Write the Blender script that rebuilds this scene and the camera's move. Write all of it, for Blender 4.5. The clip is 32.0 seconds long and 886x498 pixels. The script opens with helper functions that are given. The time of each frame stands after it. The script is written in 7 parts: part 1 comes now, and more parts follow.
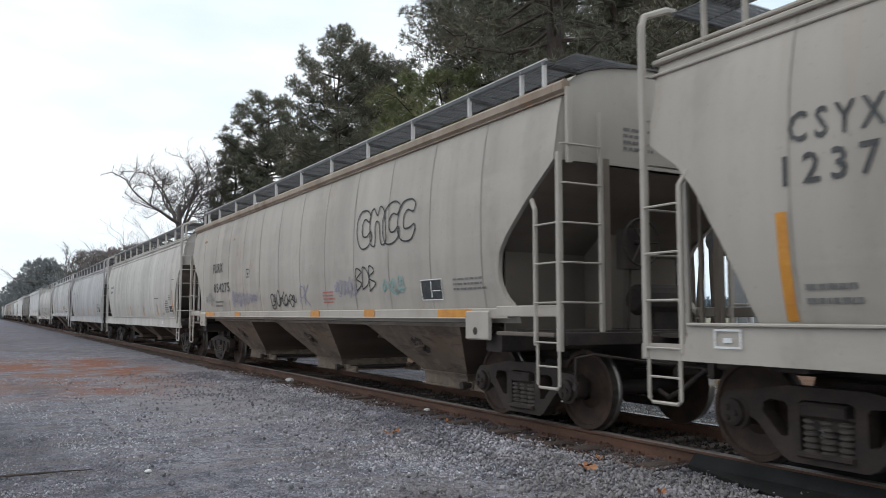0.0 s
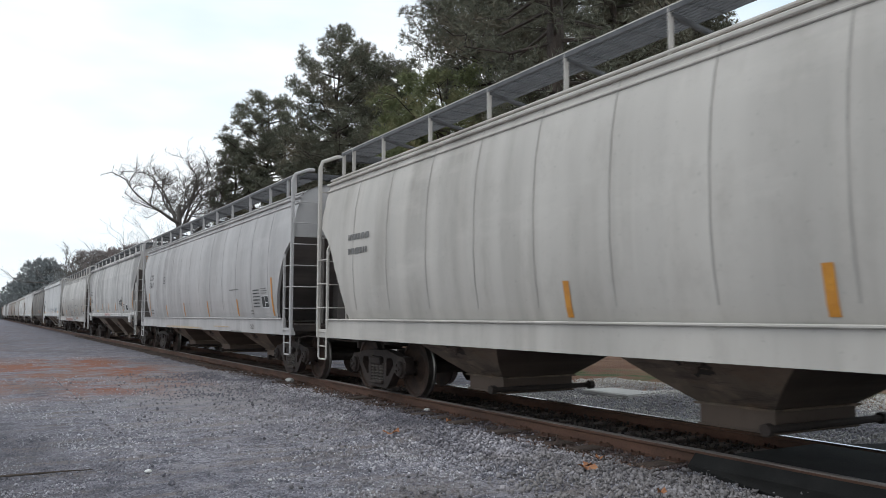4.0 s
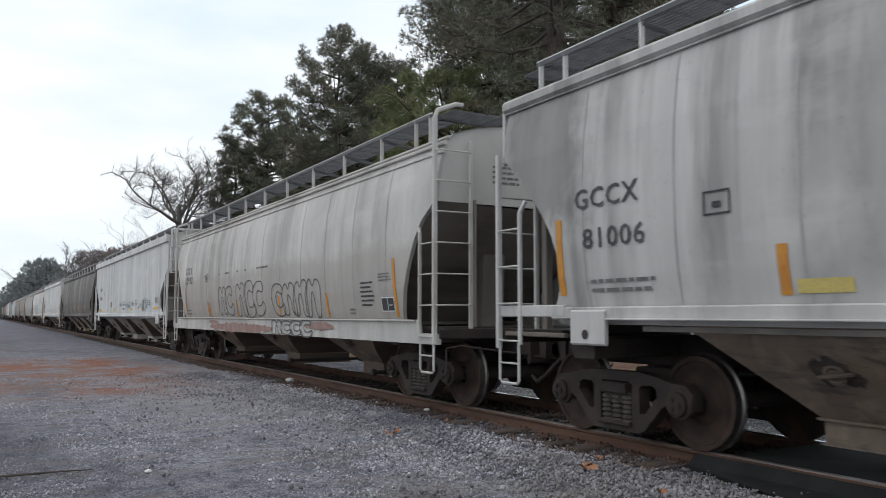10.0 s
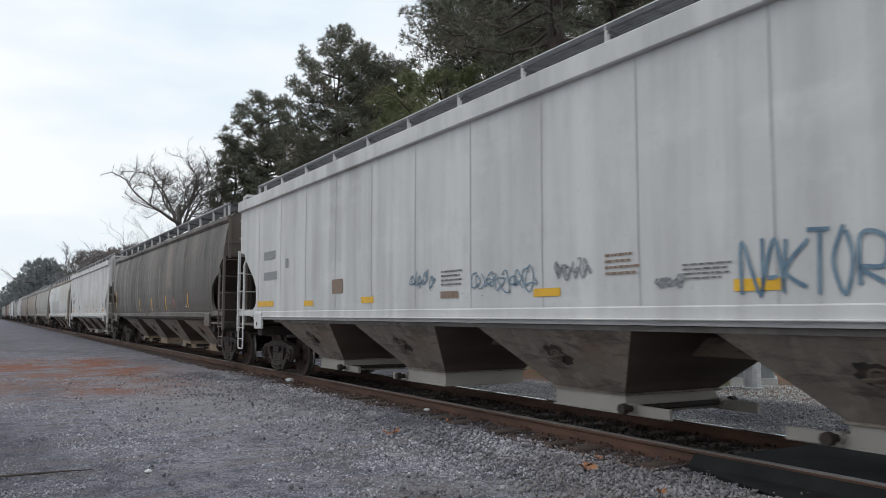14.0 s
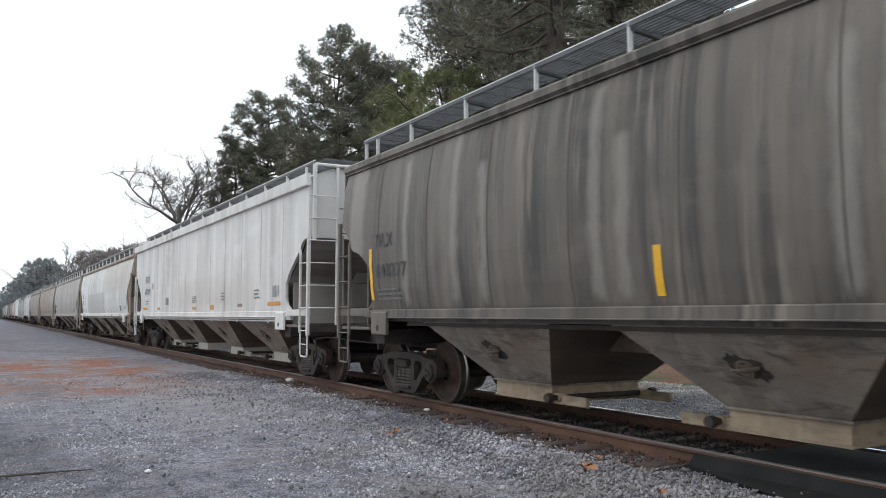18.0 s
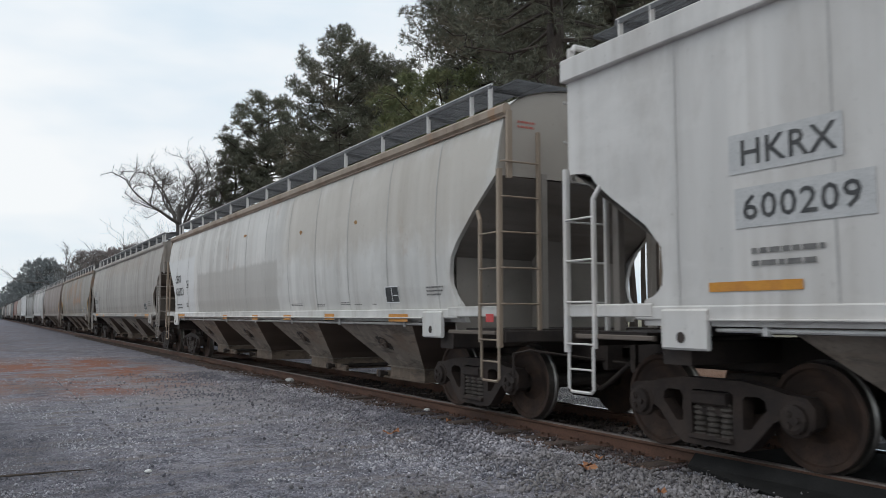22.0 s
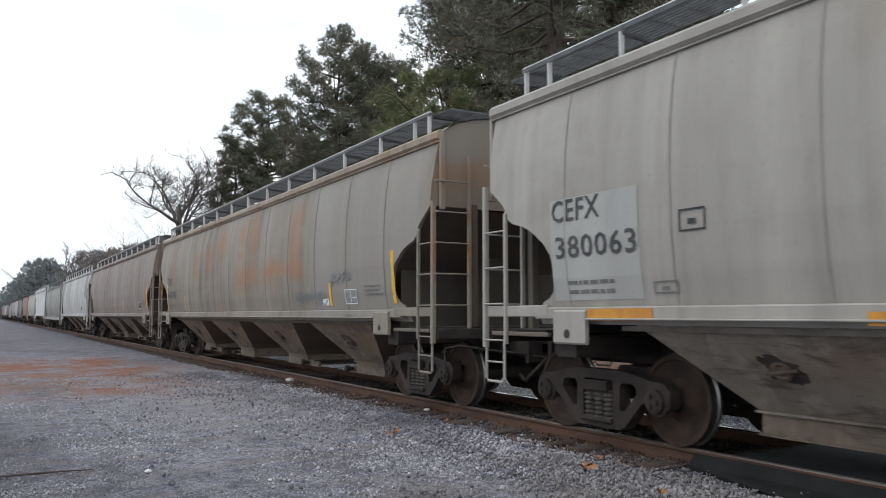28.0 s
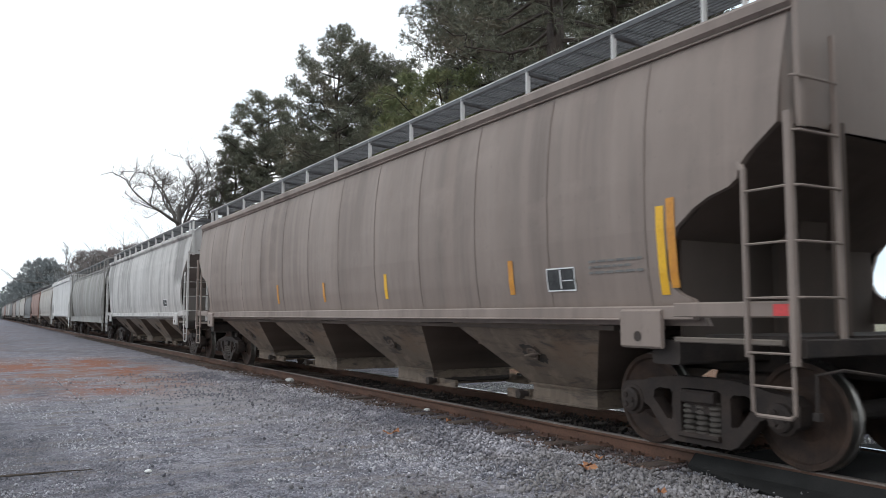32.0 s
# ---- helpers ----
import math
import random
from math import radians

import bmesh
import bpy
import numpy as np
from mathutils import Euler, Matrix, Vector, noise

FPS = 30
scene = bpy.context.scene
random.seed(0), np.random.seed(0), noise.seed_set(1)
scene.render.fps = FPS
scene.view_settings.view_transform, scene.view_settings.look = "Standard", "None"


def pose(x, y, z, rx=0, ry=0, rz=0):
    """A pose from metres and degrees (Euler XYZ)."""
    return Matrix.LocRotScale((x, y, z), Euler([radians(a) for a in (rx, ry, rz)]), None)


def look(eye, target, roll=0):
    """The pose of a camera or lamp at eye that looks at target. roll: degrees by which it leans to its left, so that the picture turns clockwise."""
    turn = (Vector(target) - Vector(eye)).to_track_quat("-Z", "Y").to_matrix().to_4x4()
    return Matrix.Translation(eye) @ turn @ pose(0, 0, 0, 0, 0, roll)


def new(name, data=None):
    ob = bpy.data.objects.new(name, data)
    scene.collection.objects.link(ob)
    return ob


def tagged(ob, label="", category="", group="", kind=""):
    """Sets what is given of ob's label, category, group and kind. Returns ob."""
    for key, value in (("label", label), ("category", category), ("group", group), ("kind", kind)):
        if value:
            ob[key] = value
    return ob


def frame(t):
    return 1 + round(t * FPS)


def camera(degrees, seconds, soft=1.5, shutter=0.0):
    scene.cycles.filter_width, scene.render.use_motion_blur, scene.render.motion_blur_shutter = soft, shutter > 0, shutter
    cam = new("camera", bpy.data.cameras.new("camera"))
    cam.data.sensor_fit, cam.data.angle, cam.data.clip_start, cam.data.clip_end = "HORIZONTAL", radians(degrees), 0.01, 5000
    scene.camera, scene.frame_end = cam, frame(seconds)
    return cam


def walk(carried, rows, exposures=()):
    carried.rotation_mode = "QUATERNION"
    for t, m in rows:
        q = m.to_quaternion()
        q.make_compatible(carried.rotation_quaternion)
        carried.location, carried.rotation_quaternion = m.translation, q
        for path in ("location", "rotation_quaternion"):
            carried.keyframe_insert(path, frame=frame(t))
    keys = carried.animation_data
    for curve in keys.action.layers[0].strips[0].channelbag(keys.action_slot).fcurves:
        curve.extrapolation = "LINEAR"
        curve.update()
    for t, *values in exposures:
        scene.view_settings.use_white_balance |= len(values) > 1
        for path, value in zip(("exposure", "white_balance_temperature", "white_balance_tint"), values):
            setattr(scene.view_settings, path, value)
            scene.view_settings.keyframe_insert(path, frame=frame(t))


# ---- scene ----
# A freight train of covered hoppers rolls past a still camera beside a level crossing.
XT, ZR = 6.926, 0.18          # track centre line, height of the rail heads
EYE = Vector((0, 0, 1.49))
YAW, PITCH = 0.5229, 0.0834
AIM = EYE + Vector((math.sin(YAW) * math.cos(PITCH), math.cos(YAW) * math.cos(PITCH), math.sin(PITCH))) * 10
cam = camera(58.23, 32.0, soft=0.8, shutter=0.15)
walk(cam, [(0, look(EYE, AIM, 0.061)), (32, look(EYE, AIM, 0.061))],
     exposures=[(0, 0.0), (3, 0.02), (6, -0.02), (9, -0.04), (12, -0.14), (14, -0.16), (16.2, 0.36), (18, 0.38), (19, 0.18), (20, -0.24), (22.5, -0.24), (25, -0.14), (28, 0.18), (30, 0.34), (32, 0.28)])


def travel(t):
    """Metres that the train has rolled at t seconds."""
    return 7.24154 * t - 0.00517659 * t * t - 0.00011675 * t ** 3


# ---- light: a bright overcast winter sky ----
scene.view_settings.exposure = 0.0
world = bpy.data.worlds.new("sky")
scene.world = world
world.use_nodes = True
wn, wl = world.node_tree.nodes, world.node_tree.links
wn.clear()
sky = wn.new("ShaderNodeTexSky")
sky.sky_type, sky.sun_disc = "NISHITA", False
sky.sun_elevation, sky.sun_rotation = radians(62), radians(250)
dim = wn.new("ShaderNodeVectorMath")
dim.operation = "SCALE"
dim.inputs["Scale"].default_value = 0.10
wl.new(sky.outputs[0], dim.inputs[0])
wco = wn.new("ShaderNodeTexCoord")
wmap = wn.new("ShaderNodeMapping")
wmap.inputs["Scale"].default_value = (1.0, 1.0, 3.2)
wl.new(wco.outputs["Generated"], wmap.inputs[0])
wnoise = wn.new("ShaderNodeTexNoise")
wnoise.inputs["Scale"].default_value = 1.7
wnoise.inputs["Detail"].default_value = 5.0
wnoise.inputs["Roughness"].default_value = 0.5
wl.new(wmap.outputs[0], wnoise.inputs["Vector"])
wramp = wn.new("ShaderNodeValToRGB")
wramp.color_ramp.elements[0].position, wramp.color_ramp.elements[0].color = 0.36, (0.63, 0.79, 0.925, 1)
wramp.color_ramp.elements[1].position, wramp.color_ramp.elements[1].color = 0.62, (1.0, 1.025, 1.04, 1)
wl.new(wnoise.outputs[0], wramp.inputs[0])
wmix = wn.new("ShaderNodeMixRGB")
wmix.inputs[0].default_value = 0.93
wl.new(dim.outputs[0], wmix.inputs[1])
wl.new(wramp.outputs[0], wmix.inputs[2])
# an overcast sky is brighter overhead than at the horizon
wsep = wn.new("ShaderNodeSeparateXYZ")
wl.new(wco.outputs["Generated"], wsep.inputs[0])
wlift = wn.new("ShaderNodeMapRange")
wlift.inputs["To Min"].default_value, wlift.inputs["To Max"].default_value = 1.12, 1.26
wl.new(wsep.outputs[2], wlift.inputs["Value"])
wbg = wn.new("ShaderNodeBackground")
wl.new(wlift.outputs[0], wbg.inputs["Strength"])
wl.new(wmix.outputs[0], wbg.inputs[0])
wout = wn.new("ShaderNodeOutputWorld")
wl.new(wbg.outputs[0], wout.inputs[0])
sun_data = bpy.data.lights.new("sun", "SUN")
sun_data.energy, sun_data.angle, sun_data.color = 0.5, radians(40), (1.0, 0.97, 0.93)
sun = new("sun", sun_data)
sun.matrix_world = look((-14, -6, 40), (7, 5, 0))


# ---- materials ----
def nodes_of(name):
    m = bpy.data.materials.new(name)
    m.use_nodes = True
    n, l = m.node_tree.nodes, m.node_tree.links
    return m, n, l, n["Principled BSDF"]


def noise_at(n, l, scale, stretch=(1, 1, 1), detail=4.0, rough=0.55, coord="Object", warp=0.0):
    co = n.new("ShaderNodeTexCoord")
    mp = n.new("ShaderNodeMapping")
    mp.inputs["Scale"].default_value = stretch
    l.new(co.outputs[coord], mp.inputs[0])
    t = n.new("ShaderNodeTexNoise")
    t.inputs["Scale"].default_value = scale
    t.inputs["Detail"].default_value = detail
    t.inputs["Roughness"].default_value = rough
    t.inputs["Distortion"].default_value = warp
    l.new(mp.outputs[0], t.inputs["Vector"])
    return t.outputs[0]


def step_of(n, l, value, lo, hi, top=1.0):
    r = n.new("ShaderNodeMapRange")
    r.inputs["From Min"].default_value, r.inputs["From Max"].default_value = lo, hi
    r.inputs["To Max"].default_value = top
    l.new(value, r.inputs["Value"])
    return r.outputs[0]


def blend(n, l, a, b, factor):
    x = n.new("ShaderNodeMixRGB")
    for i, v in ((1, a), (2, b), (0, factor)):
        if isinstance(v, (tuple, list)):
            x.inputs[i].default_value = (*v, 1) if len(v) == 3 else v
        elif isinstance(v, (int, float)):
            x.inputs[i].default_value = v
        else:
            l.new(v, x.inputs[i])
    return x.outputs[0]


def bump_of(n, l, value, strength, distance, bsdf):
    b = n.new("ShaderNodeBump")
    b.inputs["Strength"].default_value, b.inputs["Distance"].default_value = strength, distance
    l.new(value, b.inputs["Height"])
    l.new(b.outputs[0], bsdf.inputs["Normal"])


def surface(name, c1, c2, scale=6.0, rough=0.75, metal=0.0, stretch=(1, 1, 1), bump=0.3, dist=0.01, fine=40.0, lo=0.35, hi=0.65):
    """Two tones at a coarse scale, a grain at a fine one, and relief."""
    m, n, l, b = nodes_of(name)
    coarse = step_of(n, l, noise_at(n, l, scale, stretch), lo, hi)
    grain = noise_at(n, l, fine, (1, 1, 1), 3.0)
    col = blend(n, l, c1, c2, coarse)
    col = blend(n, l, col, [v * 0.62 for v in c1], step_of(n, l, grain, 0.52, 0.75, 0.6))
    l.new(col, b.inputs["Base Color"])
    b.inputs["Roughness"].default_value, b.inputs["Metallic"].default_value = rough, metal
    bump_of(n, l, grain, bump, dist, b)
    return m


def math_of(n, l, op, a, c):
    x = n.new("ShaderNodeMath")
    x.operation = op
    for i, v in enumerate((a, c)):
        if isinstance(v, (int, float)):
            x.inputs[i].default_value = v
        else:
            l.new(v, x.inputs[i])
    return x.outputs[0]


def ragged_box(n, l, y0, y1, z0, z1, amount, rag):
    """A stain between y0 and y1 along the car and z0 and z1 up its side, with frayed edges."""
    co = n.new("ShaderNodeTexCoord")
    sep = n.new("ShaderNodeSeparateXYZ")
    l.new(co.outputs["Object"], sep.inputs[0])
    wob = math_of(n, l, "MULTIPLY", math_of(n, l, "SUBTRACT", noise_at(n, l, 1.6, (0.2, 1, 0.8), 5.0, 0.65), 0.5), rag * 2.2)
    fine = math_of(n, l, "MULTIPLY", math_of(n, l, "SUBTRACT", noise_at(n, l, 7.0, (0.2, 1, 0.35), 4.0, 0.65), 0.5), rag * 1.2)
    mask = None
    for axis, a, c in ((1, y0, y1), (2, z0, z1)):
        off = math_of(n, l, "ADD", math_of(n, l, "ADD", sep.outputs[axis], wob), fine)
        d = math_of(n, l, "ABSOLUTE", math_of(n, l, "SUBTRACT", off, (a + c) / 2), 0.0)
        half = abs(c - a) / 2
        m = step_of(n, l, d, half + 0.45 * rag, max(0.0, half - 0.45 * rag), 1.0)
        mask = m if mask is None else math_of(n, l, "MULTIPLY", mask, m)
    return math_of(n, l, "MULTIPLY", mask, amount)


def paint(name, base, grime=(0.16, 0.14, 0.12), streak=0.35, rust=0.0, blotch=0.25, shift=0.0, rust_col=(0.33, 0.13, 0.035), rough=0.55, patches=()):
    """Weathered hopper paint: broad fading, rain streaks that run down the side, road grime and rust blooms."""
    m, n, l, b = nodes_of(name)
    o = 1 + shift * 0.07
    broad = noise_at(n, l, 0.5, (1, o, 0.45), 3.0)
    col = blend(n, l, base, [v * 0.70 for v in base], step_of(n, l, broad, 0.42, 0.62, min(1.0, blotch * 2)))
    panel = noise_at(n, l, 0.8, (0.02, o, 0.03), 2.0)
    col = blend(n, l, col, [min(0.85, v * 1.16) for v in base], step_of(n, l, panel, 0.50, 0.60, 0.55))
    # streaks come in groups, start at different heights and fade out
    patch = step_of(n, l, noise_at(n, l, 0.55, (0.3, o, 0.75), 4.0, 0.6), 0.36, 0.60)

    def ranked(value, lo, hi, top):
        x = n.new("ShaderNodeMath")
        x.operation = "MULTIPLY"
        l.new(step_of(n, l, value, lo, hi, top), x.inputs[0])
        l.new(patch, x.inputs[1])
        return x.outputs[0]

    wide = noise_at(n, l, 1.15, (0.05, o, 0.07), 3.0, 0.6, warp=0.25)
    col = blend(n, l, col, grime, ranked(wide, 0.47, 0.60, min(1.0, streak * 0.95)))
    thin = noise_at(n, l, 3.0, (0.05, o, 0.075), 5.0, 0.62, warp=0.35)
    col = blend(n, l, col, grime, ranked(thin, 0.48, 0.68, min(1.0, streak * streak * 1.1)))
    pale = noise_at(n, l, 5.0, (0.05, o, 0.11), 4.0, 0.6, warp=0.3)
    col = blend(n, l, col, [min(0.85, v * 1.4) for v in base], ranked(pale, 0.54, 0.70, min(1.0, streak * streak * 1.1)))
    smear = noise_at(n, l, 0.9, (0.05, 0.35 * o, 1.6), 5.0, 0.6)
    col = blend(n, l, col, [min(0.85, v * 1.25) for v in base], step_of(n, l, smear, 0.55, 0.70, 0.4))
    cloud = noise_at(n, l, 2.2, (0.5, o, 0.7), 6.0, 0.65)
    col = blend(n, l, col, grime, step_of(n, l, cloud, 0.52, 0.74, 0.22))
    if rust:
        bloom = noise_at(n, l, 0.55, (0.3, o, 1.0), 7.0, 0.70, warp=0.4)
        fall = noise_at(n, l, 2.6, (0.05, o, 0.10), 5.0, 0.6)
        col = blend(n, l, col, rust_col, step_of(n, l, bloom, 0.64 - 0.10 * rust, 0.76 - 0.10 * rust, 0.8))
        col = blend(n, l, col, rust_col, step_of(n, l, fall, 0.62 - 0.05 * rust, 0.80 - 0.05 * rust, 0.22))
    for y0, y1, z0, z1, tone, amount, rag in patches:
        col = blend(n, l, col, tone, ragged_box(n, l, y0, y1, z0, z1, amount, rag))
    speck = noise_at(n, l, 22.0, (1, 1, 0.6), 5.0, 0.7)
    col = blend(n, l, col, [v * 0.6 for v in grime], step_of(n, l, speck, 0.62, 0.76, 0.45))
    l.new(col, b.inputs["Base Color"])
    rg = n.new("ShaderNodeMapRange")
    rg.inputs["To Min"].default_value, rg.inputs["To Max"].default_value = rough - 0.14, rough + 0.2
    l.new(broad, rg.inputs["Value"])
    l.new(rg.outputs[0], b.inputs["Roughness"])
    bump_of(n, l, noise_at(n, l, 1.3, (1, 1, 0.45), 3.0), 0.5, 0.05, b)
    return m


M = {}
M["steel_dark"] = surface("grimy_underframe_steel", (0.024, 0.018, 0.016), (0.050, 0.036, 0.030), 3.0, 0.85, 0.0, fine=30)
M["truck"] = surface("brown_cast_steel", (0.023, 0.0155, 0.013), (0.050, 0.033, 0.026), 4.0, 0.8, 0.0, fine=35, bump=0.5)
M["wheel_plate"] = surface("rusty_wheel_plate", (0.034, 0.021, 0.016), (0.074, 0.042, 0.029), 5.0, 0.8, 0.1, fine=45)
M["tread"] = surface("polished_wheel_tread", (0.20, 0.185, 0.17), (0.30, 0.28, 0.26), 8.0, 0.35, 0.9, fine=60, bump=0.05)
M["spring"] = surface("dusty_spring_steel", (0.065, 0.055, 0.048), (0.12, 0.10, 0.086), 9.0, 0.7, 0.2)
M["grating"] = surface("galvanised_walkway_grating", (0.075, 0.075, 0.08), (0.12, 0.12, 0.125), 5.0, 0.6, 0.2)
M["rail_side"] = surface("rusty_rail_web", (0.075, 0.038, 0.025), (0.135, 0.066, 0.042), 5.0, 0.85, 0.0, stretch=(1, 0.3, 1))
M["rail_top"] = surface("polished_rail_head", (0.45, 0.44, 0.42), (0.6, 0.58, 0.56), 6.0, 0.22, 1.0, stretch=(4, 0.1, 1), bump=0.02)
# near rail: the lack of sky reflection is put into a duller head colour
M["rail_dull"] = surface("dimmed_rail_head", (0.16, 0.13, 0.115), (0.24, 0.20, 0.18), 6.0, 0.5, 0.7, stretch=(4, 0.1, 1), bump=0.02)
M["tie"] = surface("weathered_timber_tie", (0.055, 0.040, 0.032), (0.115, 0.082, 0.066), 4.0, 0.9, 0.0, stretch=(0.4, 6, 6), bump=0.8)
M["asphalt"] = surface("worn_crossing_asphalt", (0.018, 0.0175, 0.0175), (0.034, 0.033, 0.032), 2.0, 0.95, 0.0, fine=90, bump=0.6)
M["asphalt"].node_tree.nodes["Principled BSDF"].inputs["Specular IOR Level"].default_value = 0.15
M["concrete"] = surface("pale_concrete", (0.42, 0.41, 0.39), (0.52, 0.51, 0.49), 2.0, 0.85)
M["galv"] = surface("galvanised_steel", (0.42, 0.43, 0.44), (0.55, 0.56, 0.57), 7.0, 0.45, 0.6)
M["cabinet_grey"] = surface("grey_cabinet_paint", (0.20, 0.21, 0.22), (0.26, 0.27, 0.28), 3.0, 0.6)
M["black"] = surface("black_stencil_paint", (0.025, 0.025, 0.027), (0.05, 0.05, 0.05), 12.0, 0.7)
M["grey_ink"] = surface("faded_grey_stencil_paint", (0.13, 0.125, 0.12), (0.20, 0.19, 0.18), 12.0, 0.7)
M["red_ink"] = surface("faded_red_stencil_paint", (0.45, 0.10, 0.08), (0.5, 0.2, 0.16), 12.0, 0.7)
M["white_ink"] = surface("white_placard_paint", (0.7, 0.7, 0.69), (0.8, 0.8, 0.79), 12.0, 0.6)
M["orange"] = surface("orange_reflective_strip", (0.62, 0.27, 0.03), (0.50, 0.20, 0.03), 6.0, 0.5)
M["yellow"] = surface("yellow_reflective_strip", (0.80, 0.45, 0.02), (0.70, 0.36, 0.02), 6.0, 0.5)
M["red_tag"] = surface("red_marker_plate", (0.6, 0.06, 0.06), (0.5, 0.05, 0.05), 6.0, 0.5)
M["bark"] = surface("pine_bark", (0.045, 0.036, 0.031), (0.09, 0.07, 0.058), 3.0, 0.95, 0.0, stretch=(1, 1, 0.25), bump=1.0, dist=0.03, fine=12)
M["bare_bark"] = surface("grey_bare_bark", (0.085, 0.076, 0.070), (0.15, 0.135, 0.122), 3.0, 0.95, 0.0, stretch=(1, 1, 0.3), bump=0.6)


def foliage(name, c1, c2, c3):
    m, n, l, b = nodes_of(name)
    g = n.new("ShaderNodeNewGeometry")
    col = blend(n, l, c1, c2, g.outputs["Random Per Island"])
    big = noise_at(n, l, 0.35, (1, 1, 1), 3.0)
    col = blend(n, l, col, c3, step_of(n, l, big, 0.52, 0.72, 0.8))
    l.new(col, b.inputs["Base Color"])
    b.inputs["Roughness"].default_value = 0.7
    return m


M["needles"] = foliage("pine_needles", (0.110, 0.116, 0.084), (0.185, 0.182, 0.128), (0.215, 0.172, 0.125))
M["needles_fresh"] = foliage("bright_pine_needles", (0.150, 0.180, 0.085), (0.230, 0.245, 0.115), (0.30, 0.20, 0.115))
# far woods: distance haze is mixed into these leaf colours
M["far_leaves"] = foliage("hazed_evergreen_leaves", (0.175, 0.195, 0.198), (0.225, 0.236, 0.236), (0.26, 0.255, 0.25))
M["blue_woods"] = foliage("haze_tinted_woods", (0.13, 0.17, 0.20), (0.16, 0.20, 0.23), (0.18, 0.20, 0.22))
M["twigs"] = foliage("bare_brown_twigs", (0.19, 0.17, 0.165), (0.25, 0.22, 0.21), (0.24, 0.17, 0.15))


# ---- mesh building ----
class Geo:
    """Collects vertices and faces of one part."""

    def __init__(self):
        self.v, self.f, self.mi = [], [], []

    def add(self, verts, faces, mi=0):
        k = len(self.v)
        self.v.extend(verts)
        self.f.extend([[i + k for i in f] for f in faces])
        self.mi.extend([mi] * len(faces))
        return self

    def box(self, x0, x1, y0, y1, z0, z1, mi=0):
        v = [(x, y, z) for z in (z0, z1) for y in (y0, y1) for x in (x0, x1)]
        return self.add(v, [(0, 2, 3, 1), (4, 5, 7, 6), (0, 1, 5, 4), (2, 6, 7, 3), (0, 4, 6, 2), (1, 3, 7, 5)], mi)

    def bar(self, a, b, w, h, c=0.008, mi=0, up=(0, 0, 1)):
        """A chamfered bar from a to b, w wide and h high."""
        a, b = Vector(a), Vector(b)
        d = (b - a).normalized()
        s = d.cross(Vector(up))
        s = s.normalized() if s.length > 1e-4 else Vector((1, 0, 0))
        u = s.cross(d)
        c = min(c, w * 0.4, h * 0.4)
        ring = [(w / 2 - c, -h / 2), (w / 2, -h / 2 + c), (w / 2, h / 2 - c), (w / 2 - c, h / 2), (c - w / 2, h / 2), (-w / 2, h / 2 - c), (-w / 2, c - h / 2), (c - w / 2, -h / 2)]
        v = [tuple(p + s * x + u * y) for p in (a, b) for x, y in ring]
        return self.add(v, [(i, (i + 1) % 8, 8 + (i + 1) % 8, 8 + i) for i in range(8)] + [tuple(range(7, -1, -1)), tuple(range(8, 16))], mi)

    def tube(self, pts, r, k=6, mi=0):
        pts = [Vector(p) for p in pts]
        rs = r if isinstance(r, (list, tuple)) else [r] * len(pts)
        v, f = [], []
        for i, p in enumerate(pts):
            d = (pts[min(i + 1, len(pts) - 1)] - pts[max(i - 1, 0)]).normalized()
            s = d.cross(Vector((0.13, 0.31, 0.94)))
            s = s.normalized() if s.length > 1e-3 else Vector((1, 0, 0))
            u = s.cross(d)
            v += [tuple(p + (s * math.cos(6.2832 * j / k) + u * math.sin(6.2832 * j / k)) * rs[i]) for j in range(k)]
        for i in range(len(pts) - 1):
            f += [(i * k + j, i * k + (j + 1) % k, (i + 1) * k + (j + 1) % k, (i + 1) * k + j) for j in range(k)]
        f += [tuple(range(k - 1, -1, -1)), tuple(range(len(v) - k, len(v)))]
        return self.add(v, f, mi)

    def lathe(self, prof, axis_at=(0, 0, 0), k=24, axis="x", mi=0, mis=None):
        """Turns (along, radius) pairs about an axis."""
        v, f = [], []
        ax, ay, az = axis_at
        for a, r in prof:
            for j in range(k):
                c, s = r * math.cos(6.2832 * j / k), r * math.sin(6.2832 * j / k)
                v.append((ax + a, ay + c, az + s) if axis == "x" else (ax + c, ay + s, az + a) if axis == "z" else (ax + c, ay + a, az + s))
        k0 = len(self.v)
        for i in range(len(prof) - 1):
            self.add([], [])
            f += [(i * k + j, i * k + (j + 1) % k, (i + 1) * k + (j + 1) % k, (i + 1) * k + j) for j in range(k)]
        self.v.extend(v)
        self.f.extend([[q + k0 for q in x] for x in f])
        self.mi.extend([(mis[i // k] if mis else mi) for i in range(len(f))])
        return self

    def grid(self, rows, mi=0):
        k = len(rows[0])
        v = [p for r in rows for p in r]
        return self.add(v, [(i * k + j, i * k + j + 1, (i + 1) * k + j + 1, (i + 1) * k + j) for i in range(len(rows) - 1) for j in range(k - 1)], mi)

    def prism(self, loop, x0, x1, mi=0):
        """A plate with the outline loop of (y, z), from x0 to x1."""
        k = len(loop)
        v = [(x, y, z) for x in (x0, x1) for y, z in loop]
        return self.add(v, [tuple(range(k - 1, -1, -1)), tuple(range(k, 2 * k))] + [(i, (i + 1) % k, k + (i + 1) % k, k + i) for i in range(k)], mi)

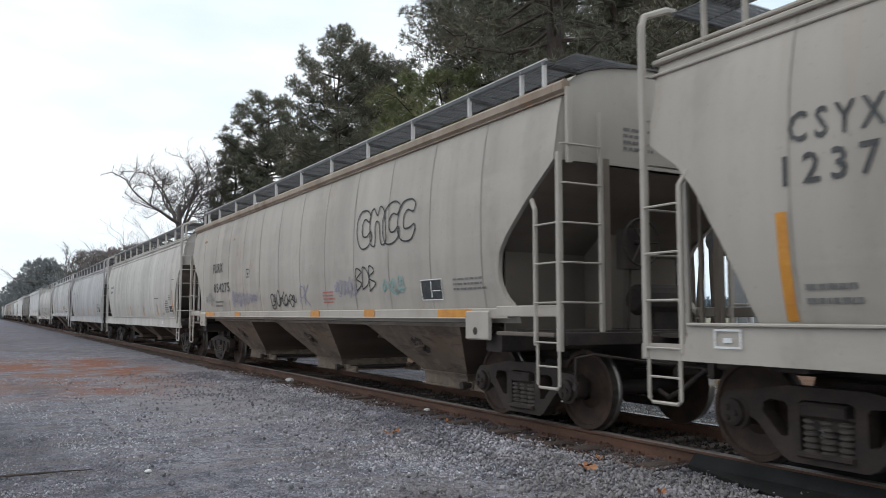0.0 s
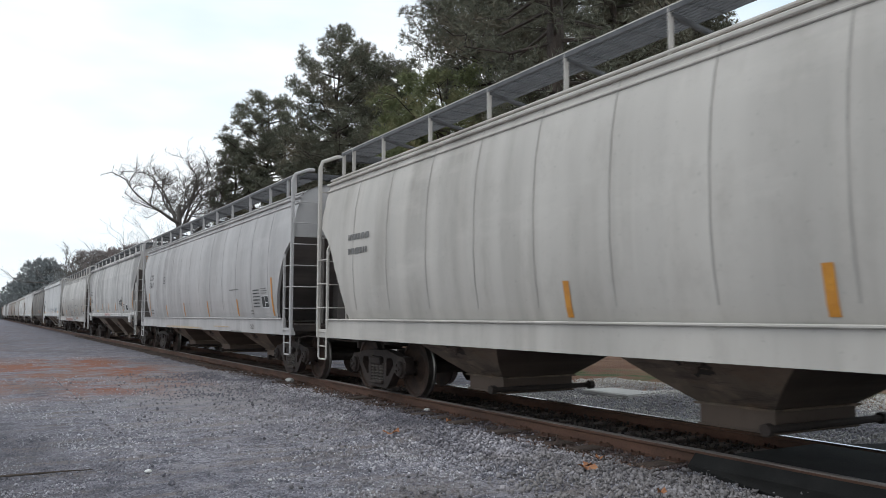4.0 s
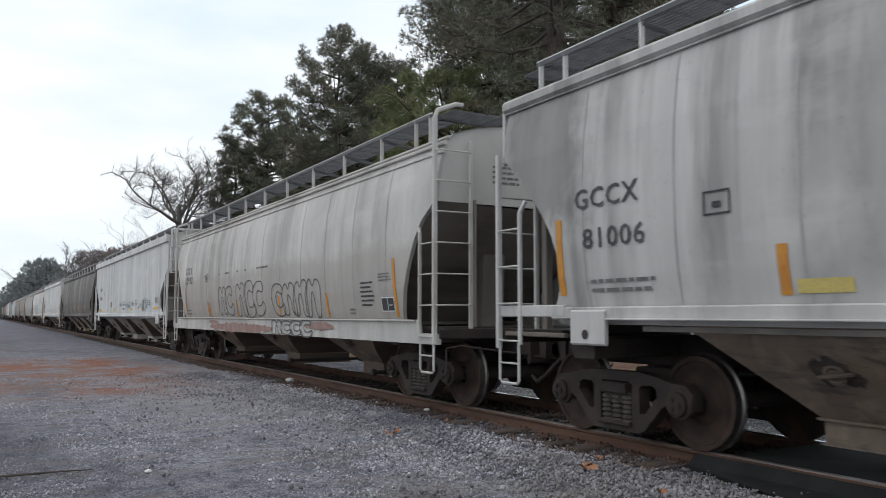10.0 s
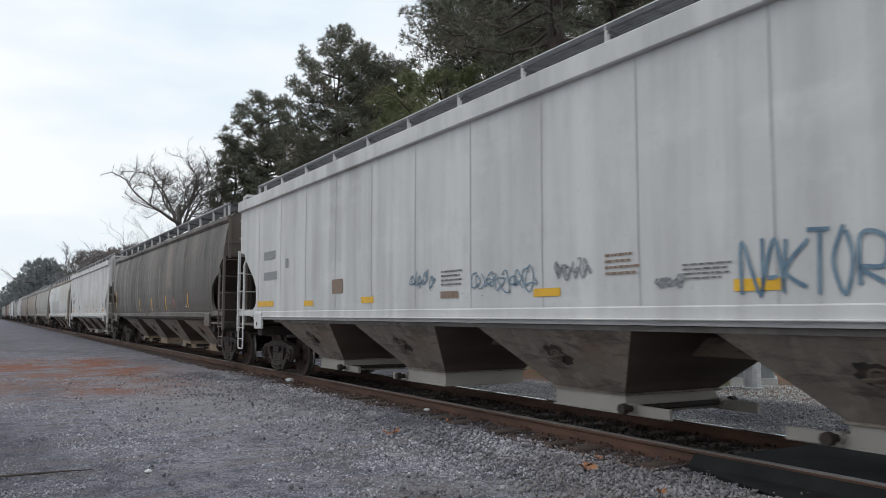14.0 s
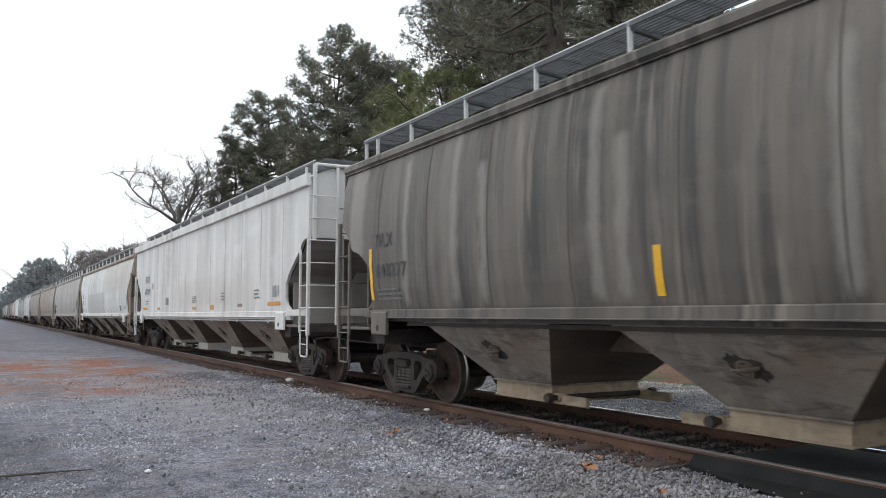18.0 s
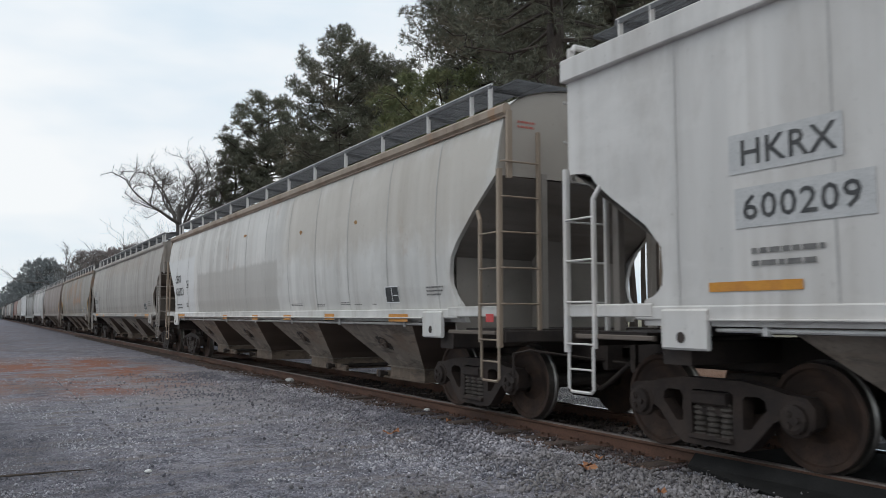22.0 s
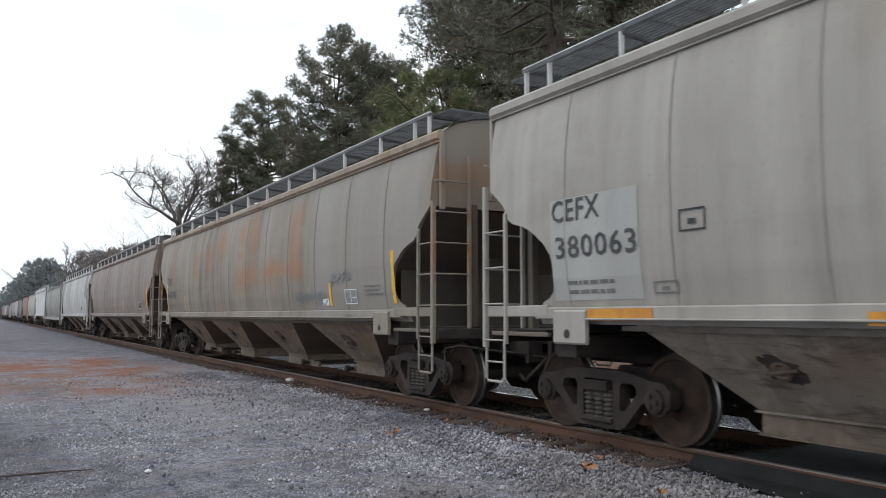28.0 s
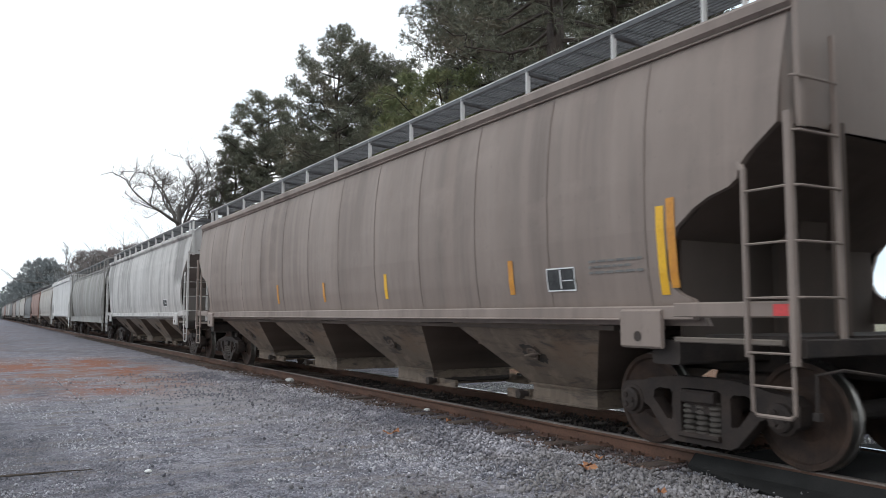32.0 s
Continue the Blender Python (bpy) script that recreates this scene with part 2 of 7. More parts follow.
    def mesh(self, name, *mats, smooth=False):
        me = bpy.data.meshes.new(name)
        me.from_pydata(self.v, [], self.f)
        for m in mats:
            me.materials.append(m)
        if len(mats) > 1:
            me.polygons.foreach_set("material_index", self.mi)
        if smooth:
            me.shade_smooth()
            me.set_sharp_from_angle(angle=radians(38))
        me.update()
        return me


def part(name, mesh, parent, at=(0, 0, 0), label="", turn=None, kind=""):
    ob = new(name, mesh)
    ob.parent = parent
    ob.location = at
    if turn:
        ob.rotation_euler = turn
    return tagged(ob, label, kind=kind)


def thing(name, at, label, category, group="", kind=""):
    ob = new(name)
    ob.empty_display_size = 0.3
    ob.location = at
    return tagged(ob, label, category, group, kind)


def solid(name, geo, mat, label, category, at=(0, 0, 0), group="", kind="", smooth=False):
    ob = new(name, geo.mesh(name, *(mat if isinstance(mat, (list, tuple)) else [mat]), smooth=smooth))
    ob.location = at
    return tagged(ob, label, category, group, kind)


def holed_plate(outer, holes, x0, x1):
    """A thick plate in the (y, z) plane with holes, as a bmesh mesh."""
    bm = bmesh.new()
    edges = []
    for loop in (outer, *holes):
        vs = [bm.verts.new((x0, y, z)) for y, z in loop]
        edges += [bm.edges.new((vs[i], vs[(i + 1) % len(vs)])) for i in range(len(vs))]
    faces = [g for g in bmesh.ops.triangle_fill(bm, edges=edges, use_beauty=True)["geom"] if isinstance(g, bmesh.types.BMFace)]
    ext = bmesh.ops.extrude_face_region(bm, geom=faces)["geom"]
    bmesh.ops.translate(bm, vec=(x1 - x0, 0, 0), verts=[g for g in ext if isinstance(g, bmesh.types.BMVert)])
    bmesh.ops.recalc_face_normals(bm, faces=bm.faces)
    me = bpy.data.meshes.new("plate")
    bm.to_mesh(me)
    bm.free()
    return me


# ---- ground, track and crossing ----
def ground_height(x, y):
    """Level yard on the camera's side; a low ballast shoulder past the track, then gently rolling ground."""
    z = 0.0
    far = max(0.0, min(1.0, (x - 8.9) / 1.2))
    z += 0.17 * far * max(0.0, min(1.0, (11.6 - y) / 1.8)) * max(0.0, min(1.0, (14.6 - x) / 1.6))
    return z + 0.012 * noise.noise(Vector((x * 0.8, y * 0.8, 0)))


def make_ground():
    xs = [-2500, -800, -250, -90, -40, -20] + [-10 + 0.5 * i for i in range(61)] + [24, 30, 40, 60, 100, 200, 500, 1200, 3000]
    ys = [-1500, -400, -100, -30, -12] + [-6 + 0.6 * i for i in range(70)] + [38, 42, 48, 56, 66, 80, 100, 130, 180, 260, 400, 700, 1500, 4000]
    g = Geo()
    g.grid([[(x, y, ground_height(x, y) if -20 < x < 40 and -12 < y < 60 else 0.0) for x in xs] for y in ys])
    m, n, l, b = nodes_of("crushed_stone_and_clay_ground")
    co = n.new("ShaderNodeTexCoord")
    sep = n.new("ShaderNodeSeparateXYZ")
    l.new(co.outputs["Object"], sep.inputs[0])

    def near(axis, centre, half, soft):
        d = n.new("ShaderNodeMath")
        d.operation = "SUBTRACT"
        l.new(sep.outputs[axis], d.inputs[0])
        d.inputs[1].default_value = centre
        a = n.new("ShaderNodeMath")
        a.operation = "ABSOLUTE"
        l.new(d.outputs[0], a.inputs[0])
        r = n.new("ShaderNodeMapRange")
        r.inputs["From Min"].default_value, r.inputs["From Max"].default_value = half + soft, half - soft
        l.new(a.outputs[0], r.inputs["Value"])
        return r.outputs[0]

    def times(a, c):
        x = n.new("ShaderNodeMath")
        x.operation = "MULTIPLY"
        for i, v in enumerate((a, c)):
            if isinstance(v, (int, float)):
                x.inputs[i].default_value = v
            else:
                l.new(v, x.inputs[i])
        return x.outputs[0]

    vor = n.new("ShaderNodeTexVoronoi")
    vor.inputs["Scale"].default_value = 38.0
    push = n.new("ShaderNodeVectorMath")
    push.operation = "ADD"
    wob = n.new("ShaderNodeTexNoise")
    wob.inputs["Scale"].default_value = 9.0
    l.new(co.outputs["Object"], wob.inputs["Vector"])
    small = n.new("ShaderNodeVectorMath")
    small.operation = "SCALE"
    small.inputs["Scale"].default_value = 0.10
    l.new(wob.outputs["Color"], small.inputs[0])
    l.new(co.outputs["Object"], push.inputs[0])
    l.new(small.outputs[0], push.inputs[1])
    l.new(push.outputs[0], vor.inputs["Vector"])
    stone = n.new("ShaderNodeSeparateColor")
    l.new(vor.outputs["Color"], stone.inputs[0])
    pebbles = blend(n, l, (0.10, 0.098, 0.115), (0.55, 0.535, 0.56), stone.outputs[0])
    dust = noise_at(n, l, 0.55, (1, 1, 1), 5.0)
    col = blend(n, l, pebbles, (0.235, 0.232, 0.26), step_of(n, l, dust, 0.45, 0.65, 0.6))
    blot = noise_at(n, l, 2.6, (1, 1, 1), 6.0, 0.7)
    col = blend(n, l, col, (0.092, 0.09, 0.107), step_of(n, l, blot, 0.50, 0.62, 0.8))
    fleck = noise_at(n, l, 34.0, (1, 1, 1), 3.0, 0.7)
    col = blend(n, l, col, (0.66, 0.65, 0.66), step_of(n, l, fleck, 0.56, 0.68, 0.75))
    damp = noise_at(n, l, 0.22, (1.6, 0.7, 1), 4.0)
    col = blend(n, l, col, (0.095, 0.095, 0.118), step_of(n, l, damp, 0.47, 0.62, 0.45))
    straw = noise_at(n, l, 1.5, (0.5, 1.6, 1), 6.0, 0.65)
    col = blend(n, l, col, (0.30, 0.262, 0.225), step_of(n, l, straw, 0.50, 0.62, 0.75))
    mott = noise_at(n, l, 1.1, (1.3, 0.8, 1), 8.0, 0.72)
    col = blend(n, l, col, (0.43, 0.405, 0.39), step_of(n, l, mott, 0.52, 0.66, 0.6))
    col = blend(n, l, col, (0.105, 0.100, 0.112), step_of(n, l, mott, 0.47, 0.36, 0.55))
    col = blend(n, l, col, (0.105, 0.098, 0.105), times(step_of(n, l, mott, 0.40, 0.56, 0.7), times(near(0, -0.6, 1.5, 0.7), near(1, 9.0, 5.0, 3.0))))
    # from y 24 to 50 the yard blends to a darker, more even blue-grey
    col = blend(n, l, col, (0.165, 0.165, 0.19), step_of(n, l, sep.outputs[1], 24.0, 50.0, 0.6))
    clay_n = noise_at(n, l, 0.95, (0.75, 0.55, 1), 9.0, 0.78)
    zone = times(near(0, 1.7, 2.8, 1.0), near(1, 23.5, 6.5, 2.5))
    pale = times(near(0, 3.9, 1.6, 0.9), near(1, 18.0, 6.0, 3.0))
    col = blend(n, l, col, (0.47, 0.44, 0.42), times(step_of(n, l, straw, 0.30, 0.52, 0.85), pale))
    col = blend(n, l, col, (0.30, 0.235, 0.205), times(step_of(n, l, straw, 0.42, 0.60, 0.8), zone))
    col = blend(n, l, col, (0.34, 0.150, 0.085), times(step_of(n, l, clay_n, 0.45, 0.56, 0.85), zone))
    for cx, cy, hx, hy in ((3.45, 23.2, 0.75, 1.3), (2.5, 27.5, 1.1, 2.6), (2.25, 17.4, 0.6, 0.9), (0.6, 25.8, 1.2, 1.5)):
        col = blend(n, l, col, (0.37, 0.135, 0.07), times(step_of(n, l, clay_n, 0.44, 0.54, 0.9), times(near(0, cx, hx, 0.5), near(1, cy, hy, 1.0))))
    far_zone = times(near(0, -10, 13.5, 3.0), near(1, 80, 48, 10))
    col = blend(n, l, col, (0.19, 0.12, 0.09), times(step_of(n, l, clay_n, 0.46, 0.60, 0.7), far_zone))
    # past the track: fallen pine straw with a strip of grass
    patch = noise_at(n, l, 0.7, (1, 1, 1), 5.0)
    floor_col = blend(n, l, (0.22, 0.105, 0.055), (0.30, 0.17, 0.095), step_of(n, l, patch, 0.40, 0.62))
    floor_col = blend(n, l, floor_col, (0.085, 0.115, 0.035), times(step_of(n, l, patch, 0.44, 0.58), near(0, 13.7, 1.5, 0.8)))
    past = n.new("ShaderNodeMath")
    past.operation = "ADD"
    l.new(sep.outputs[0], past.inputs[0])
    l.new(times(noise_at(n, l, 0.9), 2.2), past.inputs[1])
    col = blend(n, l, col, floor_col, step_of(n, l, past.outputs[0], 11.8, 12.4))
    stain = noise_at(n, l, 3.0, (1, 0.5, 1), 5.0)
    col = blend(n, l, col, (0.082, 0.054, 0.042), times(step_of(n, l, stain, 0.28, 0.50, 0.9), near(0, XT, 1.20, 0.30)))
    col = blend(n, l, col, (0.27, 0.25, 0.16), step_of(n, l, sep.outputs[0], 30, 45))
    tint = n.new("ShaderNodeMixRGB")
    tint.blend_type = "MULTIPLY"
    tint.inputs[0].default_value = 1.0
    tint.inputs[2].default_value = (0.87, 0.85, 0.905, 1)
    l.new(col, tint.inputs[1])
    l.new(tint.outputs[0], b.inputs["Base Color"])
    b.inputs["Roughness"].default_value = 0.95
    rel = n.new("ShaderNodeMath")
    rel.operation = "SUBTRACT"
    l.new(noise_at(n, l, 14.0, (1, 1, 1), 6.0, 0.7), rel.inputs[0])
    l.new(vor.outputs["Distance"], rel.inputs[1])
    bump_of(n, l, rel.outputs[0], 1.0, 0.045, b)
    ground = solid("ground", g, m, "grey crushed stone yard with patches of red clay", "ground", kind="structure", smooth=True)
    return ground


make_ground()


def make_track():
    prof = [(-0.070, 0.0), (0.070, 0.0), (0.070, 0.012), (0.012, 0.032), (0.010, 0.125), (0.036, 0.138), (0.037, 0.165), (0.028, 0.178), (-0.028, 0.178), (-0.037, 0.165), (-0.036, 0.138), (-0.010, 0.125), (-0.012, 0.032), (-0.070, 0.012)]
    for side in (-1, 1):
        g = Geo()
        y0, y1, k = -60.0, 620.0, len(prof)
        g.add([(px, y, pz) for y in (y0, y1) for px, pz in prof], [])
        for i in range(k):
            g.f.append([i, (i + 1) % k, k + (i + 1) % k, k + i])
            g.mi.append(1 if i in (6, 7, 8) else 0)
        solid("rail", g, [M["rail_side"], M["rail_top"] if side > 0 else M["rail_dull"]], "rust-brown steel rail with a polished running head", "rail", (XT + side * 0.7525, 0, ZR - 0.178), "rails of the track", "structure")
    tie = Geo().bar((-1.30, 0, -0.075), (1.30, 0, -0.075), 0.22, 0.17, 0.012).mesh("tie", M["tie"])
    plate = Geo().bar((-0.18, 0, 0), (0.18, 0, 0), 0.19, 0.016, 0.004)
    for sx in (-0.11, 0.11):
        for sy in (-0.06, 0.06):
            plate.box(sx - 0.012, sx + 0.012, sy - 0.012, sy + 0.012, 0.0, 0.035)
    plate = plate.mesh("tie_plate", M["rail_side"])
    rnd = random.Random(5)
    base = thing("railway_ties", (XT, 0, -0.016), "old grey timber railway ties sunk in the ballast", "railway ties", kind="structure")
    for i in range(110):
        y = 5.9 + 0.52 * i
        t = part("tie", tie, base, (rnd.uniform(-0.05, 0.05), y + rnd.uniform(-0.04, 0.04), 0.040 + rnd.uniform(-0.012, 0.008)), turn=(0, 0, rnd.uniform(-0.03, 0.03)))
        if i < 40:
            part("tie_plate", plate, t, (-0.7525, 0, 0.012))
            part("tie_plate", plate, t, (0.7525, 0, 0.014))
    # crossing: asphalt flush with the rails on both sides and between them
    g = Geo()
    g.add([(5.98, 5.62, 0.05), (6.09, 5.62, 0.155), (6.09, -12, 0.165), (5.60, 4.2, 0.03), (5.3, 2.4, 0.025), (4.2, 0.6, 0.02), (-3.0, -1.8, 0.015), (-40, -4, 0.02), (-40, -12, 0.02), (5.98, 5.62, -0.1), (5.66, 4.2, -0.1), (5.3, 2.4, -0.1), (4.2, 0.6, -0.1), (-3.0, -1.8, -0.1), (-40, -4, -0.1)],
          [(0, 1, 2, 3), (3, 2, 4), (4, 2, 8, 7, 6, 5), (0, 3, 10, 9), (3, 4, 11, 10), (4, 5, 12, 11), (5, 6, 13, 12), (6, 7, 14, 13)])
    solid("road_apron", g, M["asphalt"], "black worn asphalt apron of the level crossing", "road", kind="structure")
    g = Geo().bar((XT, 5.35, 0.06), (XT, -12, 0.06), 1.34, 0.21, 0.02)
    solid("crossing_panel", g, M["asphalt"], "black asphalt panel between the crossing rails", "road", kind="structure")
    g = Geo()
    g.grid([[(7.77, 5.2, 0.165), (8.9, 4.9, 0.14), (12, 4.0, 0.13), (40, 3.0, 0.06), (200, 2.0, 0.05)], [(7.77, -12, 0.165), (8.9, -12, 0.14), (12, -12, 0.13), (40, -12, 0.06), (200, -12, 0.05)]])
    g.grid([[(7.77, 5.2, 0.165), (8.9, 4.9, 0.14), (12, 4.0, 0.13), (40, 3.0, 0.06)], [(7.77, 5.3, -0.1), (8.9, 5.0, -0.1), (12, 4.1, -0.1), (40, 3.1, -0.1)]])
    solid("road", g, M["asphalt"], "dark asphalt road leading away from the crossing", "road", kind="structure")


make_track()


# ---- trees ----
def tufts(count, rng, length, width, spread):
    """One tuft of thin needles as triangles round the origin, pointing along +z."""
    out = np.zeros((count, 3, 3))
    for i in range(count):
        d = Vector((rng.gauss(0, spread), rng.gauss(0, spread), rng.uniform(0.15, 1))).normalized()
        s = d.cross(Vector((rng.uniform(-1, 1), rng.uniform(-1, 1), rng.uniform(-1, 1)))).normalized() * width
        k = length * rng.uniform(0.7, 1.1)
        out[i] = [(-s)[:], s[:], (d * k)[:]]
    return out


def crown_mesh(name, spots, dirs, sizes, templates, mat, rng):
    """Many tufts joined into one mesh; spots, dirs (n, 3), sizes (n)."""
    spots, dirs, sizes = np.array(spots), np.array(dirs), np.array(sizes)
    n = len(spots)
    z = dirs / (np.linalg.norm(dirs, axis=1, keepdims=True) + 1e-9)
    a = np.random.RandomState(rng.randrange(1 << 30)).normal(size=(n, 3))
    x = np.cross(a, z)
    x /= np.linalg.norm(x, axis=1, keepdims=True) + 1e-9
    y = np.cross(z, x)
    basis = np.stack([x, y, z], 1)
    which = np.arange(n) % len(templates)
    tri = np.stack(templates)[which]
    v = np.einsum("ntvk,nkj->ntvj", tri * sizes[:, None, None, None], basis) + spots[:, None, None, :]
    v = v.reshape(-1, 3)
    me = bpy.data.meshes.new(name)
    nt = len(v) // 3
    me.vertices.add(len(v))
    me.vertices.foreach_set("co", v.ravel())
    me.loops.add(len(v))
    me.loops.foreach_set("vertex_index", np.arange(len(v)))
    me.polygons.add(nt)
    me.polygons.foreach_set("loop_start", np.arange(nt) * 3)
    me.materials.append(mat)
    me.update(calc_edges=True)
    return me


def pine(at, height, spread, seed, first=0.4, count=2600, tuft=0.42, mat="needles", label="tall loblolly pine with a dark green needle crown", trunk_r=0.28, lean=0.0, head=0.60):
    """A pine with a rounded head: its limbs sweep up and carry loose pompons of needle tufts."""
    rng = random.Random(seed)
    tree = thing("pine_tree", at, label, "tree", "pines past the track")
    g = Geo()
    pts = [Vector((lean * (i / 9) ** 2 * height + rng.gauss(0, 0.05), rng.gauss(0, 0.05), height * 0.97 * i / 9)) for i in range(10)]
    pts[0].z = -0.25
    g.tube(pts, [trunk_r * (1.25 if i == 0 else 1 - 0.9 * i / 9) for i in range(10)], 9)
    part("trunk", g.mesh("trunk", M["bark"], smooth=True), tree)

    def axis(h):
        f = max(0, min(8.999, h / (height * 0.97) * 9))
        return pts[int(f)].lerp(pts[int(f) + 1], f - int(f))

    limbs, spots, dirs, sizes = Geo(), [], [], []
    poms, span = [], height * (1 - first)
    n = int(2.5 * span * max(0.8, spread / 3.3)) + 14
    for i in range(n):
        v = ((i + rng.random()) / n) ** 0.85
        env = spread * math.sqrt(max(0.0, 1 - abs(2 * v - 1) ** (4.6 if v > 0.5 else 2.6))) * (0.86 + 0.24 * math.sin(v * 11 + seed) * math.sin(v * 5.3 + seed * 1.7))
        a = i * 2.4 + rng.uniform(-0.5, 0.5)
        reach = max(0.25, env * rng.uniform(0.45, 1.0) ** 0.6)
        rise = reach * (-0.12 + 0.75 * v + rng.uniform(-0.12, 0.12))
        h = height * first + span * v * 0.97
        root = axis(max(height * first * 0.85, h - rise))
        out = Vector((math.cos(a), math.sin(a), 0))
        tip = axis(h) + out * reach
        tip.z = h
        mid = root.lerp(tip, 0.5) + Vector((0, 0, -0.10 * reach))
        limbs.tube([root, mid, tip], [0.07, 0.042, 0.012], 5)
        for j in range(3 + int(reach * 1.3)):
            f = rng.uniform(0.45, 1.0) if j else 1.0
            base = mid.lerp(tip, max(0.0, f * 2 - 1)) if f > 0.5 else root.lerp(mid, f * 2)
            side = out.cross(Vector((0, 0, 1))) * rng.gauss(0, 0.24) * reach
            c = base + side + Vector((0, 0, rng.uniform(-0.1, 0.45)))
            limbs.tube([base, c], [0.020, 0.007], 4)
            poms.append((c, rng.uniform(0.30, 0.60) * (0.74 + 0.09 * spread)))
    total = sum(r * r for _, r in poms)
    for c, r in poms:
        for j in range(max(3, int(count * r * r / total))):
            d = Vector((rng.gauss(0, 1), rng.gauss(0, 1), rng.gauss(0.35, 0.8)))
            d.normalize()
            k = r * rng.random() ** 0.55
            spots.append((c + Vector((d.x * k, d.y * k, d.z * k * 0.8)))[:])
            dirs.append((d + Vector((rng.gauss(0, 0.25), rng.gauss(0, 0.25), 0.55)))[:])
            sizes.append(tuft * rng.uniform(0.7, 1.25))
    part("branchwork", limbs.mesh("branchwork", M["bark"]), tree, label="dark bare pine limbs", kind="stuff")
    temps = [tufts(8, rng, 1.0, 0.058, 0.62) for _ in range(6)]
    part("crown", crown_mesh("crown", spots, dirs, sizes, temps, M[mat], rng), tree, label="clumps of long green needles", kind="stuff")
    return tree


def bare_tree(at, height, spread, seed, label="leafless grey deciduous tree in winter", levels=5, r=0.2, first=0.32, stems=6, name="bare_tree", limb=0.24):
    rng = random.Random(seed)
    tree = thing(name, at, label, "tree" if name == "bare_tree" else "shrub", "bare trees past the track")
    g, fine = Geo(), Geo()

    def grow(p, d, length, rad, level):
        steps, q = [p], p
        for i in range(4):
            d = (d + Vector((rng.gauss(0, 0.13), rng.gauss(0, 0.13), rng.gauss(0.05, 0.10)))).normalized()
            q = q + d * length / 4
            steps.append(q)
        rs = [max(0.0065, rad * (1 - 0.16 * i)) for i in range(5)]
        (g if level < 3 else fine).tube(steps, rs, 6 if level < 2 else 4 if level < 4 else 3)
        if level >= levels:
            return
        for j in range(4 if level < 5 else 3):
            k = steps[rng.choice((1, 2, 2, 3))] if j else steps[4]
            side = Vector((rng.gauss(0, 1), rng.gauss(0, 1), rng.gauss(0.0, 0.55))).normalized()
            grow(k, (d * 0.7 + side * spread).normalized(), length * rng.uniform(0.42, 0.72), rad * (0.45 if j else 0.66), level + 1)

    trunk = [Vector((0, 0, -0.3)), Vector((0.05, 0.03, height * first * 0.5)), Vector((0.02, -0.05, height * first)), Vector((0.05, 0.0, height * first * 1.05))]
    part("trunk", Geo().tube(trunk, [r * 1.3, r * 1.0, r * 0.66, r * 0.40], 8).mesh("trunk", M["bare_bark"], smooth=True), tree)
    for j in range(stems):
        a = j * 1.1 + rng.random() * 0.5
        lift = (0.95, 0.30, 0.7, 0.2, 0.5, 0.6)[j % 6]
        grow(trunk[2] - Vector((0, 0, rng.uniform(0, 0.42) * rng.random() * height * first)), Vector((math.cos(a), math.sin(a), lift * 1.5)).normalized(), height * rng.uniform(1.0, 1.35) * limb, r * 0.5, 1)
    part("branchwork", g.mesh("branchwork", M["bare_bark"]), tree, kind="stuff")
    part("twig_work", fine.mesh("twig_work", M["bare_bark"]), tree, label="fine bare twigs", kind="stuff")
    return tree


def at_bearing(px, dist):
    """A spot on the ground at a bearing across the view, measured from its left edge (0) to its right (1568)."""
    a = YAW + math.atan((px - 784) / 1407.6)
    return (dist * math.sin(a), dist * math.cos(a), 0.0)


pine((13.3, 16.9, 0), 25, 5.0, 11, first=0.24, count=11000, tuft=0.26, trunk_r=0.36)
for px, d, h, sp, sd, f, mt in ((868, 36, 22, 3.5, 21, 0.30, "needles"), (905, 33, 24, 5.2, 22, 0.26, "needles"), (1095, 34, 23, 5.4, 23, 0.34, "needles"), (1000, 42, 26, 6.2, 24, 0.26, "needles"), (1190, 38, 20, 4.4, 26, 0.40, "needles"),
                                (597, 54, 21.5, 4.1, 31, 0.22, "needles"), (700, 57, 20.2, 3.6, 32, 0.3, "needles"), (650, 58, 21.0, 4.2, 39, 0.15, "needles"), (556, 58, 14.6, 3.2, 30, 0.15, "needles"), (792, 33, 11.9, 3.3, 33, 0.35, "needles_fresh"), (734, 42, 12.2, 2.8, 38, 0.15, "needles_fresh"),
                                (470, 66, 20.0, 4.1, 34, 0.22, "needles"), (412, 69, 16.4, 3.0, 36, 0.1, "needles"), (500, 64, 17.0, 3.4, 35, 0.1, "needles"), (535, 60, 13.4, 3.4, 37, 0.1, "needles"), (664, 56, 15.0, 4.0, 40, 0.1, "needles")):
    pine(at_bearing(px, d), h, sp, sd, first=f, count=int(4000 + 10500 * (sp / 4.6) ** 1.5), tuft=0.31 if d > 45 else 0.26, mat=mt, trunk_r=0.26, label="tall pine with a dense dark green crown" if mt == "needles" else "young bushy pine with brighter green needles")
for px, d, sd in ((1120, 46, 61), (1165, 52, 62), (1205, 48, 63), (1240, 55, 64), (1262, 50, 65), (1140, 58, 66), (1225, 64, 67), (1185, 60, 68)):
    pine(at_bearing(px, d), 19 + sd % 5, 2.8, sd, first=0.55, count=900, tuft=0.5, trunk_r=0.22, label="slender pine with a long bare trunk")
bare_tree(at_bearing(313, 62), 15.3, 0.70, 53, levels=6, r=0.27, first=0.60, stems=8, limb=0.185)
bare_tree(at_bearing(350, 78), 13.0, 0.55, 44, r=0.18, levels=6)
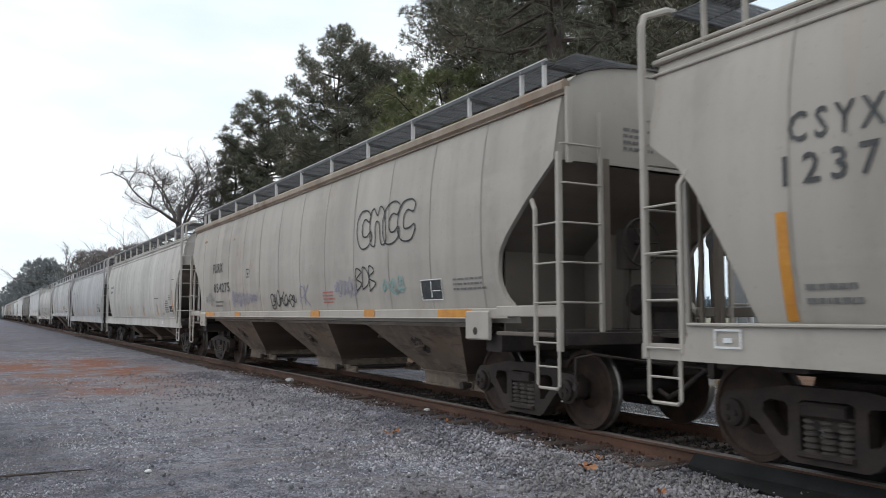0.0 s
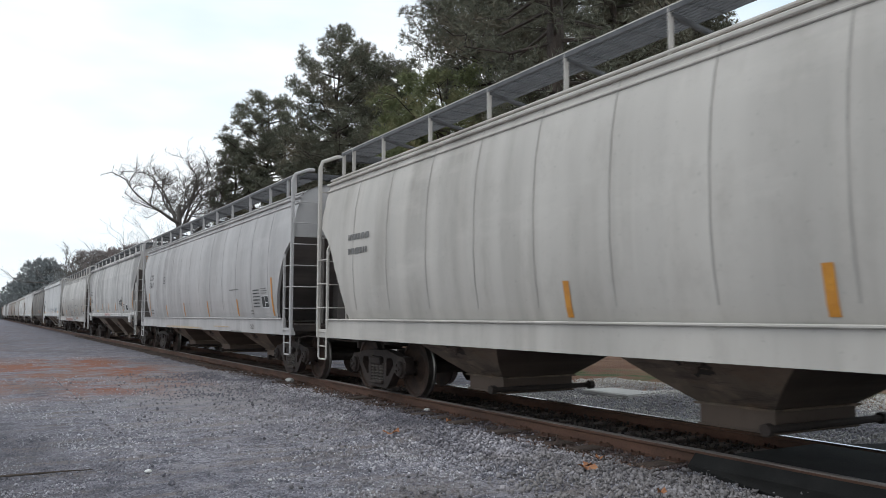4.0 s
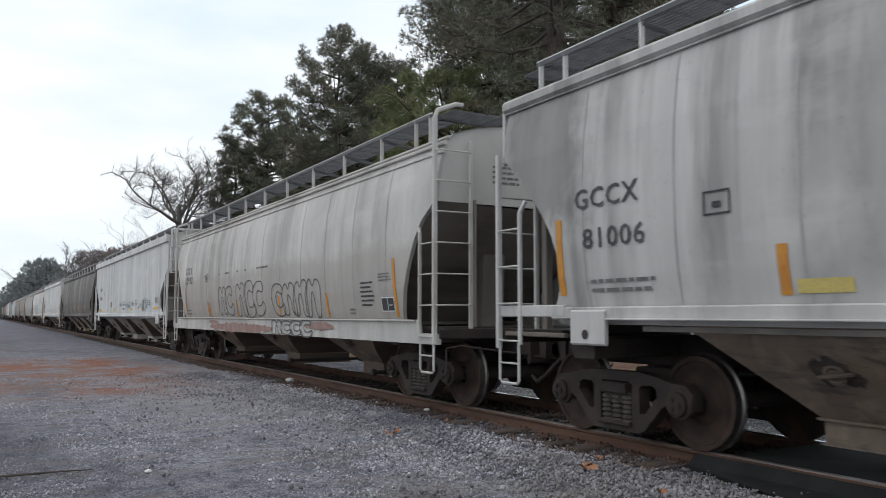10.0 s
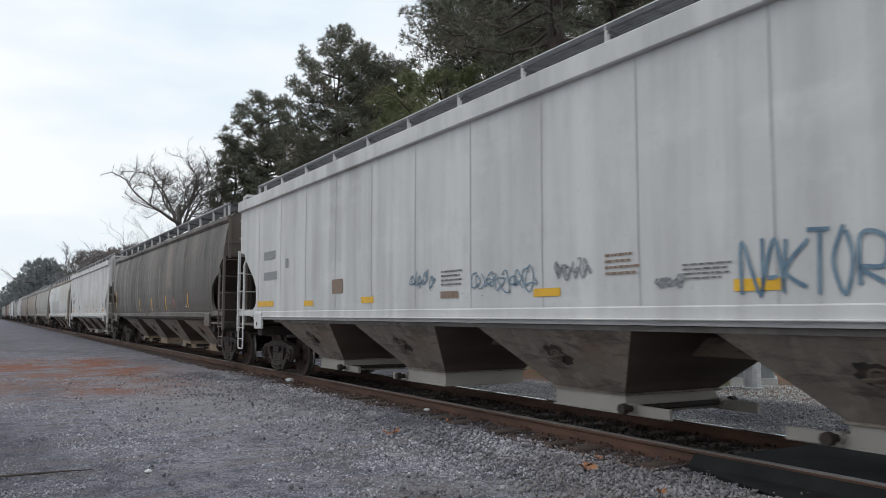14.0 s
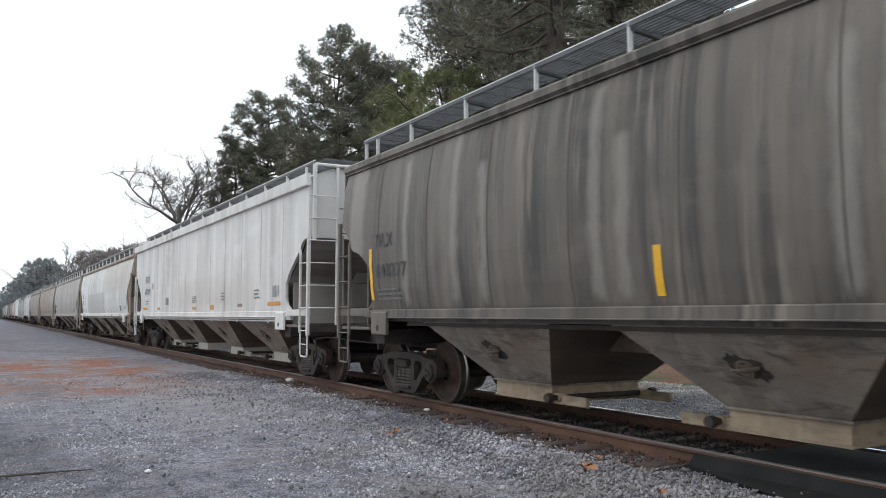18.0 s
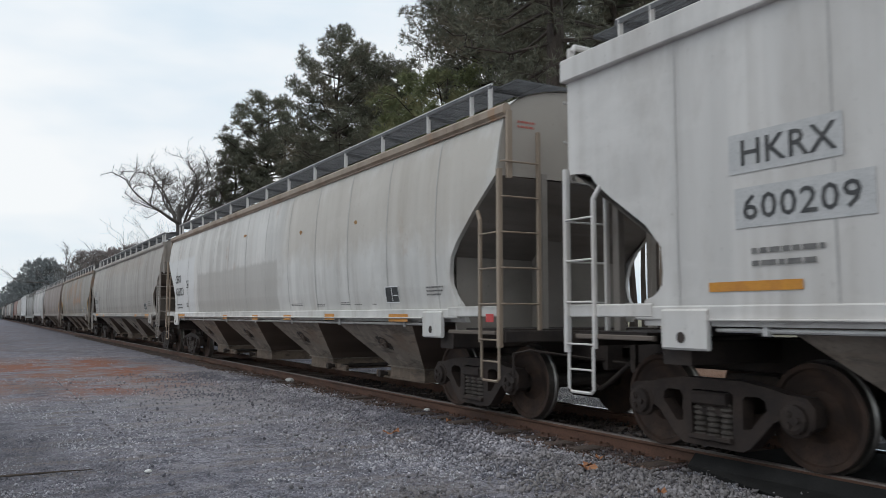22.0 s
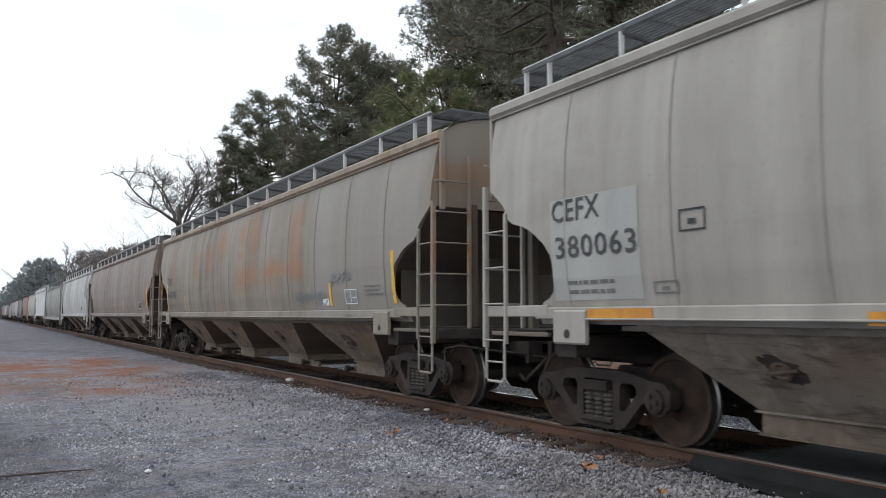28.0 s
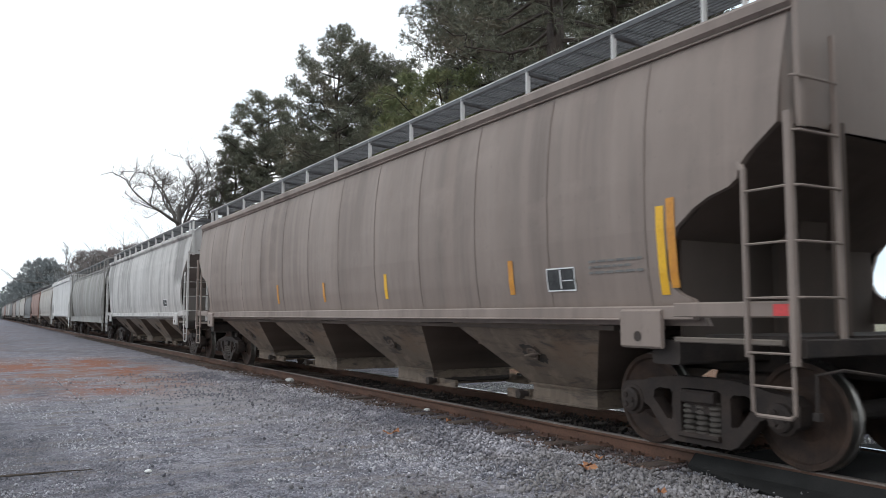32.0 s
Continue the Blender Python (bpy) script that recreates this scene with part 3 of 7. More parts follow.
bare_tree(at_bearing(132, 150), 17.5, 0.55, 45, r=0.25)
bare_tree(at_bearing(205, 110), 12.5, 0.6, 46, r=0.18)
for px, d, h, sd in ((238, 84, 9.2, 42), (270, 80, 10.0, 47), (222, 100, 9.8, 43), (300, 82, 9.8, 48), (376, 76, 11.2, 49), (335, 74, 10.8, 50), (395, 78, 10.8, 51), (355, 80, 11.2, 52)):
    bare_tree(at_bearing(px, d), h, 0.5, sd, "leafless brushy grey shrub by the line", 5, 0.11, 0.12, 12, "bare_shrub", 0.38)


# ---- loose stone ----
def stones(name, count, seed, place, size, mat, label, chips=False):
    """Many small angular stones joined into one sheet of stuff. place(rng, n) gives x, y, z."""
    rs = np.random.RandomState(seed)
    f = (1 + 5 ** 0.5) / 2
    ico = np.array([(-1, f, 0), (1, f, 0), (-1, -f, 0), (1, -f, 0), (0, -1, f), (0, 1, f), (0, -1, -f), (0, 1, -f), (f, 0, -1), (f, 0, 1), (-f, 0, -1), (-f, 0, 1)]) / 1.9
    tri = np.array([(0, 11, 5), (0, 5, 1), (0, 1, 7), (0, 7, 10), (0, 10, 11), (1, 5, 9), (5, 11, 4), (11, 10, 2), (10, 7, 6), (7, 1, 8), (3, 9, 4), (3, 4, 2), (3, 2, 6), (3, 6, 8), (3, 8, 9), (4, 9, 5), (2, 4, 11), (6, 2, 10), (8, 6, 7), (9, 8, 1)])
    if chips:
        ico = np.array([(1, 0, 0), (-1, 0, 0), (0, 1, 0), (0, -1, 0), (0, 0, 1), (0, 0, -1)]) * 1.1
        tri = np.array([(0, 2, 4), (2, 1, 4), (1, 3, 4), (3, 0, 4), (2, 0, 5), (1, 2, 5), (3, 1, 5), (0, 3, 5)])
    k = len(ico)
    pos = place(rs, count)
    s = size[0] + (size[1] - size[0]) * rs.rand(count) ** 2
    v = ico[None] * (1 + rs.uniform(-0.32, 0.32, (count, k, 1))) * (s[:, None] * rs.uniform(0.45, 1.15, (count, 3)))[:, None, :] * np.array((1, 1, 0.6))
    q = rs.normal(size=(count, 4))
    q /= np.linalg.norm(q, axis=1, keepdims=True)
    w, x, y, z = q.T
    rot = np.stack([np.stack([1 - 2 * (y * y + z * z), 2 * (x * y - z * w), 2 * (x * z + y * w)], 1), np.stack([2 * (x * y + z * w), 1 - 2 * (x * x + z * z), 2 * (y * z - x * w)], 1), np.stack([2 * (x * z - y * w), 2 * (y * z + x * w), 1 - 2 * (x * x + y * y)], 1)], 1)
    v = np.einsum("nij,nvj->nvi", rot, v) + pos[:, None, :]
    idx = (tri[None] + k * np.arange(count)[:, None, None]).reshape(-1)
    me = bpy.data.meshes.new(name)
    me.vertices.add(count * k)
    me.vertices.foreach_set("co", v.ravel())
    me.loops.add(len(idx))
    me.loops.foreach_set("vertex_index", idx)
    me.polygons.add(len(idx) // 3)
    me.polygons.foreach_set("loop_start", np.arange(len(idx) // 3) * 3)
    me.materials.append(mat)
    me.update(calc_edges=True)
    return tagged(new(name, me), label, "gravel", kind="stuff")


def stone_material(name, c1, c2, c3, dusty=None):
    m, n, l, b = nodes_of(name)
    g = n.new("ShaderNodeNewGeometry")
    col = blend(n, l, c1, c2, g.outputs["Random Per Island"])
    col = blend(n, l, col, c3, step_of(n, l, noise_at(n, l, 0.8), 0.52, 0.66, 0.7))
    col = blend(n, l, col, (0.105, 0.102, 0.125), step_of(n, l, noise_at(n, l, 0.22, (1.6, 0.7, 1), 4.0), 0.47, 0.58, 0.7))
    mott = noise_at(n, l, 1.1, (1.3, 0.8, 1), 8.0, 0.72)
    if dusty:
        co = n.new("ShaderNodeTexCoord")
        sep = n.new("ShaderNodeSeparateXYZ")
        l.new(co.outputs["Object"], sep.inputs[0])
        along_y = math_of(n, l, "ADD", sep.outputs[1], noise_at(n, l, 1.2))
        col = blend(n, l, col, dusty, step_of(n, l, along_y, 7.6, 6.6, 0.62))
    col = blend(n, l, col, [min(0.7, v * 1.1) for v in c2], step_of(n, l, mott, 0.53, 0.68, 0.5))
    col = blend(n, l, col, [v * 1.1 for v in c1], step_of(n, l, mott, 0.47, 0.35, 0.6))
    l.new(col, b.inputs["Base Color"])
    b.inputs["Roughness"].default_value = 0.9
    bump_of(n, l, noise_at(n, l, 60.0), 0.4, 0.004, b)
    return m


M["ballast"] = stone_material("grey_ballast_stone", (0.10, 0.094, 0.105), (0.54, 0.51, 0.54), (0.245, 0.222, 0.212), (0.155, 0.140, 0.130))
M["pale_ballast"] = stone_material("pale_ballast_stone", (0.34, 0.325, 0.31), (0.66, 0.64, 0.61), (0.46, 0.44, 0.40))
M["stained"] = stone_material("rust_stained_stone", (0.060, 0.038, 0.030), (0.20, 0.125, 0.095), (0.11, 0.068, 0.052))
M["chips"] = stone_material("blue_grey_stone_chips", (0.10, 0.098, 0.12), (0.68, 0.66, 0.70), (0.26, 0.24, 0.245))


def shoulder(rs, n):
    y = 3.2 + 18.0 * rs.rand(n) ** 1.6
    x = 6.0 - np.minimum(4.5, rs.exponential(1.0, n))
    x = np.where((x > 5.62 + 0.12 * np.sin(y * 5.1)) & (rs.rand(n) < 0.93), x - 0.9 * rs.rand(n) - 0.3, x)
    return np.stack([x, y, 0.012 * np.ones(n) + 0.02 * rs.rand(n)], 1)


def yard(rs, n):
    """Chips lie in drifts, thinning out with distance."""
    out = np.zeros((0, 3))
    while len(out) < n:
        d = 4.3 + 27.0 * rs.rand(n) ** 2.1
        a = rs.uniform(-0.03, 1.02, n)
        x, y = d * np.sin(a), d * np.cos(a)
        drift = np.sin(x * 1.7 + 1.3 * np.sin(y * 0.9)) + np.sin(y * 1.3 + 1.7 * np.sin(x * 1.1 + 0.4)) + 0.6 * np.sin(x * 4.1 + y * 3.3)
        clay = np.exp(-((x - 1.9) / 2.0) ** 2 - ((y - 23.5) / 5.5) ** 2) + np.exp(-((x - 3.9) / 1.3) ** 2 - ((y - 18.0) / 4.0) ** 2)
        keep = (x < 6.0) & (rs.rand(n) < (0.40 + 0.26 * drift) * np.clip(1 - 1.0 * clay, 0.05, 1))
        out = np.concatenate([out, np.stack([x, y, 0.002 + 0.004 * rs.rand(n)], 1)[keep]])
    return out[:n]


def past_track(rs, n):
    y = 4.5 + 10.0 * rs.rand(n) ** 1.3
    x = 7.95 + 5.0 * rs.rand(n) ** 1.1
    return np.stack([x, y, 0.01 + 0.17 * np.clip((x - 8.9) / 1.2, 0, 1) * np.clip((11.6 - y) / 1.8, 0, 1) * np.clip((14.6 - x) / 1.6, 0, 1) + 0.03 * rs.rand(n)], 1)


def fringe(rs, n):
    y = 5.7 + 24 * rs.rand(n) ** 1.5
    return np.stack([6.12 - 0.62 * rs.rand(n) ** 1.2 - 0.06 * np.sin(y * 5.1), y, 0.008 + 0.022 * rs.rand(n)], 1)


def between(rs, n):
    return np.stack([XT + rs.uniform(-0.68, 0.68, n), 5.7 + 12 * rs.rand(n), 0.01 + 0.05 * rs.rand(n)], 1)


stones("ballast_stones", 19000, 3, shoulder, (0.011, 0.032), M["ballast"], "loose pale grey ballast stones beside the rail")
stones("yard_stones", 60000, 4, yard, (0.006, 0.019), M["chips"], "scattered blue-grey stone chips on the yard", True)
stones("far_ballast_stones", 24000, 5, past_track, (0.012, 0.030), M["pale_ballast"], "grey ballast stones past the track", True)
stones("stained_stones", 5200, 8, fringe, (0.012, 0.030), M["stained"], "rust-stained ballast stones along the rail", True)
# stones between the rails share the dark underframe material
stones("track_stones", 3000, 6, between, (0.018, 0.04), M["steel_dark"], "dark stones between the rails")


# ---- crossing signal past the track ----
def crossing_signal(at):
    sig = thing("crossing_signal", at, "galvanised level crossing signal with red flashing lights", "crossing signal")
    part("mast", Geo().lathe([(-0.1, 0.065), (4.3, 0.06), (4.32, 0.0)], (0, 0, 0), 14, "z").mesh("mast", M["galv"], smooth=True), sig)
    part("mast_base", Geo().lathe([(-0.2, 0.20), (0.05, 0.20), (0.06, 0.15), (0.55, 0.15), (0.58, 0.07)], (0, 0, 0), 12, "z").mesh("mast_base", M["galv"]), sig)
    part("crossarm", Geo().tube([(0, -0.50, 2.72), (0, 0.50, 2.72)], 0.03, 8).mesh("crossarm", M["galv"]), sig)
    m, n, l, b = nodes_of("lit_red_lens")
    b.inputs["Base Color"].default_value = (0.5, 0.01, 0.01, 1)
    b.inputs["Emission Color"].default_value = (1.0, 0.02, 0.03, 1)
    b.inputs["Emission Strength"].default_value = 4.0
    for y in (-0.44, 0.44):
        head = part("signal_head", Geo().lathe([(-0.02, 0.0), (-0.02, 0.30), (0.0, 0.30), (0.01, 0.12), (0.16, 0.12), (0.18, 0.0)], (0, y, 2.72), 20).lathe([(-0.30, 0.125), (-0.02, 0.12), (-0.02, 0.115), (-0.30, 0.118)], (0, y, 2.72), 16).mesh("signal_head", M["black"]), sig, label="black round signal head with a hood")
        part("lens", Geo().lathe([(-0.03, 0.105), (-0.05, 0.06), (-0.055, 0.0)], (0, y, 2.72), 16).mesh("lens", m, smooth=True), head, label="red signal lens")
    sig.rotation_euler = (0, 0, radians(39))
    part("crossbuck", Geo().bar((-0.05, -0.55, 3.35), (-0.05, 0.55, 4.1), 0.02, 0.22, 0.004, up=(1, 0, 0)).bar((-0.06, 0.55, 3.35), (-0.06, -0.55, 4.1), 0.02, 0.22, 0.004, up=(1, 0, 0)).mesh("crossbuck", M["white_ink"]), sig)
    return sig


crossing_signal((12.05, 9.75, 0.16))
cab = thing("signal_cabinet", (13.75, 11.1, 0), "tall grey steel signal equipment cabinet beside the crossing", "cabinet")
cab.rotation_euler = (0, 0, radians(39))
part("case", Geo().bar((0, 0, 0.25), (0, 0, 2.66), 0.8, 0.8, 0.03, up=(0, 1, 0)).mesh("case", M["cabinet_grey"]), cab)
part("lid", Geo().bar((0, 0, 2.66), (0, 0, 2.72), 0.9, 0.9, 0.02, up=(0, 1, 0)).mesh("lid", M["cabinet_grey"]), cab)
part("plinth", Geo().bar((0, 0, -0.1), (0, 0, 0.25), 0.9, 0.9, 0.02, up=(0, 1, 0)).mesh("plinth", M["concrete"]), cab)
for zc in (0.55, 1.45, 2.35):
    part("hinge", Geo().tube([(-0.415, -0.36, zc - 0.06), (-0.415, -0.36, zc + 0.06)], 0.018, 6).mesh("hinge", M["galv"]), cab)
part("handle", Geo().bar((-0.42, 0.28, 1.30), (-0.42, 0.28, 1.50), 0.03, 0.03, 0.006, up=(0, 1, 0)).mesh("handle", M["galv"]), cab)
solid("concrete_slab", Geo().bar((10.0, 10.35, 0.10), (10.0, 11.55, 0.10), 0.75, 0.08, 0.02), M["concrete"], "low pale concrete slab in the ballast", "slab")


# ---- small things on the yard ----
def pebble(at, size, mat, label, seed):
    rng = random.Random(seed)
    g = Geo()
    rows = []
    for i in range(6):
        a = math.pi * i / 5
        rows.append([(math.sin(a) * math.cos(b) * size * rng.uniform(0.8, 1.1), math.sin(a) * math.sin(b) * size * 0.75 * rng.uniform(0.8, 1.1), math.cos(a) * size * 0.5) for b in [6.2832 * k / 8 for k in range(8)]])
    g.grid([r + [r[0]] for r in rows])
    ob = solid("stone", g, mat, label, "stone", (at[0], at[1], at[2] + size * 0.3))
    return ob


M["white_stone"] = surface("white_quartz_stone", (0.66, 0.65, 0.63), (0.75, 0.74, 0.72), 14.0, 0.8)
M["dead_leaf"] = surface("dead_red_brown_leaf", (0.30, 0.12, 0.06), (0.40, 0.20, 0.10), 20.0, 0.85)
pebble((5.98, 17.2, 0.02), 0.11, M["white_stone"], "pale block of stone beside the rail", 1)
pebble((6.0, 10.9, 0.02), 0.06, M["white_stone"], "small pale stone beside the rail", 2)
pebble((1.42, 8.04, 0.01), 0.035, M["white_stone"], "small white stone on the yard", 3)
pebble((2.3, 7.1, 0.01), 0.022, M["white_stone"], "tiny white stone on the yard", 4)


def dead_leaf(at, size, turn, seed):
    rng = random.Random(seed)
    g = Geo()
    ring = [(size * math.cos(a) * (1 + 0.25 * math.sin(5 * a)), size * 0.6 * math.sin(a) * (1 + 0.25 * math.sin(5 * a)), 0.03 + 0.02 * math.cos(2 * a) * rng.uniform(0.5, 1.5)) for a in [6.2832 * i / 20 for i in range(20)]]
    g.add([(0, 0, 0.015)] + ring, [(0, i + 1, (i + 1) % 20 + 1) for i in range(20)])
    ob = solid("fallen_leaf", g, M["dead_leaf"], "curled red-brown fallen leaf on the gravel", "leaf", at)
    ob.rotation_euler = (0.1, 0.05, turn)


for i, (x, y, k) in enumerate(((5.07, 6.02, 0.10), (5.15, 6.12, 0.07), (4.42, 8.97, 0.08), (4.55, 9.05, 0.06), (5.55, 6.4, 0.05), (4.9, 4.9, 0.05), (5.62, 9.6, 0.05))):
    dead_leaf((x, y, 0.025), k, i * 1.3, i)
# a thin tube draws the dark line that crosses the gravel
solid("dark_ground_line", Geo().tube([(0.18, 8.44, 0.022), (0.45, 8.40, 0.026), (0.72, 8.43, 0.02), (0.98, 8.40, 0.018)], [0.012, 0.011, 0.008, 0.004], 6), M["bark"], "thin dark line on the gravel", "twig")


# ---- distant woods ----
def woods(name, spots, label, mat, seed, size, dense=1.0):
    rng = random.Random(seed)
    p, d, s = [], [], []
    for (x, y, h, w) in spots:
        for i in range(int((170 * h * w / 20 + 80) * dense)):
            a, r, z = rng.uniform(0, 6.28), math.sqrt(rng.random()), rng.random()
            k = w * (0.45 + 0.55 * math.sin(math.pi * min(1, z * 0.8 + 0.2)))
            p.append((x + math.cos(a) * r * k, y + math.sin(a) * r * k, h * (0.04 + 0.94 * z) + rng.gauss(0, 0.25)))
            d.append((rng.gauss(0, 1), rng.gauss(0, 1), rng.gauss(0.4, 0.7)))
            s.append(size * rng.uniform(0.6, 1.3))
    temps = [tufts(14, rng, 1.0, 0.07, 0.9) for _ in range(4)]
    ob = new(name, crown_mesh(name, p, d, s, temps, M[mat], rng))
    return tagged(ob, label, "woods", kind="stuff")


def far_line():
    rng = random.Random(77)
    ever, bare, right = [], [], []
    for px, d, h in ((10, 330, 11), (28, 300, 15), (45, 280, 17), (62, 250, 20), (78, 245, 21), (92, 250, 19), (108, 240, 15), (122, 230, 15.5), (140, 220, 15), (-20, 340, 10), (-50, 340, 10), (-90, 330, 12), (155, 215, 15), (170, 180, 11)):
        x, y, _ = at_bearing(px, d)
        ever.append((x, y, h * 0.82, 6.0))
    for px, d, h in ((165, 190, 14), (180, 170, 14), (195, 150, 13), (212, 130, 11), (230, 120, 11), (255, 110, 10.5), (280, 100, 10), (330, 95, 9.5), (150, 205, 16.5), (360, 90, 9)):
        x, y, _ = at_bearing(px, d)
        bare.append((x, y, h, 4.5))
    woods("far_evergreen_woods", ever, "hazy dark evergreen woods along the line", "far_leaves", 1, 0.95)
    woods("far_bare_woods", bare, "hazy brown leafless woods along the line", "twigs", 2, 0.9)
    for i in range(60):
        x, y, _ = at_bearing(1230 + i * 24 + rng.uniform(-8, 8), 620 + rng.uniform(-40, 60))
        right.append((x, y, rng.uniform(9, 13), 16))
    woods("far_field_woods", right, "distant line of woods past the fields, tinted blue-grey for haze", "blue_woods", 3, 6.0, 0.15)


far_line()


# ---- rolling stock ----
PROFILE = {
    "round": [(1.22, 1.46), (1.40, 1.52), (1.70, 1.572), (2.10, 1.605), (2.60, 1.61), (3.10, 1.585), (3.50, 1.53), (3.80, 1.46)],
    "deep": [(1.20, 1.47), (1.40, 1.525), (1.70, 1.575), (2.10, 1.605), (2.60, 1.60), (3.10, 1.56), (3.45, 1.49), (3.68, 1.42)],
    "flat": [(1.22, 1.56), (1.40, 1.58), (2.0, 1.59), (3.0, 1.59), (3.88, 1.59)],
}
CUT = {
    "deep": [(0.05, 3.7), (0.05, 2.90), (0.50, 2.58), (0.95, 1.78), (1.15, 1.24), (1.15, 1.2)],
    "plain": [(0.08, 3.8), (0.10, 3.02), (0.55, 2.66), (1.14, 2.14), (1.22, 1.78), (1.12, 1.54), (0.98, 1.44), (0.98, 1.22)],
    "tall": [(0.05, 3.8), (0.07, 3.18), (0.56, 2.78), (1.00, 2.25), (1.16, 1.80), (1.06, 1.50), (1.0, 1.44), (1.0, 1.22)],
    "flat": [(0.04, 3.88), (0.05, 2.80), (0.36, 2.77), (0.50, 2.60), (1.33, 2.03), (1.36, 1.62), (1.26, 1.50), (1.09, 1.45), (1.09, 1.22)],
    "notch": [(0.05, 3.8), (0.10, 2.83), (0.46, 2.56), (0.50, 2.40), (0.88, 2.30), (1.25, 2.04), (1.35, 1.70), (1.24, 1.52), (1.02, 1.44), (0.95, 1.22)],
}


# round off the corners of the cut below its upright part
for _key, _pts in CUT.items():
    tail = [_pts[1]] + [tuple(a + (b - a) * f for a, b in zip(p, q)) for p, q in zip(_pts[1:], _pts[2:]) for f in (0.22, 0.78)] + [_pts[-1]]
    CUT[_key] = [_pts[0], _pts[1]] + tail[1:]


def along(table, z):
    """Reads (z, value) pairs in rising order at z."""
    if z <= table[0][0]:
        return table[0][1]
    for (a, va), (b, vb) in zip(table, table[1:]):
        if z <= b:
            return va + (vb - va) * (z - a) / max(b - a, 1e-6)
    return table[-1][1]


def levels_of(kind, cut):
    zs = {round(z, 3) for _, z in CUT[cut]} | {round(z, 3) for z, _ in PROFILE[kind]} | {1.3, 1.6, 1.9, 2.35, 2.7, 3.3}
    lo, hi = PROFILE[kind][0][0], PROFILE[kind][-1][0]
    return [z for z in sorted(zs) if lo <= z <= hi]


def side_mesh(kind, cut, length, side):
    """One curved side sheet with the folded rim at its ends."""
    prof, lv = PROFILE[kind], levels_of(kind, cut)
    ct = [(z, d) for d, z in sorted(CUT[cut], key=lambda q: q[1])]
    h, rows = length / 2, []
    for z in lv:
        d, x = along(ct, z), along(prof, z)
        rows.append([(side * (x - 0.06), -h + d, z)] + [(side * x, -h + d + (length - 2 * d) * i / 14, z) for i in range(15)] + [(side * (x - 0.06), h - d, z)])
    return Geo().grid(rows)


def bulkhead_mesh(kind, cut):
    """The upright end wall above the slope sheet, at y = 0."""
    prof = PROFILE[kind]
    top, g = prof[-1], Geo()
    up = [z for z in levels_of(kind, cut) if z >= CUT[cut][1][1] - 1e-6]
    rows = [[(-along(prof, z) + 0.01, 0, z), (-0.5, 0, z), (0.5, 0, z), (along(prof, z) - 0.01, 0, z)] for z in up]
    for f in (0.2, 0.4, 0.6, 0.8, 0.97):
        xw = top[1] * math.sqrt(1 - f * f) * 0.985
        rows.append([(-xw, 0, top[0] + 0.42 * f), (-xw / 3, 0, top[0] + 0.42 * f), (xw / 3, 0, top[0] + 0.42 * f), (xw, 0, top[0] + 0.42 * f)])
    return g.grid(rows)


def slope_mesh(kind, cut, length):
    """Slope sheets under both ends and the belly plate between them."""
    g, h, zb = Geo(), length / 2, CUT[cut][1][1]
    prof = PROFILE[kind]
    for e in (-1, 1):
        rows = []
        for i in range(7):
            f = i / 6
            z = zb + (1.20 - zb) * f
            w = along(prof, z) - 0.045
            rows.append([(-w, e * (h - 0.08 - 2.35 * f), z), (0, e * (h - 0.08 - 2.35 * f), z - 0.03), (w, e * (h - 0.08 - 2.35 * f), z)])
        g.grid(rows)
    g.box(-1.42, 1.42, -h + 2.2, h - 2.2, 1.16, 1.21)
    return g


def roof_mesh(kind, length):
    ze, xe = PROFILE[kind][-1]
    h = length / 2
    ring = [(xe * math.cos(math.pi * i / 14), ze + 0.42 * math.sin(math.pi * i / 14)) for i in range(15)]
    return Geo().grid([[(x, y, z) for x, z in ring] for y in (-h + 0.03, -h / 2, 0, h / 2, h - 0.03)])


def eave_mesh(kind, length):
    ze, xe = PROFILE[kind][-1]
    h, g = length / 2, Geo()
    for s in (-1, 1):
        if kind == "flat":
            g.bar((s * (xe + 0.03), -h, ze + 0.035), (s * (xe + 0.03), h, ze + 0.035), 0.09, 0.24, 0.012)
        elif kind == "round":
            g.bar((s * (xe + 0.025), -h, ze + 0.03), (s * (xe + 0.025), h, ze + 0.03), 0.11, 0.15, 0.035)
            g.bar((s * (xe + 0.012), -h, ze - 0.055), (s * (xe + 0.012), h, ze - 0.055), 0.07, 0.02, 0.004)
        else:
            g.bar((s * (xe + 0.01), -h, ze + 0.04), (s * (xe + 0.01), h, ze + 0.04), 0.06, 0.05, 0.012)
            g.bar((s * (xe + 0.03), -h, ze - 0.09), (s * (xe + 0.03), h, ze - 0.09), 0.045, 0.035, 0.01)
            g.bar((s * (xe - 0.05), -h, ze + 0.13), (s * (xe - 0.05), h, ze + 0.13), 0.05, 0.04, 0.012)
    return g


def grating_mesh(length):
    """Open walkway planking: long slats with cross bars."""
    g, h = Geo(), length / 2
    for i in range(9):
        x = 0.0 + 0.062 * i
        g.box(x - 0.006, x + 0.006, -h, h, -0.028, 0)
    k = max(2, int(length / 0.4))
    for i in range(k + 1):
        y = -h + length * i / k
        g.box(-0.01, 0.51, y - 0.005, y + 0.005, -0.02, -0.006)
    g.box(-0.03, -0.01, -h, h, -0.045, 0.005)
    return g


_cache = {}


def cached(key, make):
    if key not in _cache:
        _cache[key] = make()
    return _cache[key]


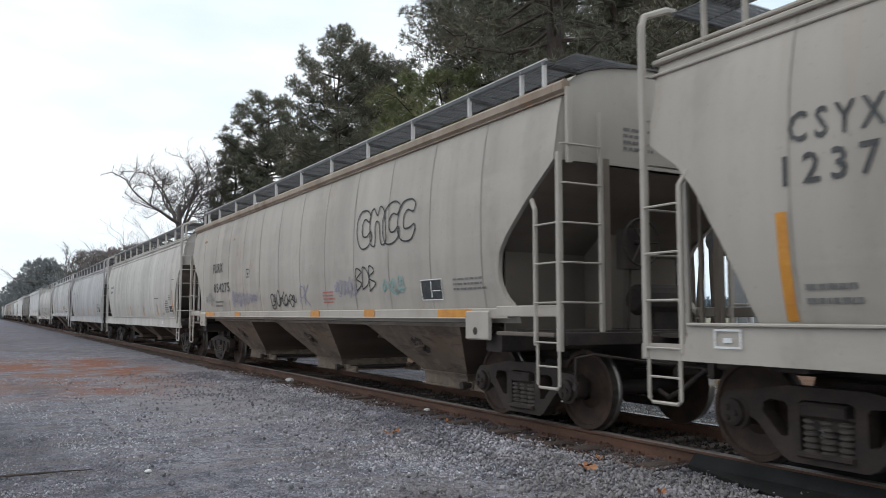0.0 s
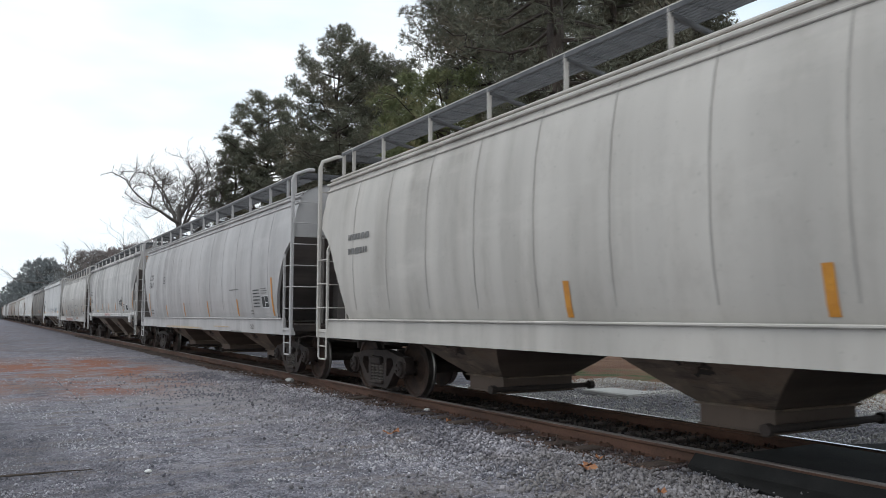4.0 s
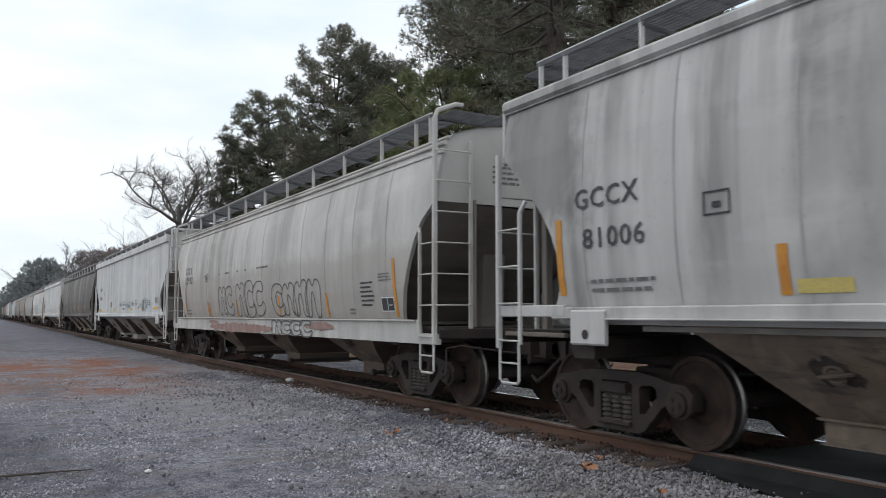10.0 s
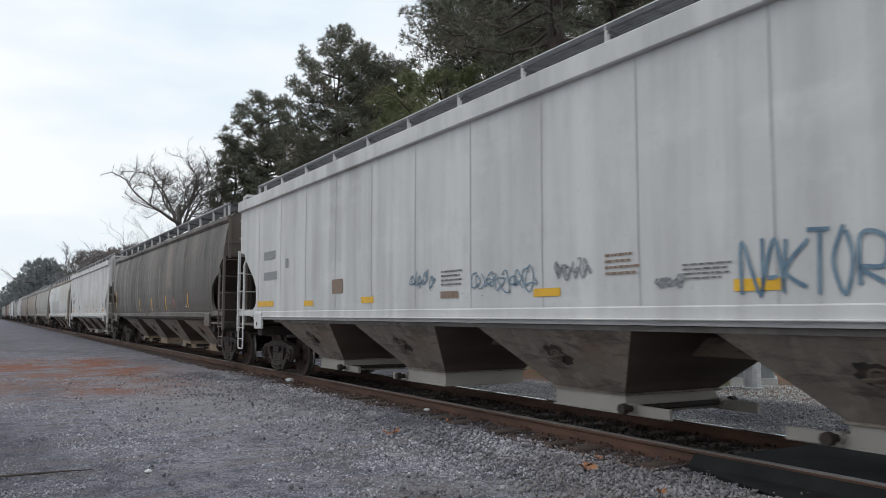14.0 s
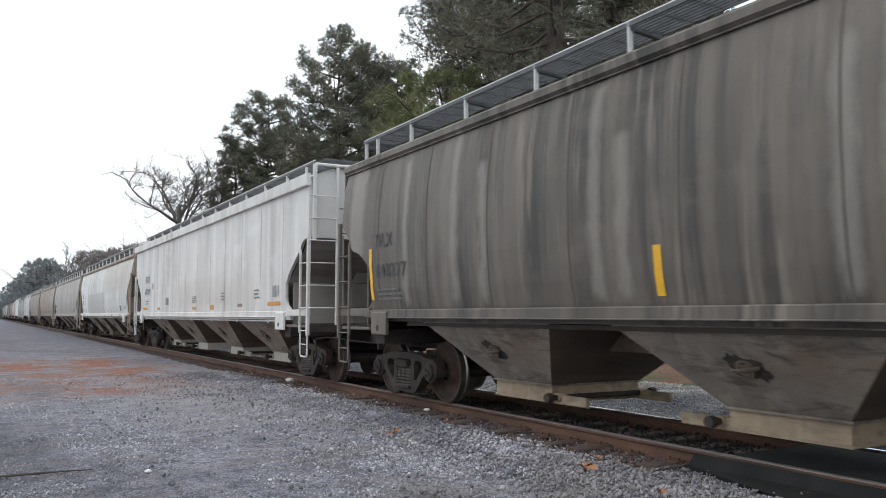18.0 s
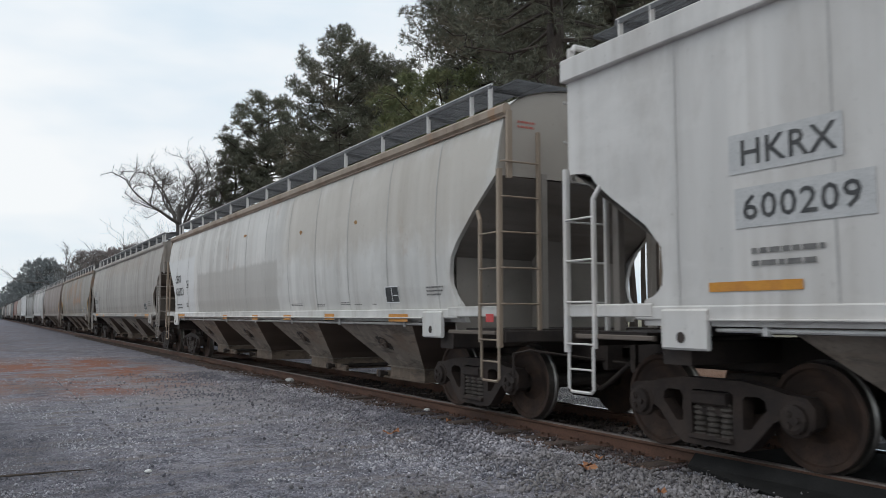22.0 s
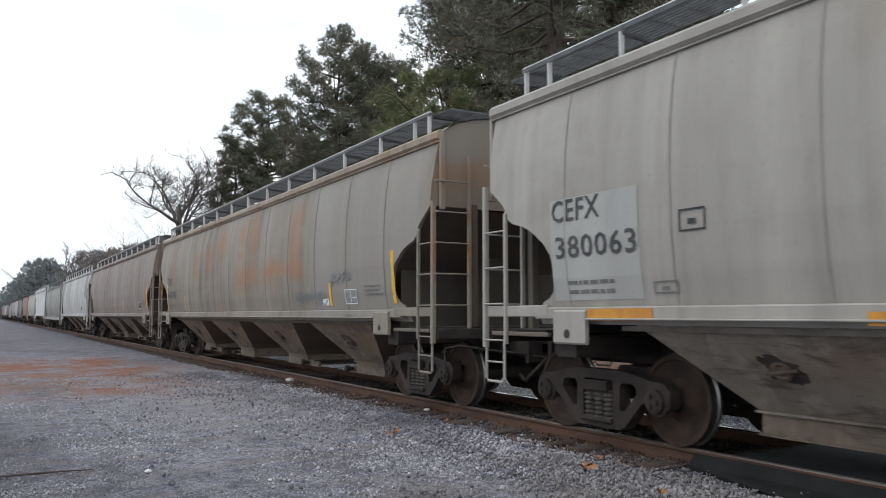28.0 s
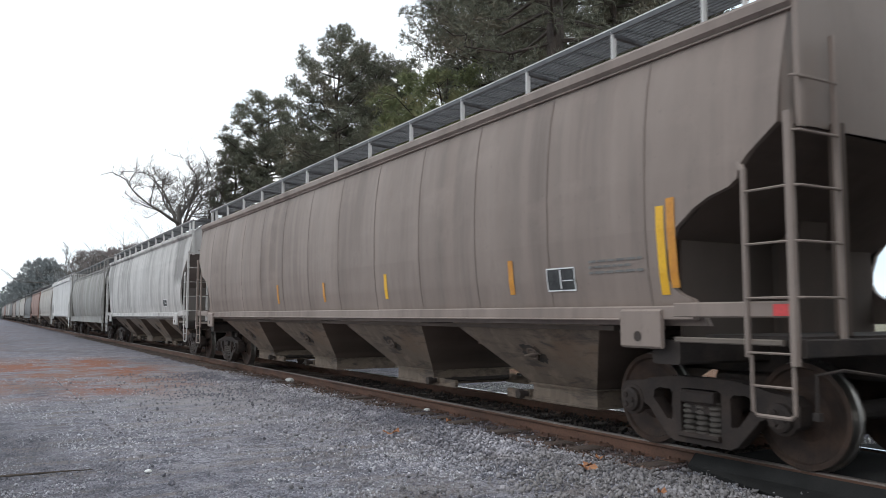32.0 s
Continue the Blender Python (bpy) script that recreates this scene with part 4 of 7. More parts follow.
def wheelset_mesh():
    g = Geo()
    r = 0.457
    for s in (-1, 1):
        x = s * 0.7525
        prof = [(-s * 0.075, 0.11), (-s * 0.07, 0.30), (-s * 0.062, r + 0.026), (-s * 0.035, r + 0.026), (-s * 0.02, r + 0.004), (s * 0.065, r), (s * 0.07, r - 0.045), (s * 0.045, r - 0.06), (s * 0.02, 0.33), (s * 0.0, 0.22), (s * 0.05, 0.14), (s * 0.08, 0.12)]
        g.lathe(prof, (x, 0, 0), 36, mis=[1, 1, 2, 2, 2, 1, 1, 1, 1, 1, 1])
    g.lathe([(-1.02, 0.07), (-0.85, 0.08), (-0.7, 0.10), (0, 0.085), (0.7, 0.10), (0.85, 0.08), (1.02, 0.07)], (0, 0, 0), 14, mi=0)
    return g.mesh("wheelset", M["steel_dark"], M["wheel_plate"], M["tread"])


def frame_mesh():
    """Cast side frame: arched top chord, sloping tension arms, spring window and two corner windows."""
    outer = [(-1.05, 0.40), (-1.06, 0.56), (-0.98, 0.64), (-0.80, 0.65), (-0.62, 0.69), (-0.35, 0.73), (0.35, 0.73), (0.62, 0.69), (0.80, 0.65), (0.98, 0.64), (1.06, 0.56), (1.05, 0.40), (1.0, 0.36), (0.76, 0.36), (0.74, 0.44), (0.66, 0.40), (0.42, 0.15), (0.34, 0.11), (-0.34, 0.11), (-0.42, 0.15), (-0.66, 0.40), (-0.74, 0.44), (-0.76, 0.36), (-1.0, 0.36)]
    mid = [(-0.235, 0.20), (0.235, 0.20), (0.245, 0.60), (0.20, 0.625), (-0.20, 0.625), (-0.245, 0.60)]
    win = [(0.35, 0.31), (0.42, 0.31), (0.60, 0.50), (0.585, 0.575), (0.52, 0.605), (0.38, 0.60), (0.345, 0.56)]
    me = holed_plate(outer, [mid, win, [(-y, z) for y, z in win]], -0.075, 0.075)
    me.materials.append(M["truck"])
    return me


def truck_at(car, y, lod=0):
    """A two-axle truck; the bolster carries frames, springs, bearing caps and wheelsets."""
    bolster = cached("bolster", lambda: Geo().bar((-1.08, 0, 0.50), (1.08, 0, 0.50), 0.36, 0.20, 0.03).bar((-0.5, 0, 0.66), (0.5, 0, 0.66), 0.6, 0.16, 0.03).bar((-0.62, -0.45, 0.40), (0.62, -0.45, 0.40), 0.09, 0.13).bar((-0.62, 0.45, 0.40), (0.62, 0.45, 0.40), 0.09, 0.13).mesh("truck", M["truck"]))
    tr = part("truck", bolster, car, (0, y, 0), "four-wheel cast steel truck, brown with dust")
    fm = cached("frame", frame_mesh)
    cap = cached("cap", lambda: Geo().lathe([(0.0, 0.155), (0.05, 0.155), (0.06, 0.125), (0.10, 0.12), (0.115, 0.09), (0.12, 0.0)], (0, 0, 0), 16).add([], []).lathe([(0.115, 0.03), (0.135, 0.03), (0.135, 0.0)], (0, 0.055, 0), 6).lathe([(0.115, 0.03), (0.135, 0.03), (0.135, 0.0)], (0, -0.03, 0.045), 6).lathe([(0.115, 0.03), (0.135, 0.03), (0.135, 0.0)], (0, -0.03, -0.045), 6).mesh("bearing_cap", M["truck"]))
    lug = cached("lug", lambda: Geo().bar((0, -0.24, 0), (0, 0.24, 0), 0.20, 0.05, 0.012).bar((0.02, -0.2, 0.36), (0.02, 0.2, 0.36), 0.18, 0.12, 0.02).bar((0.04, -0.14, 0.29), (0.04, 0.14, 0.29), 0.05, 0.05, 0.01).mesh("spring_seat", M["truck"]))
    coil = cached("coil", lambda: Geo().lathe([(0.30 * i / 18, 0.072 if i % 3 != 1 else 0.05) for i in range(19)], (0, 0, 0), 12, "z").mesh("spring", M["spring"]))
    for s in (-1, 1):
        part("side_frame", fm, tr, (s * 1.0, 0, 0))
        part("spring_seat", lug, tr, (s * 1.02, 0, 0.19), turn=None if s > 0 else (0, 0, math.pi))
        if lod < 2:
            for i in (-1, 0, 1):
                part("spring", coil, tr, (s * 1.03, i * 0.155, 0.215))
        for e in (-1, 1):
            part("bearing_cap", cap, tr, (s * 1.03, e * 0.889, 0.457), turn=None if s > 0 else (0, 0, math.pi))
    ws = cached("wheelset", wheelset_mesh)
    for e in (-1, 1):
        w = part("wheelset", ws, tr, (0, e * 0.889, 0.457))
        if lod == 0:
            WHEELS.append(w)
    return tr


def coupler_mesh():
    g = Geo()
    g.bar((0, -0.30, 0.86), (0, -0.95, 0.86), 0.16, 0.17, 0.03)
    g.prism([(-1.16, 0.70), (-0.92, 0.70), (-0.90, 1.02), (-1.16, 1.02)], -0.19, -0.05)
    g.prism([(-1.30, 0.72), (-0.98, 0.72), (-0.96, 1.00), (-1.30, 1.00)], 0.02, 0.17)
    g.bar((-0.32, -0.40, 0.86), (0.32, -0.40, 0.86), 0.08, 0.42, 0.02)
    g.tube([(0.28, -0.5, 0.74), (0.30, -0.8, 0.52), (0.26, -1.05, 0.40), (0.18, -1.28, 0.46)], 0.028, 7)
    return g.mesh("coupler", M["steel_dark"])


def lever_mesh():
    g = Geo()
    g.tube([(-1.45, 0.02, 0.55), (-1.45, 0.02, 0.86), (-1.30, -0.10, 0.90), (-0.3, -0.30, 0.76), (0.0, -0.55, 0.72)], 0.014, 6)
    g.box(-1.47, -1.43, -0.01, 0.05, 0.52, 0.58)
    return g.mesh("uncoupling_lever", M["steel_dark"])


def rung_mesh(axis):
    g = Geo()
    if axis == "y":
        g.tube([(0.0, -0.01, 0), (-0.035, 0.02, 0), (-0.035, 0.42, 0), (0.0, 0.45, 0)], 0.011, 6)
    else:
        g.tube([(0.0, 0.0, 0), (0.02, -0.035, 0), (0.55, -0.035, 0), (0.57, 0.0, 0)], 0.011, 6)
    return g


def ladder_corner(car, y, e, side, spec, mat, lod):
    """Side and end ladders at one corner: e is -1 at the front and 1 at the rear, side -1 toward the yard."""
    kind = spec["kind"]
    top = {"round": 3.86, "deep": 4.06, "flat": 4.18}[kind]
    zb = CUT[spec["cut"]][1][1]
    key = (kind, spec["cut"], mat.name, e, side)
    sx = side * 1.60

    def stiles():
        g = Geo()
        inner = along([(z, d) for d, z in sorted(CUT[spec["cut"]], key=lambda q: q[1])], 2.6)
        g.bar((sx, 0, 0.93), (sx, 0, top if kind == "deep" else zb + 0.06), 0.07, 0.06, 0.012, up=(0, 1, 0))
        zi = 2.62 if kind != "deep" else 2.60
        g.bar((sx, -e * 0.43, 0.98), (sx, -e * 0.43, zi - 0.12), 0.05, 0.045, 0.01, up=(0, 1, 0))
        g.bar((sx, -e * 0.43, zi - 0.13), (side * 1.58, -e * 0.52, zi), 0.05, 0.045, 0.01, up=(1, 0, 0))
        return g.mesh("ladder", mat)

    lad = part("ladder", cached(("stile",) + key, stiles), car, (0, y, 0), "steel side ladder in the colour of the car")
    if kind == "deep" or kind == "flat":
        def hook():
            g = Geo()
            x2 = side * (1.15 if kind == "deep" else 0.95)
            z2 = 4.28 if kind == "deep" else 4.22
            g.tube([(sx, 0, top - 0.02), (sx - side * 0.04, 0, top + 0.10), (x2 + side * 0.12, 0, z2), (x2, 0, z2)] if kind == "deep" else [(side * 1.50, 0, top - 0.02), (side * 1.47, 0, z2), (side * 0.95, 0, z2 + 0.0), (side * 0.6, 0, z2 + 0.02)], 0.036, 7)
            return g.mesh("grab_bow", mat)
        part("grab_bow", cached(("hook",) + key, hook), lad)
    def end_stiles():
        g = Geo()
        t2 = top - (0.0 if kind == "flat" else 0.28)
        g.bar((side * 1.03, e * 0.02, 1.02), (side * 1.03, e * 0.02, t2), 0.055, 0.05, 0.01, up=(0, 1, 0))
        if kind != "deep":
            xo = 1.47 if kind == "round" else 1.50
            g.bar((side * xo, e * 0.02, zb - 0.05), (side * xo, e * 0.02, top + (0.02 if kind == "flat" else -0.05)), 0.08, 0.05, 0.01, up=(0, 1, 0))
        return g

    end = part("end_ladder", cached(("endstile",) + key, lambda: end_stiles().mesh("end_ladder", mat)), car, (0, y, 0))
    ry = cached(("rung_y", mat.name, e, side), lambda: Geo().tube([(sx, 0, 0), (sx + side * 0.03, -e * 0.03, 0), (sx + side * 0.03, -e * 0.40, 0), (sx, -e * 0.43, 0)], 0.011, 6).mesh("rung", mat))
    rx = cached(("rung_x", mat.name, e, side), lambda: Geo().tube([(sx, e * 0.02, 0), (sx - side * 0.03, e * 0.06, 0), (side * 1.06, e * 0.06, 0), (side * 1.03, e * 0.02, 0)], 0.011, 6).mesh("rung", mat))
    zs = [1.02 + 0.43 * i for i in range(7)]
    for i, z in enumerate(zs):
        if z < 2.60:
            part("rung", ry, lad, (0, 0, z))
        if z > 1.1 and z < top - 0.3:
            part("rung", rx, end, (0, 0, z))
    stp = cached(("step",) + key, lambda: Geo().tube([(sx, -e * 0.02, 1.0), (sx, -e * 0.02, 0.56), (sx, -e * 0.06, 0.53), (sx, -e * 0.36, 0.53), (sx, -e * 0.40, 0.56), (sx, -e * 0.40, 1.0)], 0.018, 6).tube([(sx, -e * 0.02, 0.76), (sx, -e * 0.40, 0.76)], 0.012, 6).mesh("sill_step", mat))
    part("sill_step", stp, lad)


def hopper_mesh(w_top, z_top, w_bot, x_top=1.43, x_bot=0.72, z_bot=0.45, rounded=False):
    """A funnel with sloping sides and a flange round its mouth."""
    g = Geo()
    rows = []
    for i in range(5):
        f = i / 4
        z = z_top + (z_bot - z_top) * f
        q = f if not rounded else f ** 1.5
        hw = (w_top + (w_bot - w_top) * f) / 2
        x = x_top + (x_bot - x_top) * q
        rows.append([(-x, -hw, z), (x, -hw, z), (x, hw, z), (-x, hw, z)])
    for a in range(4):
        for i in range(4):
            g.f.append([i * 4 + a, i * 4 + (a + 1) % 4, (i + 1) * 4 + (a + 1) % 4, (i + 1) * 4 + a])
            # faces along the track take the second sheet, with their shade in its colour
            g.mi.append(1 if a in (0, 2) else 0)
    g.v.extend([q for r in rows for q in r])
    g.bar((-x_bot - 0.03, 0, z_bot - 0.008), (x_bot + 0.03, 0, z_bot - 0.008), w_bot + 0.07, 0.022, 0.005)
    return g


def gate_mesh(w, x_bot):
    """The upright skirt of the outlet below the funnel, with a bottom lip."""
    g = Geo().bar((-x_bot + 0.015, 0, 0.335), (x_bot - 0.015, 0, 0.335), w - 0.02, 0.205, 0.012)
    return g.bar((-x_bot - 0.01, 0, 0.235), (x_bot + 0.01, 0, 0.235), w + 0.03, 0.02, 0.005)


def gate_rail_mesh(w):
    """One rail that carries the sliding gate, with the shaft bearing at its end."""
    g = Geo().bar((0, -w / 2 - 0.62, 0.275), (0, -w / 2 + 0.02, 0.275), 0.05, 0.12, 0.012)
    return g.lathe([(-0.06, 0.0), (-0.06, 0.055), (0.06, 0.055), (0.06, 0.0)], (0, -w / 2 - 0.10, 0.30), 12)


WHEELS, TRAIN, SEAM, SLOPE = [], [], {}, {}


def hopper_car(spec):
    """One covered hopper; the origin lies at mid length on the rail heads, the front at -y."""
    L = spec["rear"] - spec["front"]
    h = L / 2
    lod = spec.get("lod", 0)
    kind, cut = spec["kind"], spec["cut"]
    car = thing("hopper_car", (XT, spec["front"] + h, ZR), spec["label"], "hopper car", "cars of the train")
    TRAIN.append((car, spec["front"] + h))
    mat = spec["mat"]
    trim = spec.get("trim", mat)
    under = spec.get("under", M["under"])
    lk = (kind, cut, round(L, 2), mat.name)
    for s in (-1, 1):
        part("side_sheet", side_mesh(kind, cut, L, s).mesh("side_sheet", mat, smooth=True), car)
    end_coat = spec.get("end", mat)
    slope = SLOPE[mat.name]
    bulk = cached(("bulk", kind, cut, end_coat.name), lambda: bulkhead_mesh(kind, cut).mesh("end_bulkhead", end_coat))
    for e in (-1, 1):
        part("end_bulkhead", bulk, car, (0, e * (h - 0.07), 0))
    part("slope_sheet", slope_mesh(kind, cut, L).mesh("slope_sheet", slope), car, label="grimy slope sheet, darkened for its downward shade")
    part("roof", roof_mesh(kind, L).mesh("roof", mat, smooth=True), car)
    part("roof_edge", eave_mesh(kind, L).mesh("roof_edge", spec.get("edge", trim)), car)
    ze, xe = PROFILE[kind][-1]
    # roof walkways
    zw = {"round": 4.27, "deep": 4.24, "flat": 4.38}[kind]
    xw = 1.36 if kind != "flat" else 1.30
    gm = cached(("grating", round(L, 2)), lambda: grating_mesh(L - 1.0).mesh("walkway", M["grating"]))
    for s in (-1, 1):
        part("walkway", gm, car, (s * xw, 0, zw), "dark open-mesh roof walkway", turn=None if s < 0 else (0, 0, math.pi), kind="stuff")
        wk = spec.get("walk", P["white_b"] if kind == "round" and lod == 0 else trim)
        edge = cached(("wedge", round(L, 2), wk.name), lambda: Geo().bar((0, -h + 0.5, 0), (0, h - 0.5, 0), 0.03, 0.03, 0.006).mesh("walkway_edge", wk))
        part("walkway_edge", edge, car, (s * (xw + 0.01), 0, zw + 0.01))
    cross = cached(("crosswalk",), lambda: grating_mesh(2.5).mesh("end_walkway", M["grating"]))
    for e in (-1, 1):
        part("end_walkway", cross, car, (0, e * (h - 0.62 + 0.52 * (e > 0)) - (0 if e < 0 else 0.0), zw), turn=(0, 0, -math.pi / 2), kind="stuff")
    if lod < 2:
        n = int((L - 1.6) / 1.6)
        post = cached(("post", kind, wk.name), lambda: Geo().bar((0, 0, ze + 0.06), (0, 0, zw), 0.06, 0.03, 0.006, up=(0, 1, 0)).mesh("walkway_post", wk))
        for s in (-1, 1):
            ys = [-h + 0.55, -h + 1.0] + [-h + 2.2 + (L - 4.4) * i / (n - 1) for i in range(n)] + [h - 1.0, h - 0.55]
            for y in ys:
                part("walkway_post", post, car, (s * xw, y, 0))
        arm = cached(("arm", kind), lambda: Geo().bar((-xw, 0, zw - 0.06), (-0.5, 0, ze + 0.36), 0.05, 0.05, 0.01).mesh("walkway_bracket", M["grating"]))
        for i in range(n):
            for s in (-1, 1):
                part("walkway_bracket", arm, car, (0, -h + 2.2 + (L - 4.4) * i / (n - 1), 0), turn=None if s < 0 else (0, 0, math.pi))
        # weld seams round the sides
        prof = PROFILE[kind]
        zs = [z for z in levels_of(kind, cut) if z > 1.39]

        def seam():
            top = [(prof[-1][1] * math.cos(math.pi * q / 10), prof[-1][0] + 0.42 * math.sin(math.pi * q / 10)) for q in range(1, 10)]
            hoop = [(-along(prof, z), z) for z in zs] + [(-x, z) for x, z in top] + [(along(prof, z), z) for z in reversed(zs)]
            g = Geo()
            g.grid([[(x + math.copysign(dx, x), dy, z + (dx if z > prof[-1][0] else 0)) for dy, dx in ((-0.012, -0.004), (-0.006, 0.006), (0.006, 0.006), (0.012, -0.004))] for x, z in hoop])
            return g.mesh("weld_seam", SEAM[mat.name])
        sm = cached(("seam",) + lk, seam)
        k = spec.get("seams", 12)
        for i in range(k):
            part("weld_seam", sm, car, (0, -h + 1.55 + (L - 3.1) * i / (k - 1), 0))
    # sills
    for s in (-1, 1):
        g = Geo()
        if kind == "deep":
            g.prism([(-h - 0.06, 0.915), (h + 0.06, 0.915), (h + 0.06, 1.06), (h - 0.46, 1.06), (h - 0.52, 1.25), (-h + 0.52, 1.25), (-h + 0.46, 1.06), (-h - 0.06, 1.06)], s * 1.53, s * 1.61)
            g.bar((s * 1.60, -h + 0.52, 1.235), (s * 1.60, h - 0.52, 1.235), 0.09, 0.03, 0.008)
        else:
            g.bar((s * 1.555, -h + 1.0, 1.335), (s * 1.555, h - 1.0, 1.335), 0.08, 0.13, 0.014)
            g.bar((s * 1.575, -h + 1.9, 1.275), (s * 1.575, h - 1.9, 1.275), 0.11, 0.02, 0.006)
        part("side_sill", g.mesh("side_sill", trim), car)
    if kind != "deep":
        web = cached(("web", trim.name), lambda: Geo().bar((0, -0.26, 1.19), (0, 0.26, 1.19), 0.05, 0.36, 0.02).lathe([(-0.03, 0.05), (-0.03, 0.0)], (0, 0.03, 1.12), 12, mi=1).lathe([(0.03, 0.05), (0.03, 0.0)], (0, 0.03, 1.12), 12, mi=1).mesh("jacking_web", trim, M["steel_dark"]))
        es = cached(("endsill", trim.name), lambda: Geo().bar((0, -0.60, 1.36), (0, 0.60, 1.36), 0.06, 0.13, 0.012).bar((0, -0.60, 1.10), (0, 0.50, 1.10), 0.05, 0.05, 0.01, mi=1).mesh("end_sill", trim, M["slope"]))
        for s in (-1, 1):
            for e in (-1, 1):
                part("jacking_web", web, car, (s * 1.60, e * (h - 1.62), 0))
                part("end_sill", es, car, (s * 1.57, e * (h - 0.62), 0), turn=None if e > 0 else (0, 0, math.pi))
    # underframe: draft sills, bolsters, end decks and braces
    sill = cached("draft_sill", lambda: Geo().bar((0, 3.0, 0.92), (0, -0.35, 0.92), 0.56, 0.34, 0.02).mesh("draft_sill", M["steel_dark"]))
    beam = cached("body_bolster", lambda: Geo().bar((-1.5, 0, 0.98), (1.5, 0, 0.98), 0.34, 0.22, 0.02).mesh("body_bolster", M["steel_dark"]))
    deck = cached("end_deck", lambda: Geo().bar((-1.56, -0.02, 1.06), (1.56, -0.02, 1.06), 0.10, 0.14, 0.01).box(-1.45, 1.45, 0.0, 1.0, 1.11, 1.15).mesh("end_deck", M["steel_dark"]))
    for e in (-1, 1):
        for nm, me, at in (("draft_sill", sill, h), ("body_bolster", beam, h - 1.42), ("end_deck", deck, h)):
            part(nm, me, car, (0, e * at, 0), turn=None if e < 0 else (0, 0, math.pi))
    part("centre_sill", cached(("centre", round(L, 2)), lambda: Geo().bar((0, -h + 2.4, 0.98), (0, h - 2.4, 0.98), 0.42, 0.22, 0.02).mesh("centre_sill", M["under"])), car)
    zb = CUT[cut][1][1]
    post_w = 0.045 if kind == "deep" else 0.10
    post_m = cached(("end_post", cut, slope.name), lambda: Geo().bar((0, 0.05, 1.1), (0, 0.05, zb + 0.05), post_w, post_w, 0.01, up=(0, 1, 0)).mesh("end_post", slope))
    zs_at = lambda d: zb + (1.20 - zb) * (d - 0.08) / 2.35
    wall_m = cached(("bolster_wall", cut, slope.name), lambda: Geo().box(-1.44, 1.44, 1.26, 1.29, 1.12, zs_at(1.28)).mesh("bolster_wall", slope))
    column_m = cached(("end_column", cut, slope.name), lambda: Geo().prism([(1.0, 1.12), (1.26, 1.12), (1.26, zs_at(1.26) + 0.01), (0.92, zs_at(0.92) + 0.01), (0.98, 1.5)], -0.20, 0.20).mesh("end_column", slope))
    for e in (-1, 1):
        for s in (-1, 1):
            part("end_post", post_m, car, (s * 0.92, e * h, 0), turn=None if e < 0 else (0, 0, math.pi))
        for nm, me in (("bolster_wall", wall_m), ("end_column", column_m))[kind == "deep":]:
            part(nm, me, car, (0, e * h, 0), turn=None if e < 0 else (0, 0, math.pi))
        part("coupler", cached("coupler", coupler_mesh), car, (0, e * h, 0), turn=None if e < 0 else (0, 0, math.pi))
        if lod < 2:
            part("uncoupling_lever", cached("lever", lever_mesh), car, (0, e * (h + 0.08), 0), turn=None if e < 0 else (0, 0, math.pi))
    if spec.get("brake", 0):
        e = spec["brake"]

        def brake():
            g = Geo()
            g.lathe([(0, 0.27), (0.015, 0.285), (0.03, 0.27), (0.015, 0.255), (0, 0.27)], (0, 0, 0), 20, "y")
            for i in range(3):
                a = i * 2.094
                g.bar((0, 0.015, 0), (0.27 * math.cos(a), 0.015, 0.27 * math.sin(a)), 0.03, 0.012, 0.003)
            g.tube([(0, 0.015, 0), (0, 0.25, 0)], 0.03, 8)
            g.box(-0.14, 0.14, 0.10, 0.28, -0.30, 0.16)
            g.tube([(0, 0.2, -0.3), (0, 0.25, -1.0)], 0.015, 6)
            return g.mesh("hand_brake", M["steel_dark"])
        part("hand_brake", cached("brake", brake), car, (-0.42, e * (h + 0.02), 2.15), "dark iron hand brake wheel", turn=None if e < 0 else (0, 0, math.pi))

        def tank():
            g = Geo()
            g.lathe([(-0.45, 0.0), (-0.43, 0.13), (-0.36, 0.19), (0.36, 0.19), (0.43, 0.13), (0.45, 0.0)], (0, 0, 0), 14, "x")
            g.box(-0.2, 0.2, -0.12, 0.12, -0.35, -0.15)
            g.tube([(0.45, 0, 0), (0.7, 0.1, -0.2), (0.7, 0.2, -0.4)], 0.02, 6)
            return g.mesh("air_reservoir", M["steel_dark"])
        part("air_reservoir", cached("tank", tank), car, (0.25, e * (h - 0.40), 1.50), turn=None if e < 0 else (0, 0, math.pi))
    # hoppers
    bays = spec.get("bays", 4)
    if kind == "deep":
        geo, xt, xb, centres = ("hop3d", 2.9, 1.18, 0.9), 1.30, 0.62, (4.4, 0.0, -4.4)
    elif bays == 3 and L > 17.3:
        geo, xt, xb, centres = ("hop3", 3.2, 1.24, 1.32), 1.45, 0.74, (4.80, -0.08, -4.80)
    elif bays == 3:
        geo, xt, xb, centres = ("hop3s", 2.75, 1.24, 0.97), 1.45, 0.74, (4.42, -0.1, -4.45)
    else:
        geo, xt, xb, centres = ("hop4", 3.0, 1.24, 1.25), 1.45, 0.74, (5.95, 1.98, -1.98, -5.85)
    gate_mat = spec.get("gate", M["belly"] if kind == "deep" else M["under"])
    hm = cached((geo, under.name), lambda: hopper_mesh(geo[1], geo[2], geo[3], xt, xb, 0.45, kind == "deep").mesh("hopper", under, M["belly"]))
    gt = cached((geo, "gate", gate_mat.name), lambda: gate_mesh(geo[3], xb).mesh("outlet_gate", gate_mat))
